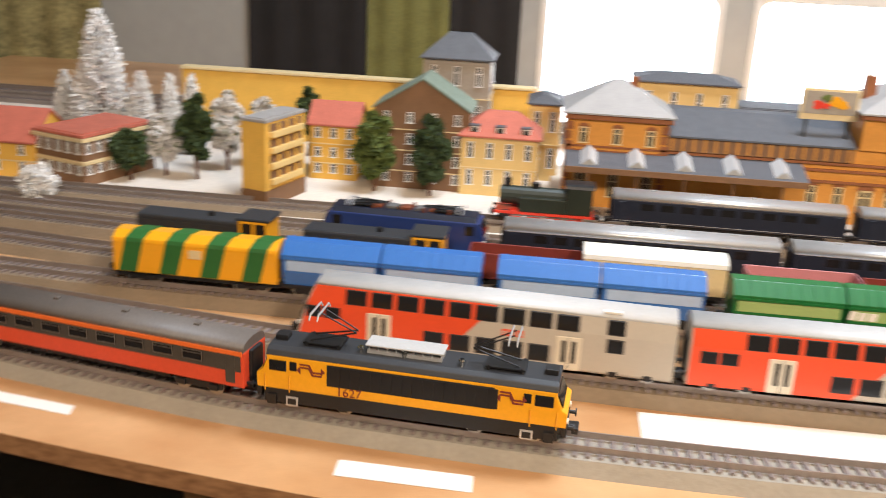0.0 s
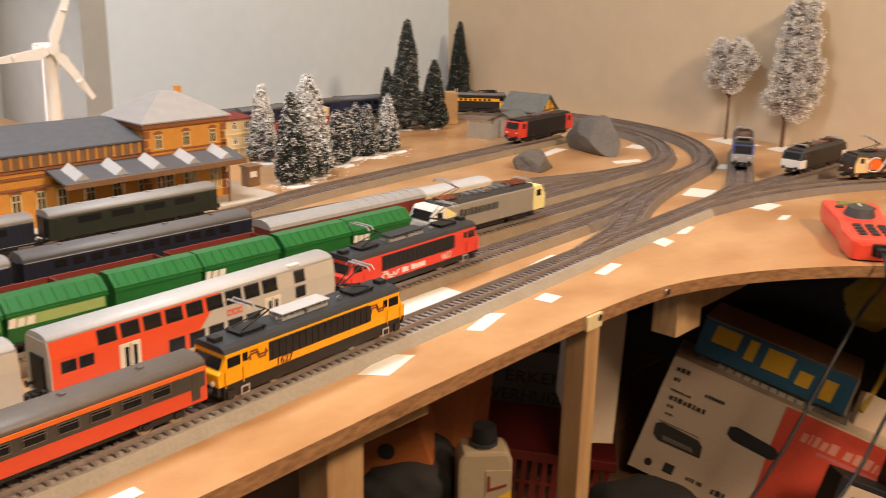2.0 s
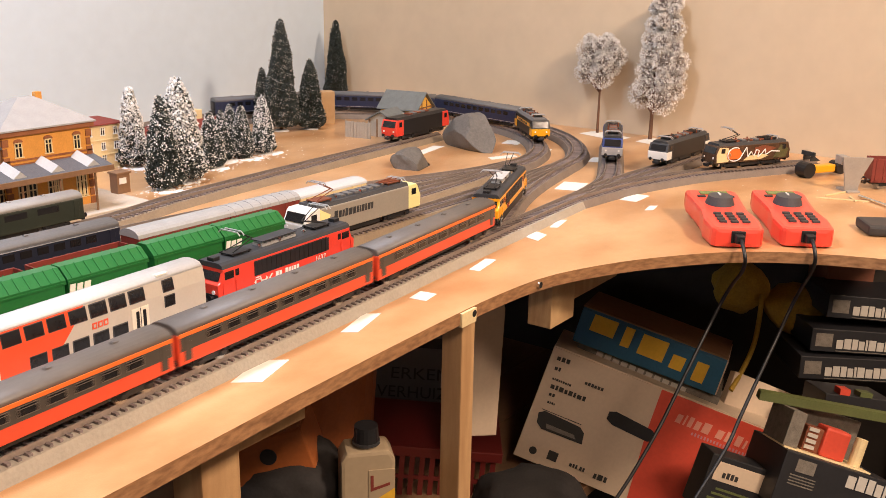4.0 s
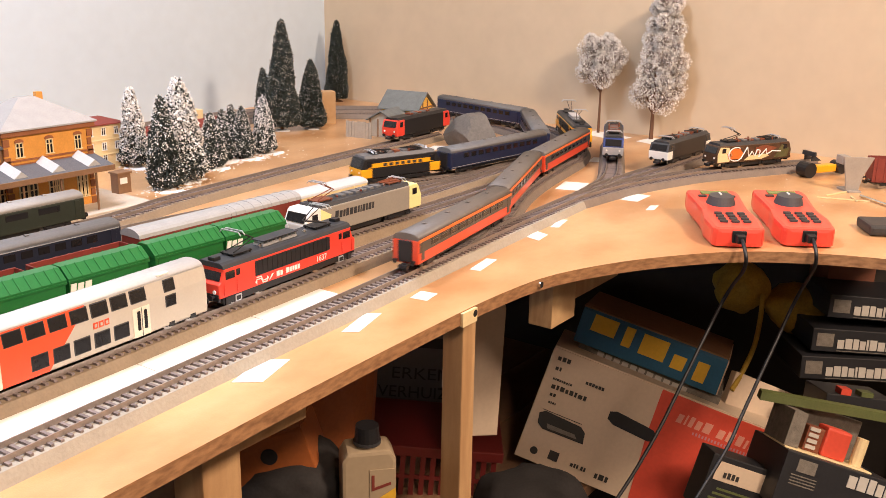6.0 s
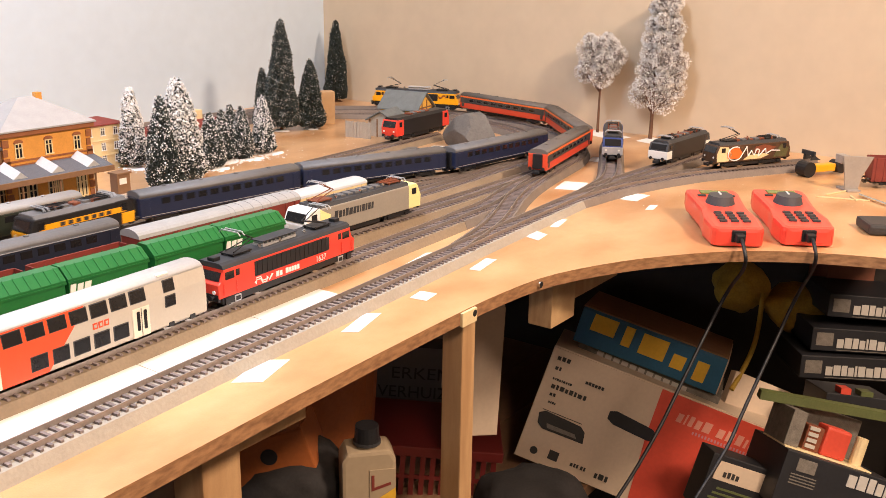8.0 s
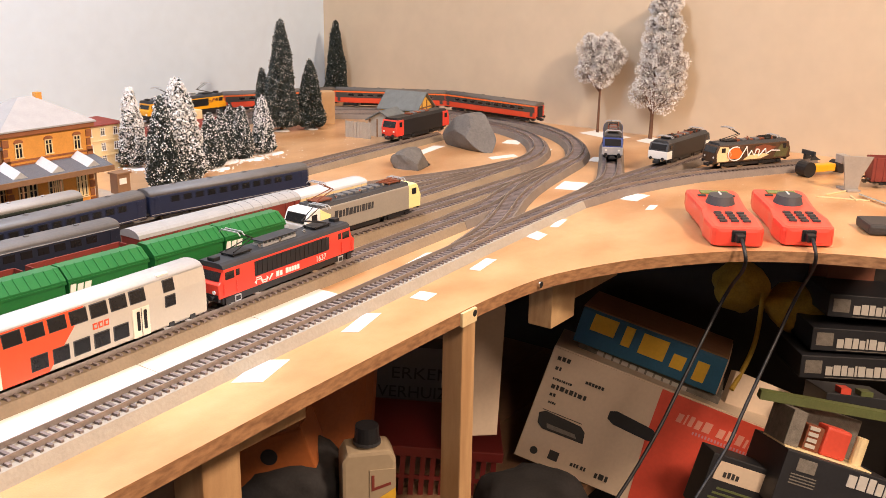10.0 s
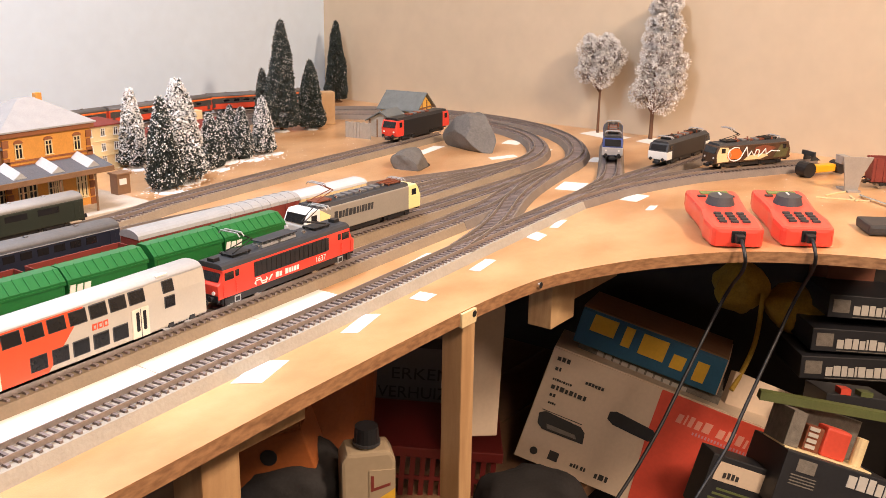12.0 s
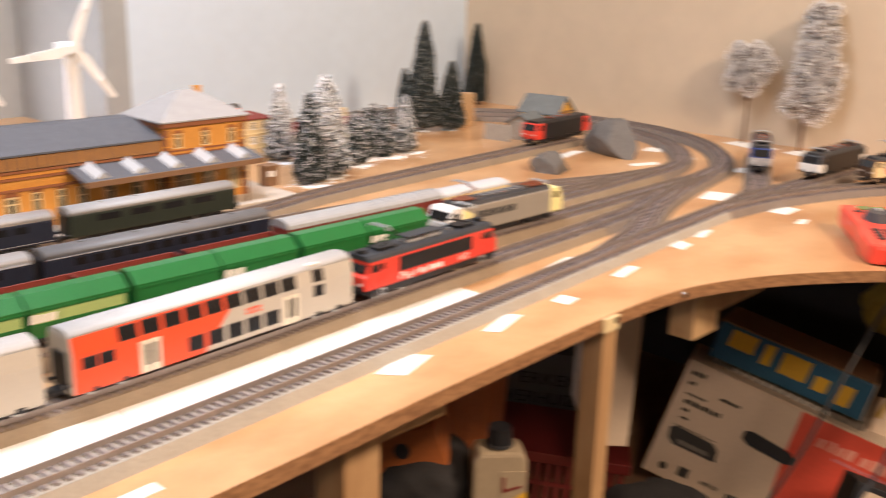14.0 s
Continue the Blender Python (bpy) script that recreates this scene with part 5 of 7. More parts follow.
part("porch", box(-0.028, 0.024, -0.098, -0.034, 0, 0.032), "half_timber", sh)
part("porch_gable", prism([(-0.028, 0.032), (0.024, 0.032), (-0.002, 0.046)], -0.098, -0.034, "y"), "half_timber", sh)
part("porch_roof", gable_roof(-0.028, 0.024, -0.098, -0.034, 0.032, 0.047, "y", 0.005), "shed_roof", sh)
for k in range(4):
    part("porch_beam", box(-0.026 + 0.0155 * k, -0.0235 + 0.0155 * k, -0.0992, -0.0978, 0.0, 0.033), "brownwall", sh)
for k in range(9):
    part("fence_board", box(-0.060 + k * 0.006, -0.0545 + k * 0.006, -0.128, -0.126, 0, 0.030 - 0.001 * (k % 2)), "half_timber", sh)


def stone(label, x, y, sx, sy, sz, seed, cuts=9):
    rnd = random.Random(seed)
    bm = bmesh.new()
    bmesh.ops.create_icosphere(bm, subdivisions=4, radius=1)
    planes = [(Vector((rnd.uniform(-1, 1), rnd.uniform(-1, 1), rnd.uniform(-0.4, 1))).normalized(), rnd.uniform(0.42, 0.78)) for _ in range(cuts)]
    for v in bm.verts:
        for n, d in planes:
            e = v.co.dot(n) - d
            if e > 0:
                v.co -= n * e * 0.95
        v.co *= 1 + 0.05 * noise.noise(v.co * 3 + Vector((seed, 0, 0)))
        v.co = Vector((v.co.x * sx, v.co.y * sy, max(0, v.co.z + 0.45) * sz))
    ob = part("stone", bm, "rock")
    ob.matrix_world = pose(x, y, 0, 0, 0, rnd.uniform(0, 90))
    return tagged(ob, label, "stone", "loose stones")


stone("small flat grey stone lying beside the inner curve", 1.238, 0.300, 0.060, 0.036, 0.028, 4, 14)
stone("large angular grey stone inside the curve", 1.425, 0.312, 0.066, 0.048, 0.058, 11, 12)


# trees: tapered trunk, limbs, and a crown of many small leaves
def flakes(name, c, e, f, material, parent, label=""):
    """Many small four-cornered leaves: centres, half lengths and half widths."""
    n = len(c)
    v = np.stack([c + e, c + f, c - e, c - f], 1).reshape(-1, 3)
    me = bpy.data.meshes.new(name)
    me.from_pydata(v.tolist(), [], np.arange(4 * n).reshape(-1, 4).tolist())
    me.materials.append(M[material])
    ob = new(name, me)
    ob.parent = parent
    return tagged(ob, label) if label else ob


def unit(v):
    return v / np.maximum(np.linalg.norm(v, axis=1), 1e-9)[:, None]


def conifer(label, x, y, h, r, dark, top, n=1500, snow=0.35, seed=1, size=0.0026, lean=0.0, group="model fir trees", crest=0.0):
    """A bottle-brush tree: thin needles on a cone, white flecks on the outer tips; crest adds snow towards the top."""
    rng = np.random.default_rng(seed)
    th = thing("fir_tree", pose(x, y, 0, 0, lean, 0), label, "tree", group)
    part("trunk", rod((0, 0, 0), (0, 0, h * 0.97), r * 0.11, 7, r2=0.0004), "bark", th)
    u = rng.random(n) ** 0.60
    ang = rng.uniform(0, 2 * math.pi, n)
    z = h * (0.05 + 0.93 * (1 - u))
    ph = seed * 1.7
    lump = 1 + 0.10 * np.sin(3 * ang + ph + z * 55) + 0.07 * np.sin(5 * ang - ph + z * 140)
    edge = r * (0.05 + 0.95 * u ** 0.66) * lump * np.where(u > 0.93, 1 - (u - 0.93) * 3.5, 1)
    q = edge * (0.30 + 0.70 * rng.random(n) ** 0.45) * 0.90
    radial = np.stack([np.cos(ang), np.sin(ang), np.zeros(n)], 1)
    c = radial * q[:, None]
    c[:, 2] = z
    out = unit(radial * (0.35 + 0.65 * u)[:, None] + np.array([0, 0, 0.55]) + rng.normal(0, 0.42, (n, 3)))
    side = unit(np.cross(out, rng.normal(0, 1, (n, 3))))
    k = size * rng.uniform(0.7, 1.3, (n, 1))
    flakes("crown", c, out * k * 1.15, side * k * 0.36, dark, th)
    patch = 0.5 + 0.5 * np.sin(4 * ang + ph * 2 + z * 170) * np.sin(2 * ang - z * 260 + ph)
    chance = snow * (0.15 + 2.4 * patch ** 2) + crest * (1 - u) ** 1.3
    w = (q > 0.60 * edge) & (rng.random(n) < chance)
    if w.any():
        t = c[w] + out[w] * k[w] * 0.9
        a = unit(rng.normal(0, 1, t.shape))
        b = unit(np.cross(a, rng.normal(0, 1, t.shape)))
        g = size * rng.uniform(0.20, 0.55, (len(t), 1)) * (1 + 0.45 * min(crest, 2.5) * (1 - u[w]) ** 0.8)[:, None]
        flakes("snow_cover", t, a * g, b * g * 0.8, top, th, "white frosted tips")
    part("foot", rod((0, 0, 0), (0, 0, 0.003), r * 0.45, 10, r2=r * 0.3), "snow" if snow > 0.2 else "bark", th)
    return th


def broadleaf(label, x, y, h, rx, z0, mats, n=1700, seed=1, size=0.0032, blobs=9, group="model broadleaf trees", shape="oval", trunk_r=0.0022, tiers=None, limit=9.0):
    """Trunk, limbs and clumps of leaves; tiers gives the clumps' heights and spreads where the crown is layered; limit: a wall's distance in x."""
    rng = np.random.default_rng(seed)
    th = thing("broadleaf_tree", pose(x, y, 0), label, "tree", group)
    cs = []
    if tiers:
        for i, (zz, w, dy) in enumerate(tiers):
            for j in range(5):
                a = j * 1.2566 + i * 1.1
                rr = 0.55 * w
                cs.append((np.array([rr * 0.62 * math.cos(a), dy + rr * math.sin(a), zz + 0.20 * w * math.sin(3 * a + i)]), w * (0.40 + 0.08 * math.sin(2 * a + 3 * i))))
    else:
        for k in range(blobs):
            u = (k + 0.5) / blobs
            a = k * 2.4 + seed
            w = rx * math.sin(math.pi * (0.16 + 0.74 * u))
            cs.append((np.array([0.52 * w * math.cos(a), 0.52 * w * math.sin(a), z0 + (h - z0) * (0.10 + 0.82 * u)]), max(w * 0.60, rx * 0.26)))
    tip = max(c[2] for c, w in cs)
    part("trunk", rod((0, 0, 0), (0, 0, z0 + (tip - z0) * 0.6), trunk_r, 8, r2=trunk_r * 0.35), "bark", th)
    for c, w in cs[:7]:
        part("limb", rod((0, 0, z0 * 0.78), c * 0.92, trunk_r * 0.45, 5, r2=trunk_r * 0.2), "bark", th)
    n = int(n * 2.2)
    pick = rng.integers(0, len(cs), n)
    mid, wide = np.array([c for c, w in cs])[pick], np.array([w for c, w in cs])[pick]
    d = unit(rng.normal(0, 1, (n, 3)))
    fr = rng.random(n) ** 0.42
    p = mid + d * (wide * fr)[:, None]
    p[:, 0] = np.minimum(p[:, 0], limit)
    a = unit(d * 0.7 + rng.normal(0, 0.6, (n, 3)))
    b = unit(np.cross(a, rng.normal(0, 1, (n, 3))))
    g = size * (1.0 if tiers else 1.45) * rng.uniform(0.7, 1.3, (n, 1))
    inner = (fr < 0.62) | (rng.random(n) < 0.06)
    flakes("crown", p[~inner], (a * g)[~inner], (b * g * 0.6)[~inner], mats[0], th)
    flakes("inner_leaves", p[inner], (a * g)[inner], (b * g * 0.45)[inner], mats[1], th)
    return th


for k, (x, y, h, r, s, top) in enumerate(((0.881, 0.463, 0.132, 0.0255, 0.22, 0.3), (0.931, 0.487, 0.151, 0.0375, 0.55, 3.0), (0.952, 0.625, 0.124, 0.0225, 0.60, 1.6),
                                          (1.024, 0.530, 0.086, 0.0225, 0.22, 0.2), (1.070, 0.555, 0.083, 0.0160, 0.16, 0.1), (1.134, 0.606, 0.080, 0.0150, 0.16, 0.1),
                                          (1.105, 0.548, 0.086, 0.0185, 0.20, 0.2), (1.157, 0.553, 0.097, 0.0200, 0.45, 0.5))):
    conifer("small snow-dusted dark fir tree", x, y, h, r * 1.14, "needle", "snow", 12000, s, 20 + k, 0.0030, crest=top)
conifer("tall slender dark blue-green fir tree", 1.339, 0.692, 0.211, 0.0370, "needle", "frost_grey", 20000, 0.30, 31, 0.0034, lean=1.5)
conifer("low dark fir tree close beside the tall one", 1.330, 0.730, 0.118, 0.0230, "needle", "frost_grey", 8000, 0.25, 34, 0.0030)
conifer("medium dark fir tree with pale flecks", 1.393, 0.667, 0.134, 0.0330, "needle_dark", "frost_grey", 11000, 0.30, 32, 0.0030)
conifer("slender dark cypress-like tree near the wall corner", 1.716, 0.889, 0.188, 0.0310, "needle_dark", "frost_grey", 14000, 0.10, 33, 0.0034)
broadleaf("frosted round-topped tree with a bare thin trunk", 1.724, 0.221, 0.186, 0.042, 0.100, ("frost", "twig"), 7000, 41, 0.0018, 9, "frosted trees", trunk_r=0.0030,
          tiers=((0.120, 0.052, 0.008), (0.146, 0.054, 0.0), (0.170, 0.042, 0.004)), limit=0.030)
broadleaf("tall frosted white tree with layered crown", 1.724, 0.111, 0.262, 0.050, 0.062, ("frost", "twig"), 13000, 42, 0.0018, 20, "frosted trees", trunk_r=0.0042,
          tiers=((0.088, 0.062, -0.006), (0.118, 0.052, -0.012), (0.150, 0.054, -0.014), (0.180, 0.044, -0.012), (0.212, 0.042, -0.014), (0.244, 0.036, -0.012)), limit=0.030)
conifer("tall snow-white fir tree", -0.655, 0.55, 0.185, 0.050, "snow", "snow", 5200, 0.9, 51, 0.0042, group="white fir trees")
for k, (x, y, h, r) in enumerate(((-0.600, 0.54, 0.112, 0.028), (-0.570, 0.56, 0.108, 0.018), (-0.545, 0.57, 0.108, 0.018), (-0.72, 0.58, 0.10, 0.022))):
    conifer("snow-white fir tree behind the houses", x, y, h, r, "snow", "snow", 2400, 0.9, 52 + k, 0.0036, group="white fir trees")
broadleaf("round green tree in the town street", -0.566, 0.425, 0.062, 0.022, 0.020, ("leaf_dark", "leaf"), 1500, 61, 0.0026)
broadleaf("white blossoming tree in the town", -0.536, 0.455, 0.079, 0.023, 0.022, ("frost", "leaf"), 1700, 62, 0.0026)
broadleaf("tall green poplar in the town street", -0.496, 0.449, 0.108, 0.020, 0.022, ("leaf_dark", "leaf"), 2200, 63, 0.0028)
broadleaf("white blossoming poplar in the town street", -0.476, 0.500, 0.104, 0.021, 0.020, ("frost", "leaf"), 2000, 64, 0.0026)
broadleaf("light green poplar before the green-roofed house", -0.287, 0.456, 0.100, 0.024, 0.012, ("leaf", "leaf_dark"), 2200, 65, 0.0028)
broadleaf("dark green poplar before the green-roofed house", -0.222, 0.454, 0.102, 0.022, 0.012, ("leaf_dark", "needle_dark"), 2200, 66, 0.0028)
broadleaf("small dark tree beside the yellow wall", -0.400, 0.60, 0.098, 0.016, 0.03, ("leaf_dark", "leaf"), 900, 67, 0.0026)
broadleaf("white blossoming shrub beside the tower block", -0.440, 0.53, 0.094, 0.020, 0.02, ("frost", "leaf_dark"), 1000, 68, 0.0026)
broadleaf("round snow-white bush on the town ground", -0.620, 0.318, 0.043, 0.020, 0.006, ("snow", "snow"), 1200, 69, 0.0026)


def heap(name, label, n, xr, yr, seed, r0, r1, material="snow"):
    rnd = random.Random(seed)
    bm = bmesh.new()
    for i in range(n):
        r = rnd.uniform(r0, r1)
        m = Matrix.Translation((rnd.uniform(*xr), rnd.uniform(*yr), 0)) @ Matrix.Diagonal((r, r * rnd.uniform(0.6, 1), r * 0.28, 1))
        bmesh.ops.create_icosphere(bm, subdivisions=1, radius=1, matrix=m)
    return tagged(part(name, bm, material), label, name, kind="stuff")


FIRS = ((0.881, 0.463), (0.931, 0.487), (0.952, 0.625), (1.024, 0.530), (1.070, 0.555), (1.134, 0.606), (1.105, 0.548), (1.157, 0.553))
rnd = random.Random(5)
bm = bmesh.new()
for x, y in FIRS:
    for k in range(150):
        a, d = rnd.uniform(0, 6.283), abs(rnd.gauss(0, 0.022))
        r = rnd.uniform(0.0005, 0.0026) * (1.6 if d < 0.02 else 0.8)
        m = Matrix.Translation((x + 1.2 * d * math.cos(a), y - 0.008 + d * math.sin(a), 0)) @ Matrix.Diagonal((r, r * rnd.uniform(0.6, 1), r * 0.5, 1))
        bmesh.ops.create_icosphere(bm, subdivisions=1, radius=1, matrix=m)
for k in range(26):
    x, y = FIRS[k % 8]
    r = rnd.uniform(0.005, 0.012)
    m = Matrix.Translation((x + rnd.gauss(0.004, 0.014), y - 0.016 + rnd.gauss(0, 0.008), 0)) @ Matrix.Diagonal((r, r * 0.7, r * 0.22, 1))
    bmesh.ops.create_icosphere(bm, subdivisions=2, radius=1, matrix=m)
tagged(part("snow", bm, "snow"), "patches of white scatter snow under the fir trees", "snow", kind="stuff")
heap("scatter", "crumbs of white scatter on the table", 260, (0.9, 1.6), (0.44, 0.75), 6, 0.0004, 0.0013)
heap("crumbs", "small crumbs on the bare table", 90, (1.2, 1.7), (-0.36, -0.06), 7, 0.0004, 0.0012)


def turbine(m):
    th = thing("wind_turbine", m, "white three-bladed model wind turbine", "turbine", "wind turbines")
    part("tower", rod((0, 0, 0), (0, 0, 0.186), 0.0125, 16, r2=0.0088), "white", th)
    part("nacelle", box(-0.018, 0.012, -0.009, 0.009, 0.184, 0.200, 0.004), "white", th)
    hub = part("hub", rod((-0.002, -0.009, 0.192), (-0.002, -0.017, 0.192), 0.006, 14), "white", th)
    for k, a in enumerate((68, 188, 308)):
        q = radians(a)
        d, s = Vector((math.cos(q), 0, math.sin(q))), Vector((-math.sin(q), 0, math.cos(q)))
        c = Vector((-0.002, -0.014, 0.192))
        bm = bmesh.new()
        ring = [c + d * u * 0.082 + s * w for u, w in ((0.05, 0.004), (0.22, 0.0090), (1.0, 0.0035), (1.0, -0.0025), (0.2, -0.005), (0.05, -0.004))]
        lo, hi = [bm.verts.new(p + Vector((0, -0.0016, 0))) for p in ring], [bm.verts.new(p + Vector((0, 0.0016, 0))) for p in ring]
        bm.faces.new(lo)
        bm.faces.new(hi[::-1])
        for i in range(6):
            bm.faces.new((lo[i], hi[i], hi[(i + 1) % 6], lo[(i + 1) % 6]))
        bmesh.ops.recalc_face_normals(bm, faces=bm.faces)
        b = part("blade", bm, "white", hub)
        if k < 3:
            mid = c + d * 0.052
            part("band", rod(mid - d * 0.001, mid + d * 0.001, 0.0050, 8), "frost", b)
    return th


tb = turbine(pose(0.462, 0.606, 0))
copy_thing(tb, pose(0.609, 0.606, 0))

cr = thing("wooden_crate", pose(1.465, 0.691, 0, 0, 0, -35), "plain wooden block standing behind the fir trees", "block")
part("block", box(-0.014, 0.014, -0.014, 0.014, 0, 0.064, 0.001), "crate", cr)
bx = thing("wooden_block", pose(1.13, 0.70, 0), "small pale wooden block between the fir trees", "block")
part("block", box(-0.016, 0.016, -0.012, 0.012, 0, 0.062, 0.001), "cream", bx)
rh = house("low red terrace of houses behind the fir trees", 0.96, 1.20, 0.66, 0.70, 0.034, "red_roof", "brown", "gable", 0.012, 8, 1, None, 1)


# steam locomotive at the platform
st = thing("steam_locomotive", parked(T6, -0.085, 0.10), "dark green steam locomotive with red running gear", "locomotive", "locomotives")
part("boiler", rod((-0.048, 0, 0.026), (0.022, 0, 0.026), 0.0095, 16), "coach_green", st)
part("cab", box(0.020, 0.046, -0.0135, 0.0135, 0.012, 0.040, 0.001), "coach_green", st)
part("cab_roof", prism(roof_profile(0.029, 0.0395, 0.044, 8), 0.018, 0.048), "black", st)
part("side_tank", box(-0.028, 0.020, -0.0140, 0.0140, 0.012, 0.027, 0.001), "coach_green", st)
part("running_board", box(-0.052, 0.048, -0.0145, 0.0145, 0.0095, 0.012), "red", st)
part("chimney", rod((-0.040, 0, 0.034), (-0.040, 0, 0.044), 0.0032, 10), "black", st)
part("dome", rod((-0.012, 0, 0.034), (-0.012, 0, 0.040), 0.0045, 10), "black", st)
for a in (-0.032, -0.012, 0.008, 0.030):
    for s in (-1, 1):
        part("driving_wheel", rod((a, s * 0.0075, 0.0075), (a, s * 0.0098, 0.0075), 0.0075, 16), "red", st)
for s in (-1, 1):
    part("coupling_rod", box(-0.034, 0.032, *sorted((s * 0.0098, s * 0.0108)), 0.0065, 0.0080), "steel", st)
    part("cylinder", rod((-0.048, s * 0.0105, 0.0085), (-0.036, s * 0.0105, 0.0085), 0.004, 10), "black", st)
buffers(st, 0.050)

# sidings by the wall
small_loco("electric_locomotive", parked(FAN_A, 1.470, 0.16), "blue and silver electric locomotive seen from its cab front", "navy", 0.150, "dark", panto="down", ends="navy", nose="silver")
small_loco("electric_locomotive", parked(FAN_B, 1.498, 0.16), "black electric locomotive with a white cab front", "black", 0.156, "dark", panto="down", ends="dark", nose="white", H=0.038)
art = small_loco("electric_locomotive", parked(FAN_C, 1.516, 0.16), "brown and cream painted electric locomotive with a white flourish", "art_brown", 0.146, "dark", panto="one", ends="art_brown", H=0.039)
# painted side: patches of cream, orange and olive, and the white flourish over them
for c, pts in (("cream", [(-0.072, 0.012), (-0.050, 0.012), (-0.044, 0.022), (-0.052, 0.034), (-0.068, 0.035), (-0.073, 0.024)]),
               ("coach_orange", [(-0.052, 0.016), (-0.028, 0.015), (-0.022, 0.022), (-0.030, 0.031), (-0.046, 0.032), (-0.055, 0.024)]),
               ("cream", [(-0.020, 0.0125), (0.014, 0.0125), (0.030, 0.017), (0.022, 0.020), (-0.010, 0.019)]),
               ("copper", [(0.000, 0.022), (0.032, 0.021), (0.044, 0.029), (0.020, 0.034), (0.002, 0.031)]),
               ("art_olive", [(0.040, 0.013), (0.066, 0.013), (0.070, 0.026), (0.054, 0.033), (0.046, 0.022)])):
    part("painted_patch", prism(pts, -0.0163, -0.0150, "y"), c, art)
bm = bmesh.new()
p = [(-0.038 + 0.014 * math.cos(a), 0.023 + 0.0105 * math.sin(a)) for a in np.linspace(1.0, 5.6, 14)]
p += [(-0.022, 0.024), (-0.016, 0.033), (-0.012, 0.018), (-0.006, 0.026), (0.000, 0.018), (0.004, 0.028), (0.010, 0.026), (0.008, 0.016), (0.016, 0.022), (0.022, 0.028), (0.024, 0.019), (0.034, 0.024), (0.052, 0.0225)]
for (a, b), (c, d) in zip(p, p[1:]):
    rod((a, -0.0166, b), (c, -0.0166, d), 0.0009, 5, bm)
part("flourish", bm, "white", art, "white flourish")
for pts, nm in ((FAN_B, "buffer_stop"), (FAN_C, "buffer_stop")):
    q = line_of(pts)
    bs = thing(nm, on(q, q[1][-1] - 0.012, 0.02), "dark grey plastic buffer stop at the end of the siding", "buffer stop", "buffer stops")
    part("beam", box(-0.002, 0.002, -0.014, 0.014, 0.008, 0.015, 0.0005), "dark", bs)
    for s in (-1, 1):
        part("strut", prism([(-0.002, 0.0), (0.018, 0.0), (-0.002, 0.012)], s * 0.008 - 0.001, s * 0.008 + 0.001, "y"), "dark", bs)


# ---- room details ----
M.update({
    "frame_pale": mat("pale_frame", (0.62, 0.62, 0.60), 0.5, 0, 0.06, 12),
    "kraft": mat("kraft_card", (0.62, 0.47, 0.33), 0.75, 0, 0.08, 20, 0.1),
    # White card dimmed and warmed for the wood-bounced light under the table.
    "card_white": mat("white_card_bounce_tint", (0.60, 0.475, 0.35), 0.6, 0, 0.06, 20, 0.1),
    "card_red": mat("red_card", (0.62, 0.07, 0.035), 0.5, 0, 0.08, 20, 0.1),
    "card_teal": mat("teal_card", (0.022, 0.11, 0.20), 0.5, 0, 0.12, 25, 0.1),
    "card_black": mat("black_card", (0.015, 0.015, 0.018), 0.5, 0, 0.2, 25),
    "print_yellow": mat("yellow_print", (0.72, 0.42, 0.03), 0.5, 0, 0.08, 25),
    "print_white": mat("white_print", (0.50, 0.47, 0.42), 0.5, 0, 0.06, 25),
    "print_pink": mat("pale_pink_print", (0.70, 0.30, 0.22), 0.5, 0, 0.06, 25),
    "copper_card": mat("brown_card", (0.24, 0.085, 0.045), 0.7, 0, 0.12, 25),
    "print_dark": mat("dark_print", (0.03, 0.028, 0.026), 0.6, 0, 0.1, 25),
    "handset": mat("handset_red", (0.80, 0.075, 0.045), 0.32, 0, 0.04, 40, 0, 0.2),
    "orange_bin": mat("orange_plastic", (0.36, 0.105, 0.024), 0.5, 0, 0.15, 20),
    "bottle": mat("grey_plastic", (0.37, 0.29, 0.19), 0.4, 0, 0.06, 20),
    "yellow_cloth": mat("yellow_cloth", (0.42, 0.27, 0.03), 0.8, 0, 0.25, 30, 0.4),
    "olive_plastic": mat("olive_plastic", (0.10, 0.12, 0.04), 0.5, 0, 0.15, 40),
    "felt": mat("dark_cloth", (0.02, 0.018, 0.018), 0.85, 0, 0.3, 30, 0.3),
    # Moving carton's card, its colour darkened for the shade it stands in.
    "card_shade": mat("shaded_card", (0.13, 0.125, 0.125), 0.75, 0, 0.08, 20, 0.1),
    # Crate's red, lowered further to carry the shade below the table.
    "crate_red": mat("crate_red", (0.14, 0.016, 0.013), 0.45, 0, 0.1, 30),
    "dial": mat("dial_grey", (0.055, 0.058, 0.066), 0.5, 0, 0.1, 60),
    "screen": mat("display", (0.16, 0.22, 0.06), 0.25, 0, 0.1, 60),
    "gunmetal": mat("grey_stand", (0.34, 0.31, 0.28), 0.5, 0.1, 0.1, 40),
    "card_grey": mat("printed_grey", (0.17, 0.15, 0.125), 0.7, 0, 0.4, 120),
})
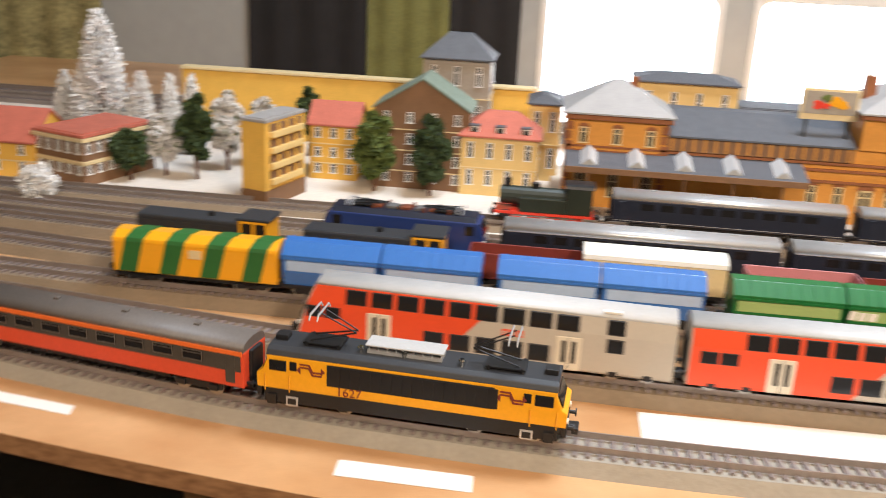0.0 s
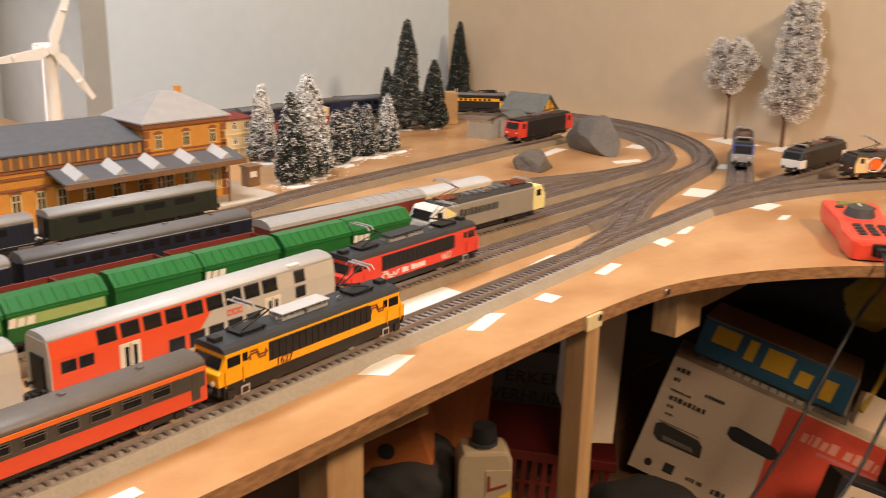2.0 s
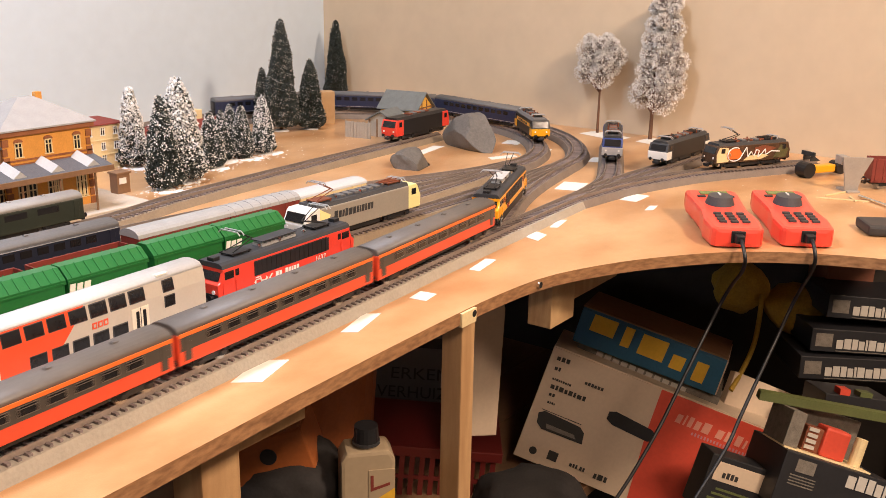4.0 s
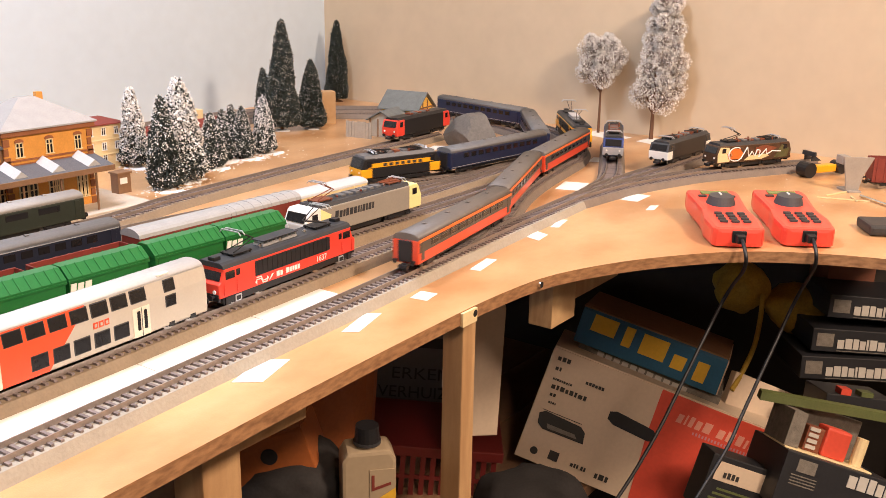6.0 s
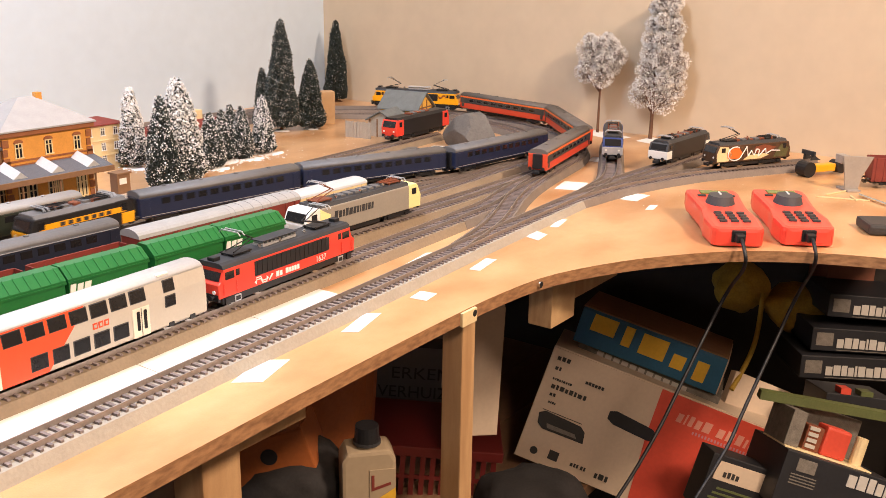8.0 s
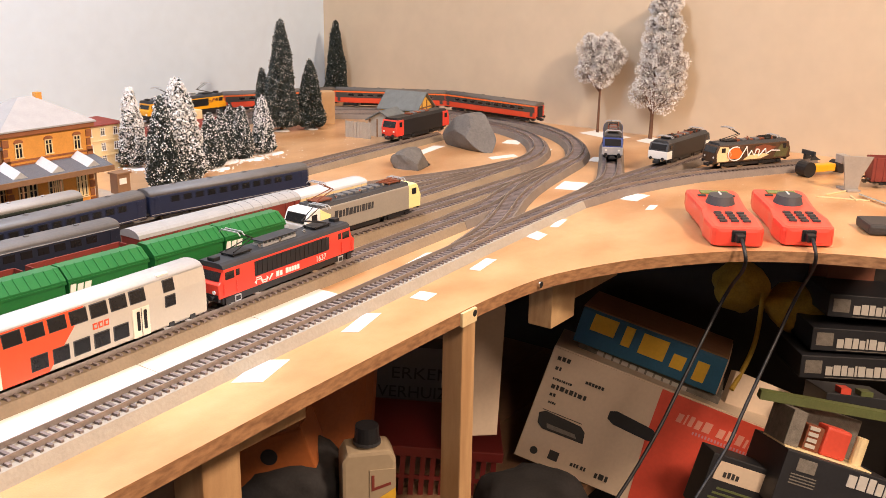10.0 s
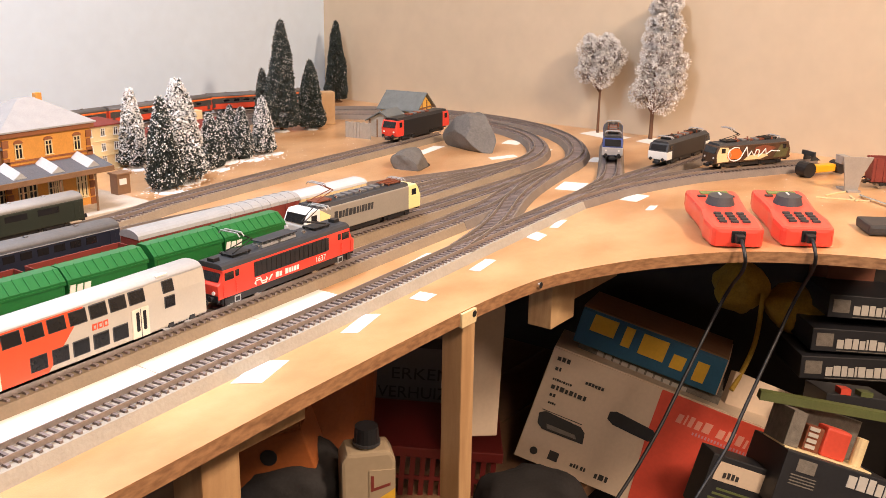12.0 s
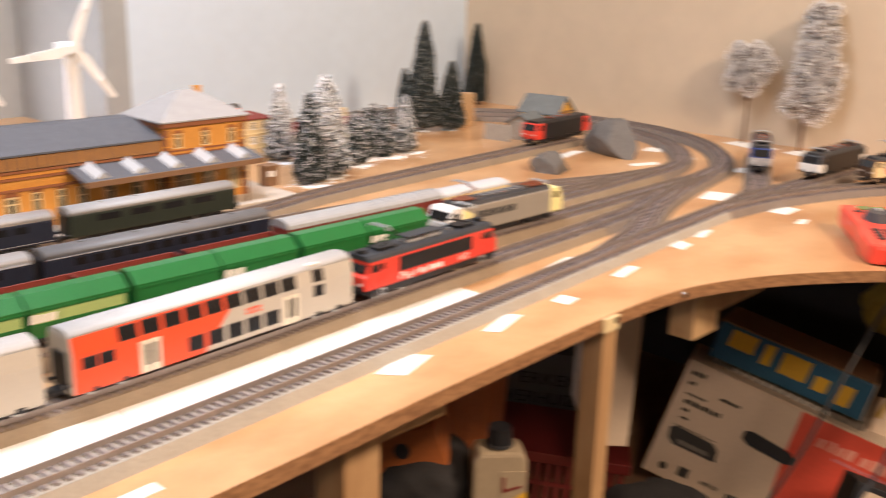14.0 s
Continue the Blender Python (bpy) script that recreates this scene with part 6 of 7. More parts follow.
for k, (a, b) in enumerate(WX):
    w = tagged(new(f"window_{k + 1}"), "bright daylight window with a pale frame", "window", kind="structure")
    part("pane", box(a + 0.012, b - 0.012, 1.330, 1.334, -0.09, 0.190, 0.001), "pane", w)
    bm = box(a, a + 0.014, 1.295, 1.335, -0.10, 0.205, 0.002)
    box(b - 0.014, b, 1.295, 1.335, -0.10, 0.205, 0.002, bm)
    box(a + 0.014, b - 0.014, 1.295, 1.335, 0.188, 0.205, 0.002, bm)
    for cx, d in ((a + 0.014, 1), (b - 0.014, -1)):
        arcp = [(cx + d * 0.022 * (1 - math.sin(q)), 0.188 - 0.022 * (1 - math.cos(q))) for q in np.linspace(0, math.pi / 2, 7)]
        prism([(cx, 0.188)] + arcp, 1.297, 1.333, "y", bm)
    part("window_frame", bm, "frame_pale", w)
    part("window_sill", box(a - 0.01, b + 0.01, 1.26, 1.335, -0.115, -0.10, 0.002), "wall_white", w)


def drape(label, x0, x1, material, y=1.285, waves=5):
    n = waves * 8
    bm = bmesh.new()
    cols = []
    for i in range(n + 1):
        x = x0 + (x1 - x0) * i / n
        o = 0.0035 * math.sin(2 * math.pi * waves * i / n)
        cols.append([bm.verts.new((x, y + o + q, z)) for z, q in ((-0.30, 0), (1.0, 0), (1.0, 0.004), (-0.30, 0.004))])
    for a, b in zip(cols, cols[1:]):
        for j in range(4):
            bm.faces.new((a[j], b[j], b[(j + 1) % 4], a[(j + 1) % 4]))
    bm.faces.new(cols[0])
    bm.faces.new(cols[-1][::-1])
    th = thing("curtain", pose(0, 0, 0), label, "curtain", "curtains")
    part("cloth", bm, material, th)
    part("rod", rod((x0 - 0.005, y, 1.0), (x1 + 0.005, y, 1.0), 0.006, 8), "dark", th)


drape("black curtain hanging on the wall", -0.696, -0.460, "curtain_dark", waves=3)
drape("olive green patterned curtain between black ones", -0.457, -0.298, "curtain_olive", 1.283, 3)
drape("black curtain beside the window", -0.295, -0.160, "curtain_dark", waves=2)
drape("patterned green and brown wall hanging", -1.60, -1.0, "tapestry", 1.28, 8)

# unseen ceiling fixture, added to house the lamp that lights the layout
cl = thing("ceiling_light", pose(0.28, 0.32, 1.45), "assumed long white ceiling light, out of view", "lamp", "ceiling lights")
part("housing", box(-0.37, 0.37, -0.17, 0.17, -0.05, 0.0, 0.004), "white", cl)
# Made-up shades and cords for the two unseen warm lamps.
for eye, aim in (((0.86, -1.45, 1.28), (1.20, -0.05, -0.05)), ((-0.25, -1.42, 1.20), (0.75, -0.1, -0.2))):
    wl = thing("pendant_lamp", look(eye, aim), "assumed pendant lamp out of view, with a wide tilted white shade", "lamp", "pendant lamps")
    part("shade", rod((0, 0, 0.09), (0, 0, 0.012), 0.06, 24, r2=0.24), "white", wl)
    part("cord", rod((0, 0, 0.09), wl.matrix_world.inverted() @ Vector((eye[0], eye[1] - 0.04, 1.45)), 0.004, 8), "black", wl)

# ---- table: front frame, legs, papers ----
for x0, x1, y0 in ((0.750, 0.772, -0.133), (0.447, 0.484, -0.112), (-0.30, -0.262, -0.110), (1.69, 1.73, -0.43)):
    part("leg", box(x0, x1, y0, y0 + (0.024 if x0 == 0.750 else 0.034), FLOOR, -0.0135, 0.0015), "timber", table)
for a, b, y in ((0.484, 0.56, -0.108), (-0.262, 0.30, -0.105)):
    part("cross_rail", box(a, b, y, y + 0.018, -0.052 if a > 0 else -0.050, -0.0135, 0.001), "timber", table, "sawn wooden cross rail")
part("corner_brace", box(0.985, 1.10, -0.128, -0.100, -0.062, -0.0135, 0.001), "timber", table)
part("brace_block", box(0.930, 0.984, -0.130, -0.100, -0.082, -0.0135, 0.001), "crate", table)
for x, y in ((0.748, -0.1462), (0.860, -0.1530)):
    part("screw", rod((x, y + 0.002, -0.006), (x, y - 0.0015, -0.006), 0.0035, 12), "chrome", table)
part("bracket", box(0.728, 0.752, -0.1475, -0.1440, -0.015, -0.001, 0.0005), "cream", table)


def sheet(label, pts, material="paper", z=0.0006):
    ob = part("paper_strip", prism(pts, 0.0002, z, "z"), material)
    return tagged(ob, label, "paper", "paper strips")


# papers: place, length, width, turn, skew
PAPERS_FRONT = ((0.522, -0.098, 0.046, 0.022, 18, -0.009), (0.651, -0.091, 0.05, 0.014, 16, -0.006), (0.743, -0.091, 0.023, 0.018, 10, -0), (0.864, -0.08, 0.045, 0.012, 10, -0.001), (1, -0.067, 0.03, 0.018, 9, 0.008), (1.067, -0.059, 0.041, 0.01, 13, -0.003), (1.268, 0.031, 0.055, 0.036, 14, -0.004), (1.26, -0.073, 0.046, 0.024, 1, -0.002), (1.128, 0.115, 0.103, 0.012, 3, 0.001))
PAPERS_CURVE = ((1.055, 0.059, 0.07, 0.012, 7, 0.001), (0.83, -0.021, 0.081, 0.018, 9, -0.017), (1.475, 0.2, 0.063, 0.022, 18, -0.003), (1.524, 0.29, 0.039, 0.031, 15, 0), (1.475, 0.095, 0.041, 0.022, 14, -0.005), (1.704, 0.195, 0.094, 0.048, 73, -0.004), (1.704, 0.087, 0.067, 0.057, 75, -0.01), (1.36, 0.361, 0.092, 0.019, 11, -0.006), (-0.419, -0.087, 0.084, 0.011, -9, -0.004))
PAPERS_REST = ((-0.16, -0.128, 0.08, 0.017, -2, -0.001), (0.065, -0.129, 0.07, 0.008, 0, 0), (0.273, -0.129, 0.029, 0.011, 3, -0), (-0.325, -0.023, 0.061, 0.015, -8, -0.012), (1.219, -0.116, 0.028, 0.01, 11, -0.006), (1.08, 0.298, 0.051, 0.015, 10, -0.008), (1.121, 0.12, 0.05, 0.012, 5, -0.008), (1.246, 0.122, 0.058, 0.009, 3, -0.007), (1.392, 0.228, 0.054, 0.019, -21, 0.006))
for x, y, length, wide, angle, skew in PAPERS_FRONT + PAPERS_CURVE + PAPERS_REST:
    turn = pose(x, y, 0, 0, 0, angle)
    q = [turn @ Vector((u * length / 2 + v * skew / 2, v * wide / 2, 0)) for u, v in ((-1, 1), (1, 1), (1, -1), (-1, -1))]
    sheet("white paper strip lying on the table", [(p.x, p.y) for p in q])
# long white card between the two front tracks, in lengths
CARD = [(-0.02, -0.046, 0.026), (0.15, -0.045, 0.026), (0.32, -0.038, 0.027), (0.47, -0.028, 0.025), (0.60, -0.020, 0.022), (0.695, -0.014, 0.018)]
for (a, ya, wa), (b, yb, wb) in zip(CARD, CARD[1:]):
    sheet("long white card strip between the two front tracks", ((a + 0.001, ya - wa), (b, yb - wb), (b, yb + wb * 0.9), (a + 0.001, ya + wa * 0.9)), "paper", 0.0009)


# ---- handsets ----
def handset(m):
    th = thing("handset", m, "red hand controller with black dial and keypad", "controller", "red hand controllers")
    half = [(-0.080, 0.025), (-0.075, 0.030), (-0.040, 0.0325), (-0.005, 0.0285), (0.025, 0.030), (0.060, 0.033), (0.076, 0.032), (0.080, 0.028)]
    pts = half + [(x, -y) for x, y in half[::-1]]
    bm = prism(pts, 0.0, 0.0225, "z", bevel=0.005)
    for v in bm.verts:
        u = (v.co.x + 0.080) / 0.16
        v.co.z += 0.010 * u if v.co.z > 0.0115 else 0.012 * max(0, u - 0.35)
    part("shell", bm, "handset", th)
    part("rear_stand", prism([(-0.010, 0.0), (0.022, 0.0), (0.030, 0.016), (-0.014, 0.012)], -0.026, 0.026, "y", bevel=0.002), "handset", th)

    def top(x):
        return 0.0225 + 0.010 * (x + 0.080) / 0.16
    part("dial", rod((0.020, 0, top(0.020) - 0.001), (0.0195, 0, top(0.020) + 0.010), 0.0180, 28, r2=0.0145), "dial", th, "large dark grey speed dial")
    part("pointer", box(0.020, 0.032, -0.001, 0.001, top(0.020) + 0.0095, top(0.020) + 0.0112), "white", th)
    part("display", box(0.056, 0.072, -0.020, 0.016, top(0.056), top(0.072) + 0.0006, 0.0005), "screen", th)
    for i in range(3):
        part("button", box(0.044, 0.050, -0.024 + 0.018 * i, -0.014 + 0.018 * i, top(0.044), top(0.05) + 0.0018, 0.0008), "dark", th)
    for i in range(4):
        for j in range(3):
            x, y = -0.058 + 0.0102 * i, -0.0185 + 0.0135 * j
            part("key", box(x, x + 0.0058, y, y + 0.0088, top(x) - 0.001, top(x) + 0.0026, 0.0010), "dark", th)
    part("socket", box(-0.0815, -0.078, -0.008, 0.008, 0.006, 0.020, 0.001), "black", th)
    part("plug", box(-0.092, -0.0805, -0.005, 0.005, 0.008, 0.017, 0.001), "black", th)
    return th


h1 = handset(pose(1.167, -0.231, 0.001, 0, 0, 33))
copy_thing(h1, pose(1.222, -0.297, 0.001, 0, 0, 31))


def cable(label, pts, r=0.0022, material="black", name="cable"):
    cu = bpy.data.curves.new(name, "CURVE")
    cu.dimensions, cu.bevel_depth, cu.bevel_resolution, cu.resolution_u = "3D", r, 3, 6
    sp = cu.splines.new("NURBS")
    sp.points.add(len(pts) - 1)
    for p, q in zip(sp.points, pts):
        p.co = (*q, 1)
    sp.use_endpoint_u, sp.order_u = True, 3
    tmp = bpy.data.objects.new("tmp", cu)
    me = bpy.data.meshes.new_from_object(tmp)
    bpy.data.objects.remove(tmp)
    me.materials.clear()
    me.materials.append(M[material])
    return tagged(new(name, me), label, "cable", "hanging cables")


cable("black cable hanging from a hand controller over the table edge", [(1.092, -0.280, 0.0135), (1.083, -0.286, 0.012), (1.068, -0.298, -0.010), (1.184, -0.242, -0.077), (1.136, -0.235, -0.125), (1.079, -0.225, -0.191), (1.048, -0.219, -0.229), (0.983, -0.200, -0.301), (0.914, -0.173, -0.367)])
cable("black cable hanging from the second hand controller", [(1.145, -0.344, 0.0135), (1.137, -0.349, 0.012), (1.125, -0.358, -0.010), (1.223, -0.316, -0.079), (1.172, -0.309, -0.133), (1.110, -0.296, -0.212), (1.085, -0.294, -0.240), (1.027, -0.277, -0.295), (0.964, -0.257, -0.360)])


# ---- things on the table by the wall ----
rm = thing("remote_control", pose(1.300, -0.412, 0, 0, 0, -58), "dark grey hand-held device lying on the table", "device")
part("shell", box(-0.05, 0.05, -0.025, 0.025, 0.001, 0.014, 0.004), "dark", rm)
rs = thing("wheelset_toy", pose(1.585, -0.232, 0.0, 0, 0, -30), "yellow and black toy truck chassis lying on its side", "toy")
part("axle_block", box(-0.012, 0.030, -0.007, 0.007, 0.006, 0.018, 0.002), "yellow", rs)
for a, r in ((-0.026, 0.012), (0.040, 0.010)):
    part("wheel", rod((a, -0.010, 0.012), (a, 0.010, 0.012), r, 16), "black", rs)
part("shaft", rod((-0.03, 0, 0.012), (0.042, 0, 0.012), 0.004, 8), "dark", rs)
gs = thing("metal_stand", pose(1.500, -0.302, 0, 0, 0, -46), "grey folded metal stand", "stand")
part("plate", prism([(-0.009, 0.0), (0.010, 0.0), (0.014, 0.020), (0.030, 0.050), (-0.018, 0.052), (-0.012, 0.022)], -0.0015, 0.0015, "y", bevel=0.0004), "gunmetal", gs)
part("fold", box(-0.018, -0.006, 0.0015, 0.020, 0.040, 0.0520, 0.0005), "gunmetal", gs)
part("foot", box(-0.009, 0.010, -0.010, 0.024, 0.0, 0.003, 0.0004), "gunmetal", gs)
open_wagon(pose(1.570, -0.352, 0.002, 0, 0, -58), "reddish brown open goods wagon standing on the bare table", "brown", 0.09, 0.044)
pin = part("metal_pin", rod((1.468, -0.322, 0.003), (1.425, -0.374, 0.003), 0.0022, 10), "chrome")
tagged(pin, "bright metal pin lying on the table", "pin")
for k, (x, y, a) in enumerate(((1.437, -0.307, -72), (1.470, -0.290, -20), (1.450, -0.318, 30))):
    st = part("wood_sliver", box(-0.035 + 0.01 * k, 0.035 - 0.01 * k, -0.0012, 0.0012, 0.0003, 0.002), "cream")
    st.matrix_world = pose(x, y, 0, 0, 0, a)
    tagged(st, "thin pale wood sliver on the table", "wood strip", "wood slivers")


# ---- under the table: boxes, bottle, bags ----
YAW = -54.5


def letters(parent, x0, z0, size, widths, material, y, slant=0.0, gap=0.25, name="print_bar"):
    """Printing as plain bars, one a letter."""
    x = x0
    for k, w in enumerate(widths):
        if not w:
            x += 0.4 * size
            continue
        h = size * (1.0 if k % 3 else 0.85)
        part(name, prism([(x, z0), (x + w * size, z0), (x + w * size + slant, z0 + h), (x + slant, z0 + h)], y - 0.0006, y + 0.0004, "y"), material, parent)
        x += w * size + gap * size


def carton(name, label, m, w, d, h, material, group="stored boxes", flaps=True):
    """A card box, origin in the middle of its front face, with a lid edge."""
    th = thing(name, m, label, "box", group)
    part("body", box(-w / 2, w / 2, 0, d, -h / 2, h / 2, 0.0015), material, th)
    if flaps:
        part("flap", box(-w / 2 + 0.001, w / 2 - 0.001, 0.001, d * 0.5 - 0.001, h / 2, h / 2 + 0.0022), material, th)
    return th


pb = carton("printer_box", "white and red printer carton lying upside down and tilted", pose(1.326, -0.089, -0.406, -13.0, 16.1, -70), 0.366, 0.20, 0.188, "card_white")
part("red_face", prism([(0.007, -0.0935), (0.1825, -0.0935), (0.1825, 0.0935), (-0.005, 0.0935), (-0.003, 0.02)], -0.0012, 0.0008, "y"), "card_red", pb)
part("hand_hole", prism([(-0.056, 0.012), (0.002, 0.008), (0.012, 0.012), (0.012, 0.022), (0.004, 0.028), (-0.056, 0.034), (-0.067, 0.030), (-0.067, 0.018)], -0.0016, 0.0008, "y"), "card_black", pb)
pic = part("printer_picture", prism([(-0.169, -0.014), (-0.160, -0.008), (-0.100, -0.011), (-0.091, -0.018), (-0.088, -0.036), (-0.156, -0.037), (-0.166, -0.030)], -0.0016, 0.0008, "y", bevel=0.0004), "print_dark", pb)
part("picture_slot", prism([(-0.152, -0.026), (-0.105, -0.026), (-0.100, -0.032), (-0.149, -0.033)], -0.0020, -0.0012, "y"), "card_grey", pic)
part("rule", box(-0.166, -0.100, -0.0012, 0.0008, -0.0070, -0.0062), "print_dark", pb)
for k, (z, hh, n) in enumerate(((0.076, 0.007, 9), (0.060, 0.006, 3), (0.044, 0.0035, 9), (0.030, 0.0075, 6), (0.018, 0.005, 6), (0.006, 0.0035, 6))):
    letters(pb, -0.172 + 0.002 * k, z, hh, [0.8, 0.5, 0.9, 0.6][: 1 + k % 4] * max(1, n // 3), "print_dark", -0.0012, 0, 0.3)
letters(pb, -0.118, 0.056, 0.005, [0.8] * 6, "print_dark", -0.0012)
for cx, cz in ((-0.156, -0.075),):
    part("symbol", rod((cx, -0.0012, cz), (cx, 0.0008, cz), 0.0062, 14), "print_dark", pb)
part("symbol", box(-0.132, -0.116, -0.0012, 0.0008, -0.079, -0.064), "print_dark", pb)
letters(pb, -0.095, -0.076, 0.006, [0.7, 0.5, 0.5, 0, 0.6, 0.5], "print_dark", -0.0012)
letters(pb, -0.054, -0.079, 0.009, [0.5, 0.9, 0.5], "print_dark", -0.0012)
letters(pb, 0.030, 0.054, 0.0165, [0.50, 0.16, 0.40, 0.50, 0.70, 0, 0.62, 0.70, 0.55, 0.22, 0.50], "print_pink", -0.0016, 0.002, 0.24)
letters(pb, 0.060, 0.044, 0.005, [0.5] * 22, "pink", -0.0014, 0, 0.5)
sk = carton("storage_box", "dark storage box standing on the floor", pose(1.40, 0.02, -0.635, 0, 0, YAW), 0.50, 0.22, 0.23, "felt", flaps=False)

kb = carton("kit_box", "teal model kit box with yellow print, tilted", pose(1.381, -0.061, -0.272, -8.1, 13.3, -76), 0.236, 0.13, 0.058, "card_teal")
for x0, x1, z0, z1 in ((-0.098, -0.058, -0.002, 0.026), (-0.045, -0.030, -0.008, 0.025), (-0.016, 0.026, -0.010, 0.024), (0.037, 0.058, -0.013, 0.010), (0.075, 0.094, -0.019, 0.013)):
    part("print_bar", prism([(x0, z0), (x1, z0), (x1 + 0.002, z1), (x0 + 0.002, z1)], -0.0012, 0.0004, "y"), "print_yellow", kb)
part("lid", box(-0.118, 0.118, 0.0, 0.13, 0.0312, 0.0335), "brownwall", kb, "faded picture lid")
part("end_face", box(0.1182, 0.1200, 0.001, 0.129, -0.028, 0.028), "kraft", kb)
pk = carton("grey_carton", "grey printed carton under the kit box", pose(1.386, -0.059, -0.316, -8.0, 15.4, -76), 0.236, 0.12, 0.026, "card_grey", flaps=False)
for k in range(11):
    part("white_square", box(-0.085 + 0.0140 * k, -0.0745 + 0.0140 * k, -0.0010, 0.0006, -0.0035, 0.0065), "print_white", pk)

for m in (pose(1.610, -0.380, -0.200, -5, 3, YAW - 3), pose(1.583, -0.368, -0.249, -5, 2, YAW - 3), pose(1.563, -0.361, -0.289, -5, 1, YAW - 3)):
    cb = carton("game_box", "flat black toy set box with white print", m, 0.230, 0.13, 0.037, "card_black", "black toy set boxes", False)
    letters(cb, -0.076, -0.012, 0.0165, [0.62, 0.66, 0.52, 0.52, 0.2, 0.66, 0.64, 0.58, 0.60], "print_white", -0.0008, 0, 0.10)
    part("small_print", box(-0.076, 0.020, -0.0008, 0.0006, -0.0165, -0.0155), "card_grey", cb)
    part("badge", box(-0.108, -0.082, -0.0008, 0.0006, -0.010, 0.011), "card_grey", cb)
bb = carton("brown_box", "small brown carton at the back", pose(1.693, -0.280, -0.195, 0, 2, YAW), 0.080, 0.08, 0.068, "copper_card")
tb = carton("toy_tray", "black toy set box with a printed front", pose(1.241, -0.386, -0.344, -14, 18, YAW), 0.150, 0.11, 0.075, "card_black", "black toy set boxes", False)
letters(tb, 0.014, 0.014, 0.019, [0.62, 0.66, 0.5, 0.5, 0.2], "print_white", -0.0008, 0, 0.12)
part("badge", box(-0.057, -0.031, -0.0008, 0.0006, 0.014, 0.031, 0.0003), "card_grey", tb)
for k in range(4):
    part("small_print", box(-0.062, -0.026, -0.0008, 0.0006, 0.008 - 0.004 * k, 0.0095 - 0.004 * k), "card_grey", tb)
tm = thing("toy_scene", pose(1.266, -0.372, -0.290, -14, 18, YAW), "grey toy building set with a red figure block in a tray", "toy")
part("base", box(-0.060, 0.065, 0.0, 0.07, -0.030, -0.018, 0.001), "cream", tm)
part("back_wall", box(-0.060, 0.065, 0.060, 0.070, -0.018, 0.038, 0.001), "card_grey", tm)
part("side_wall", box(-0.060, -0.040, 0.005, 0.060, -0.018, 0.030, 0.001), "card_grey", tm)
part("red_block", box(-0.006, 0.030, 0.010, 0.040, -0.018, 0.022, 0.004), "card_red", tm)
part("brown_block", box(-0.030, -0.006, 0.014, 0.040, -0.018, 0.016, 0.002), "copper", tm)
for k in range(4):
    part("stud", box(-0.028, -0.014, 0.012, 0.0145, -0.014 + 0.008 * k, -0.009 + 0.008 * k), "print_white", tm)
part("column", rod((0.050, 0.020, -0.018), (0.050, 0.020, 0.020), 0.008, 12), "cream", tm)
mb = carton("magazine_box", "black box with a pale label on the printer carton", pose(1.194, -0.274, -0.357, -12, 18.5, YAW), 0.086, 0.05, 0.080, "card_black", flaps=False)
part("label", box(-0.034, 0.036, -0.0010, 0.0006, 0.006, 0.032, 0.0005), "card_white", mb)
for k in range(5):
    part("print_bar", box(-0.040 + 0.004 * k, 0.030 + 0.003 * k, -0.0008, 0.0006, -0.034 + 0.007 * k, -0.031 + 0.007 * k), "olive_plastic", mb)
letters(mb, -0.022, 0.012, 0.008, [0.5, 0.5, 0.5, 0.5], "print_dark", -0.0014)
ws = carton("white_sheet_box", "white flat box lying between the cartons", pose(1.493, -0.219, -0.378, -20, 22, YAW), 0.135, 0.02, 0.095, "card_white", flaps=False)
gp = thing("plastic_profile", pose(1.304, -0.343, -0.261, 0, 10, YAW), "long olive green plastic profile lying across the boxes", "profile")
part("bar", prism([(-0.004, 0), (0.010, 0), (0.008, 0.012), (-0.002, 0.012)], -0.085, 0.11, "x"), "olive_plastic", gp)
td = carton("dark_tray", "dark tray with small coloured bricks", pose(1.436, -0.368, -0.300, -10, 6, YAW), 0.10, 0.08, 0.03, "card_black", flaps=False)
part("red_brick", box(-0.030, -0.015, -0.001, 0.02, 0.015, 0.024), "card_red", td)
part("olive_brick", box(0.0, 0.018, -0.001, 0.02, 0.015, 0.022), "olive_plastic", td)


def sack(label, m, r, material, seed, sz=0.8):
    rnd = random.Random(seed)
    bm = bmesh.new()
    bmesh.ops.create_icosphere(bm, subdivisions=4, radius=r)
    for v in bm.verts:
        v.co *= 1 + 0.22 * noise.noise(v.co * (3 / r) * 0.5 + Vector((seed, 0, 0))) + 0.08 * noise.noise(v.co * (8 / r) * 0.5)
        v.co.z *= sz
    ob = part("cloth_bag", bm, material)
    for f in ob.data.polygons:
        f.use_smooth = True
    ob.matrix_world = m
    return tagged(ob, label, "bag", "cloth bags")


sack("crumpled yellow cloth bag at the back", pose(1.640, -0.214, -0.240), 0.055, "yellow_cloth", 3, 0.7)
sack("crumpled yellow cloth bag hanging under the table", pose(1.603, -0.125, -0.209), 0.045, "yellow_cloth", 8, 0.9)
sack("dark crumpled bag on the floor", pose(1.109, -0.015, -0.439), 0.085, "felt", 5, 0.6)
sack("dark cloth heap beside the bottle", pose(0.710, 0.051, -0.241), 0.065, "felt", 7, 0.8)
sack("brown crumpled bag under the table", pose(0.707, 0.101, -0.257), 0.05, "kraft", 9, 0.7)
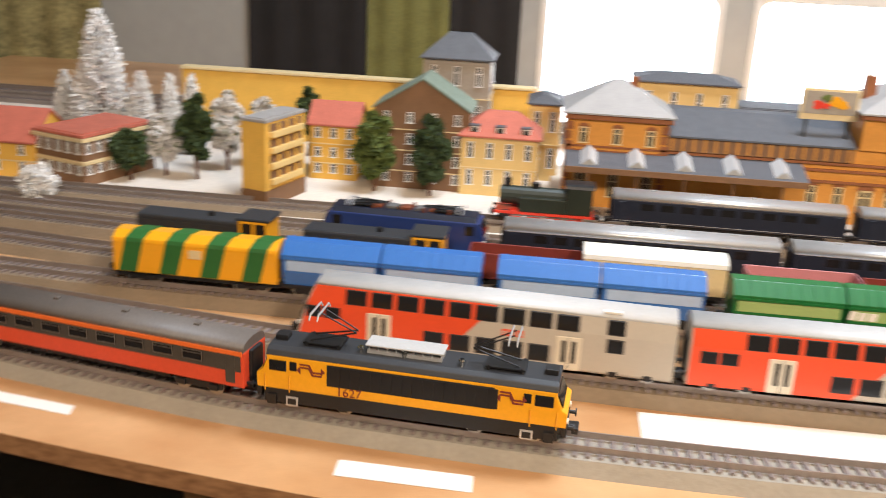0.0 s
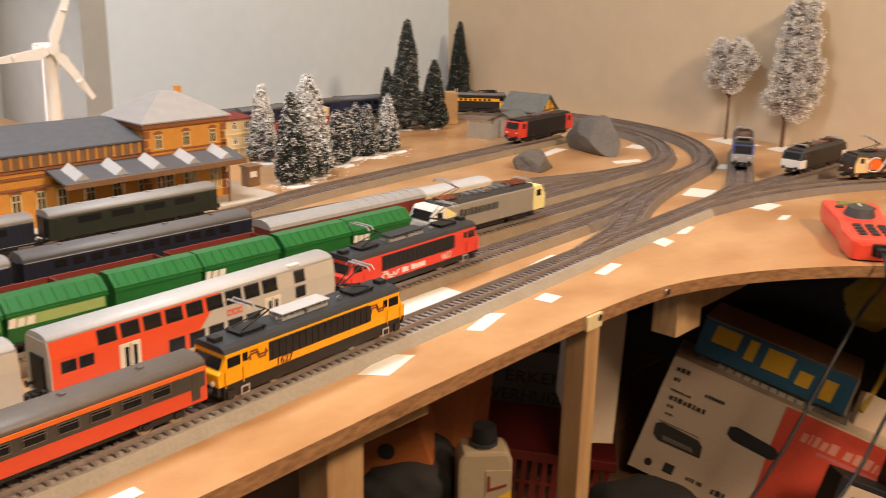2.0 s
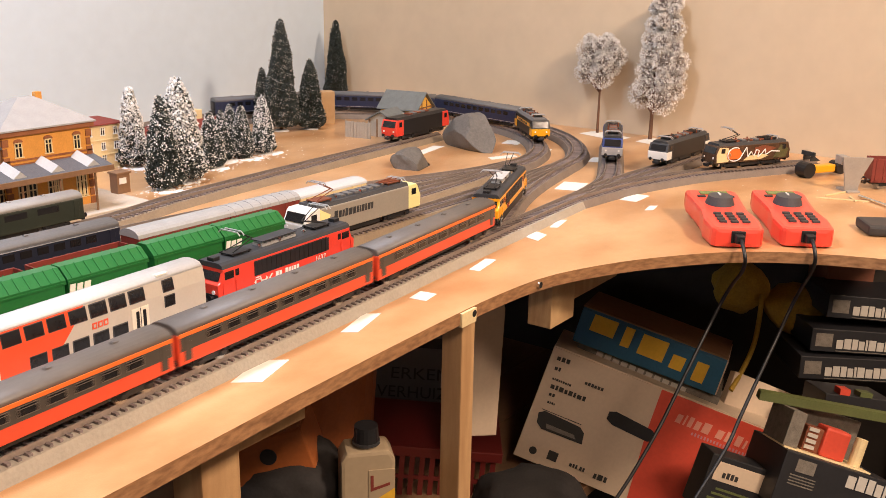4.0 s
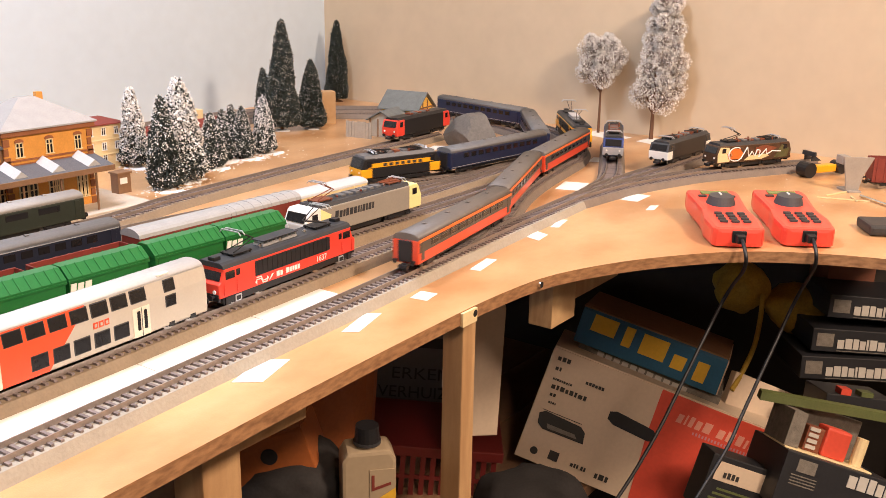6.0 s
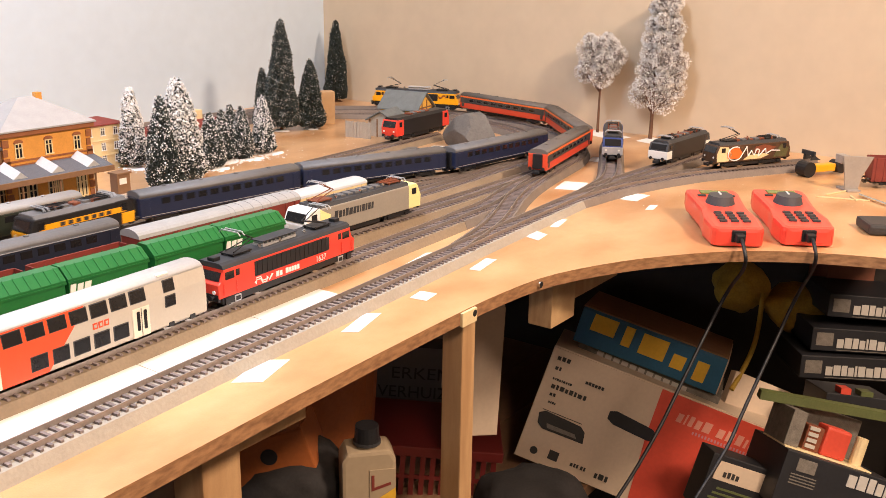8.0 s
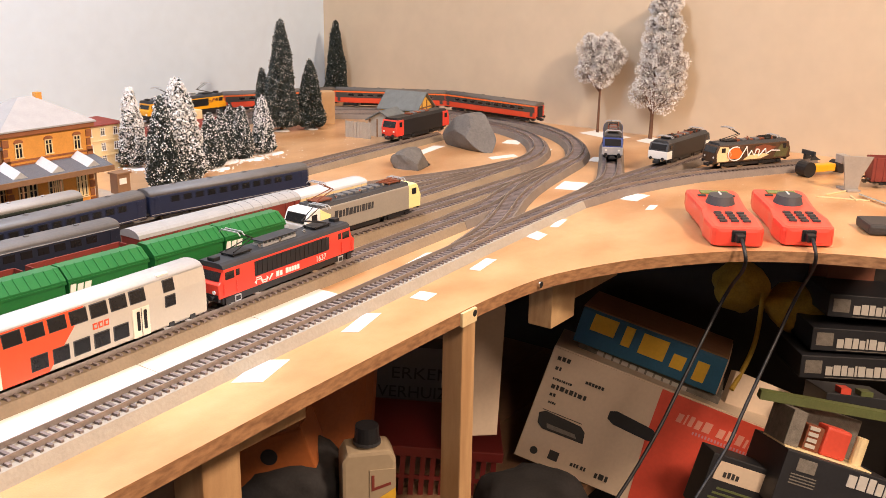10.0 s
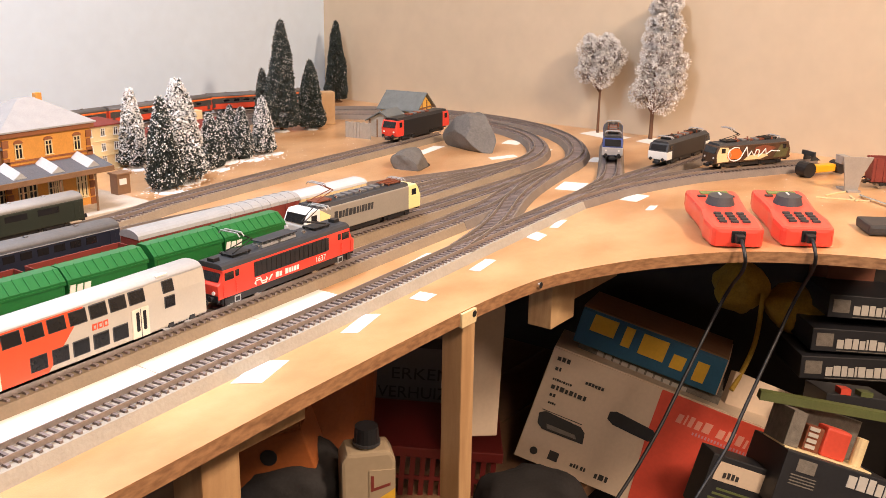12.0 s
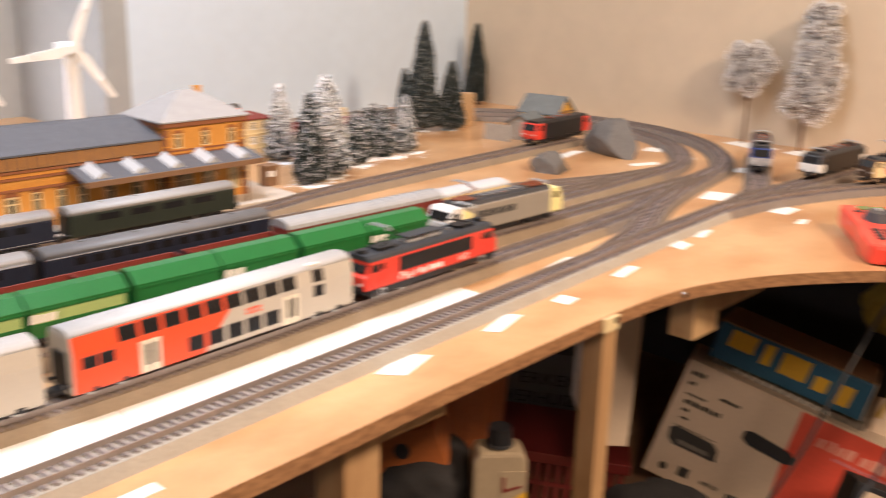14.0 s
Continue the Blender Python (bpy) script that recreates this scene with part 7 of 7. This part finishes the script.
cable("yellow strap hanging from the bag", [(1.583, -0.170, -0.209), (1.549, -0.181, -0.256), (1.507, -0.182, -0.302), (1.462, -0.173, -0.338)], 0.004, "yellow_cloth", "strap")

mv = carton("moving_box", "large moving carton, toned dark for shade, with black lettering", pose(1.205, 0.310, -0.381, 0, 3, YAW), 0.297, 0.22, 0.297, "card_shade")
text("lettering", "ERKEND", 0.0295, pose(0.055, -0.001, 0.032, 90), "print_dark", mv, squash=1.15)
text("lettering", "VERHUIZER", 0.0295, pose(0.046, -0.001, -0.002, 90), "print_dark", mv, squash=1.0)
part("tape", box(-0.045, 0.114, -0.0008, 0.0006, 0.080, 0.098), "print_dark", mv)
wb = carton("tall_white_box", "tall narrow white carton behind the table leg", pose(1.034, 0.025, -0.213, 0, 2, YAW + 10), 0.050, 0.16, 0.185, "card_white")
rc = thing("plastic_crate", pose(1.108, 0.160, -0.450, 0, 4, YAW), "dark red plastic crate, toned darker for shade, with a slatted front", "crate")
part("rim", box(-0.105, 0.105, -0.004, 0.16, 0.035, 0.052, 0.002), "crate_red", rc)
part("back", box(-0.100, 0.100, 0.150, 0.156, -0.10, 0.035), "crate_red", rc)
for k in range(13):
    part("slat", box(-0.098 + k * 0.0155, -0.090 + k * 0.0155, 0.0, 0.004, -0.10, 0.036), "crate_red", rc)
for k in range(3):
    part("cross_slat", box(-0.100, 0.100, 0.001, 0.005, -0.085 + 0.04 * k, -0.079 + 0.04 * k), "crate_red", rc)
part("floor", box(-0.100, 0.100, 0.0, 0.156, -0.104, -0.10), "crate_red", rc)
ob_ = thing("orange_bin", pose(0.842, 0.168, -0.251, 0, 0, YAW), "round orange-brown plastic bin", "bin")
part("bin", rod((0, 0.09, -0.14), (0, 0.09, 0.07), 0.075, 24, r2=0.088), "orange_bin", ob_)
part("handle_plate", rod((-0.02, 0.0, 0.0), (-0.02, 0.012, 0.0), 0.022, 14), "copper", ob_)
ob2 = carton("orange_carton", "orange-brown carton with a round hand hole", pose(0.667, 0.049, -0.190, 0, -18, YAW), 0.085, 0.07, 0.05, "orange_bin")
part("hand_hole", rod((0, -0.0012, 0.004), (0, 0.001, 0.004), 0.009, 14), "card_black", ob2)

bt = thing("plastic_bottle", pose(0.723, -0.035, -0.200, 0, 0, YAW + 12), "beige plastic oil bottle with a black cap and yellow label", "bottle")
prof = [(-0.028, -0.090), (0.028, -0.090), (0.028, 0.022), (0.022, 0.032), (-0.022, 0.032), (-0.028, 0.022)]
part("body", prism(prof, -0.018, 0.018, "y", bevel=0.004), "bottle", bt)
part("neck", rod((0, 0, 0.030), (0, 0, 0.040), 0.012, 16), "bottle", bt)
part("cap", rod((0, 0, 0.036), (0, 0, 0.054), 0.0135, 20, r2=0.012), "black", bt)
part("collar", rod((0, 0, 0.0345), (0, 0, 0.0375), 0.0145, 20), "dark", bt)
lb = part("label", box(0.000, 0.0272, -0.0190, -0.0175, -0.075, 0.012, 0.0004), "bottle", bt)
part("yellow_panel", prism([(0.001, -0.070), (0.027, -0.070), (0.027, -0.010), (0.001, -0.026)], -0.0194, -0.0185, "y"), "print_yellow", lb)
part("black_wedge", prism([(0.002, -0.050), (0.016, -0.028), (0.024, -0.022), (0.002, -0.030)], -0.0198, -0.0190, "y"), "print_dark", lb)
part("red_bar", prism([(0.002, -0.012), (0.022, -0.006), (0.022, -0.003), (0.005, -0.008), (0.005, 0.006), (0.002, 0.006)], -0.0196, -0.0188, "y"), "brown", lb)
# the lower shelf that carries the stored things
shf = thing("lower_shelf", pose(0, 0, 0), "dark wooden shelf board under the table", "shelf")
for k in range(5):
    part("board", box(0.55, 1.74, -0.02 + 0.114 * k, 0.092 + 0.114 * k, -0.50, -0.48, 0.001), "brownwall", shf)

motions()
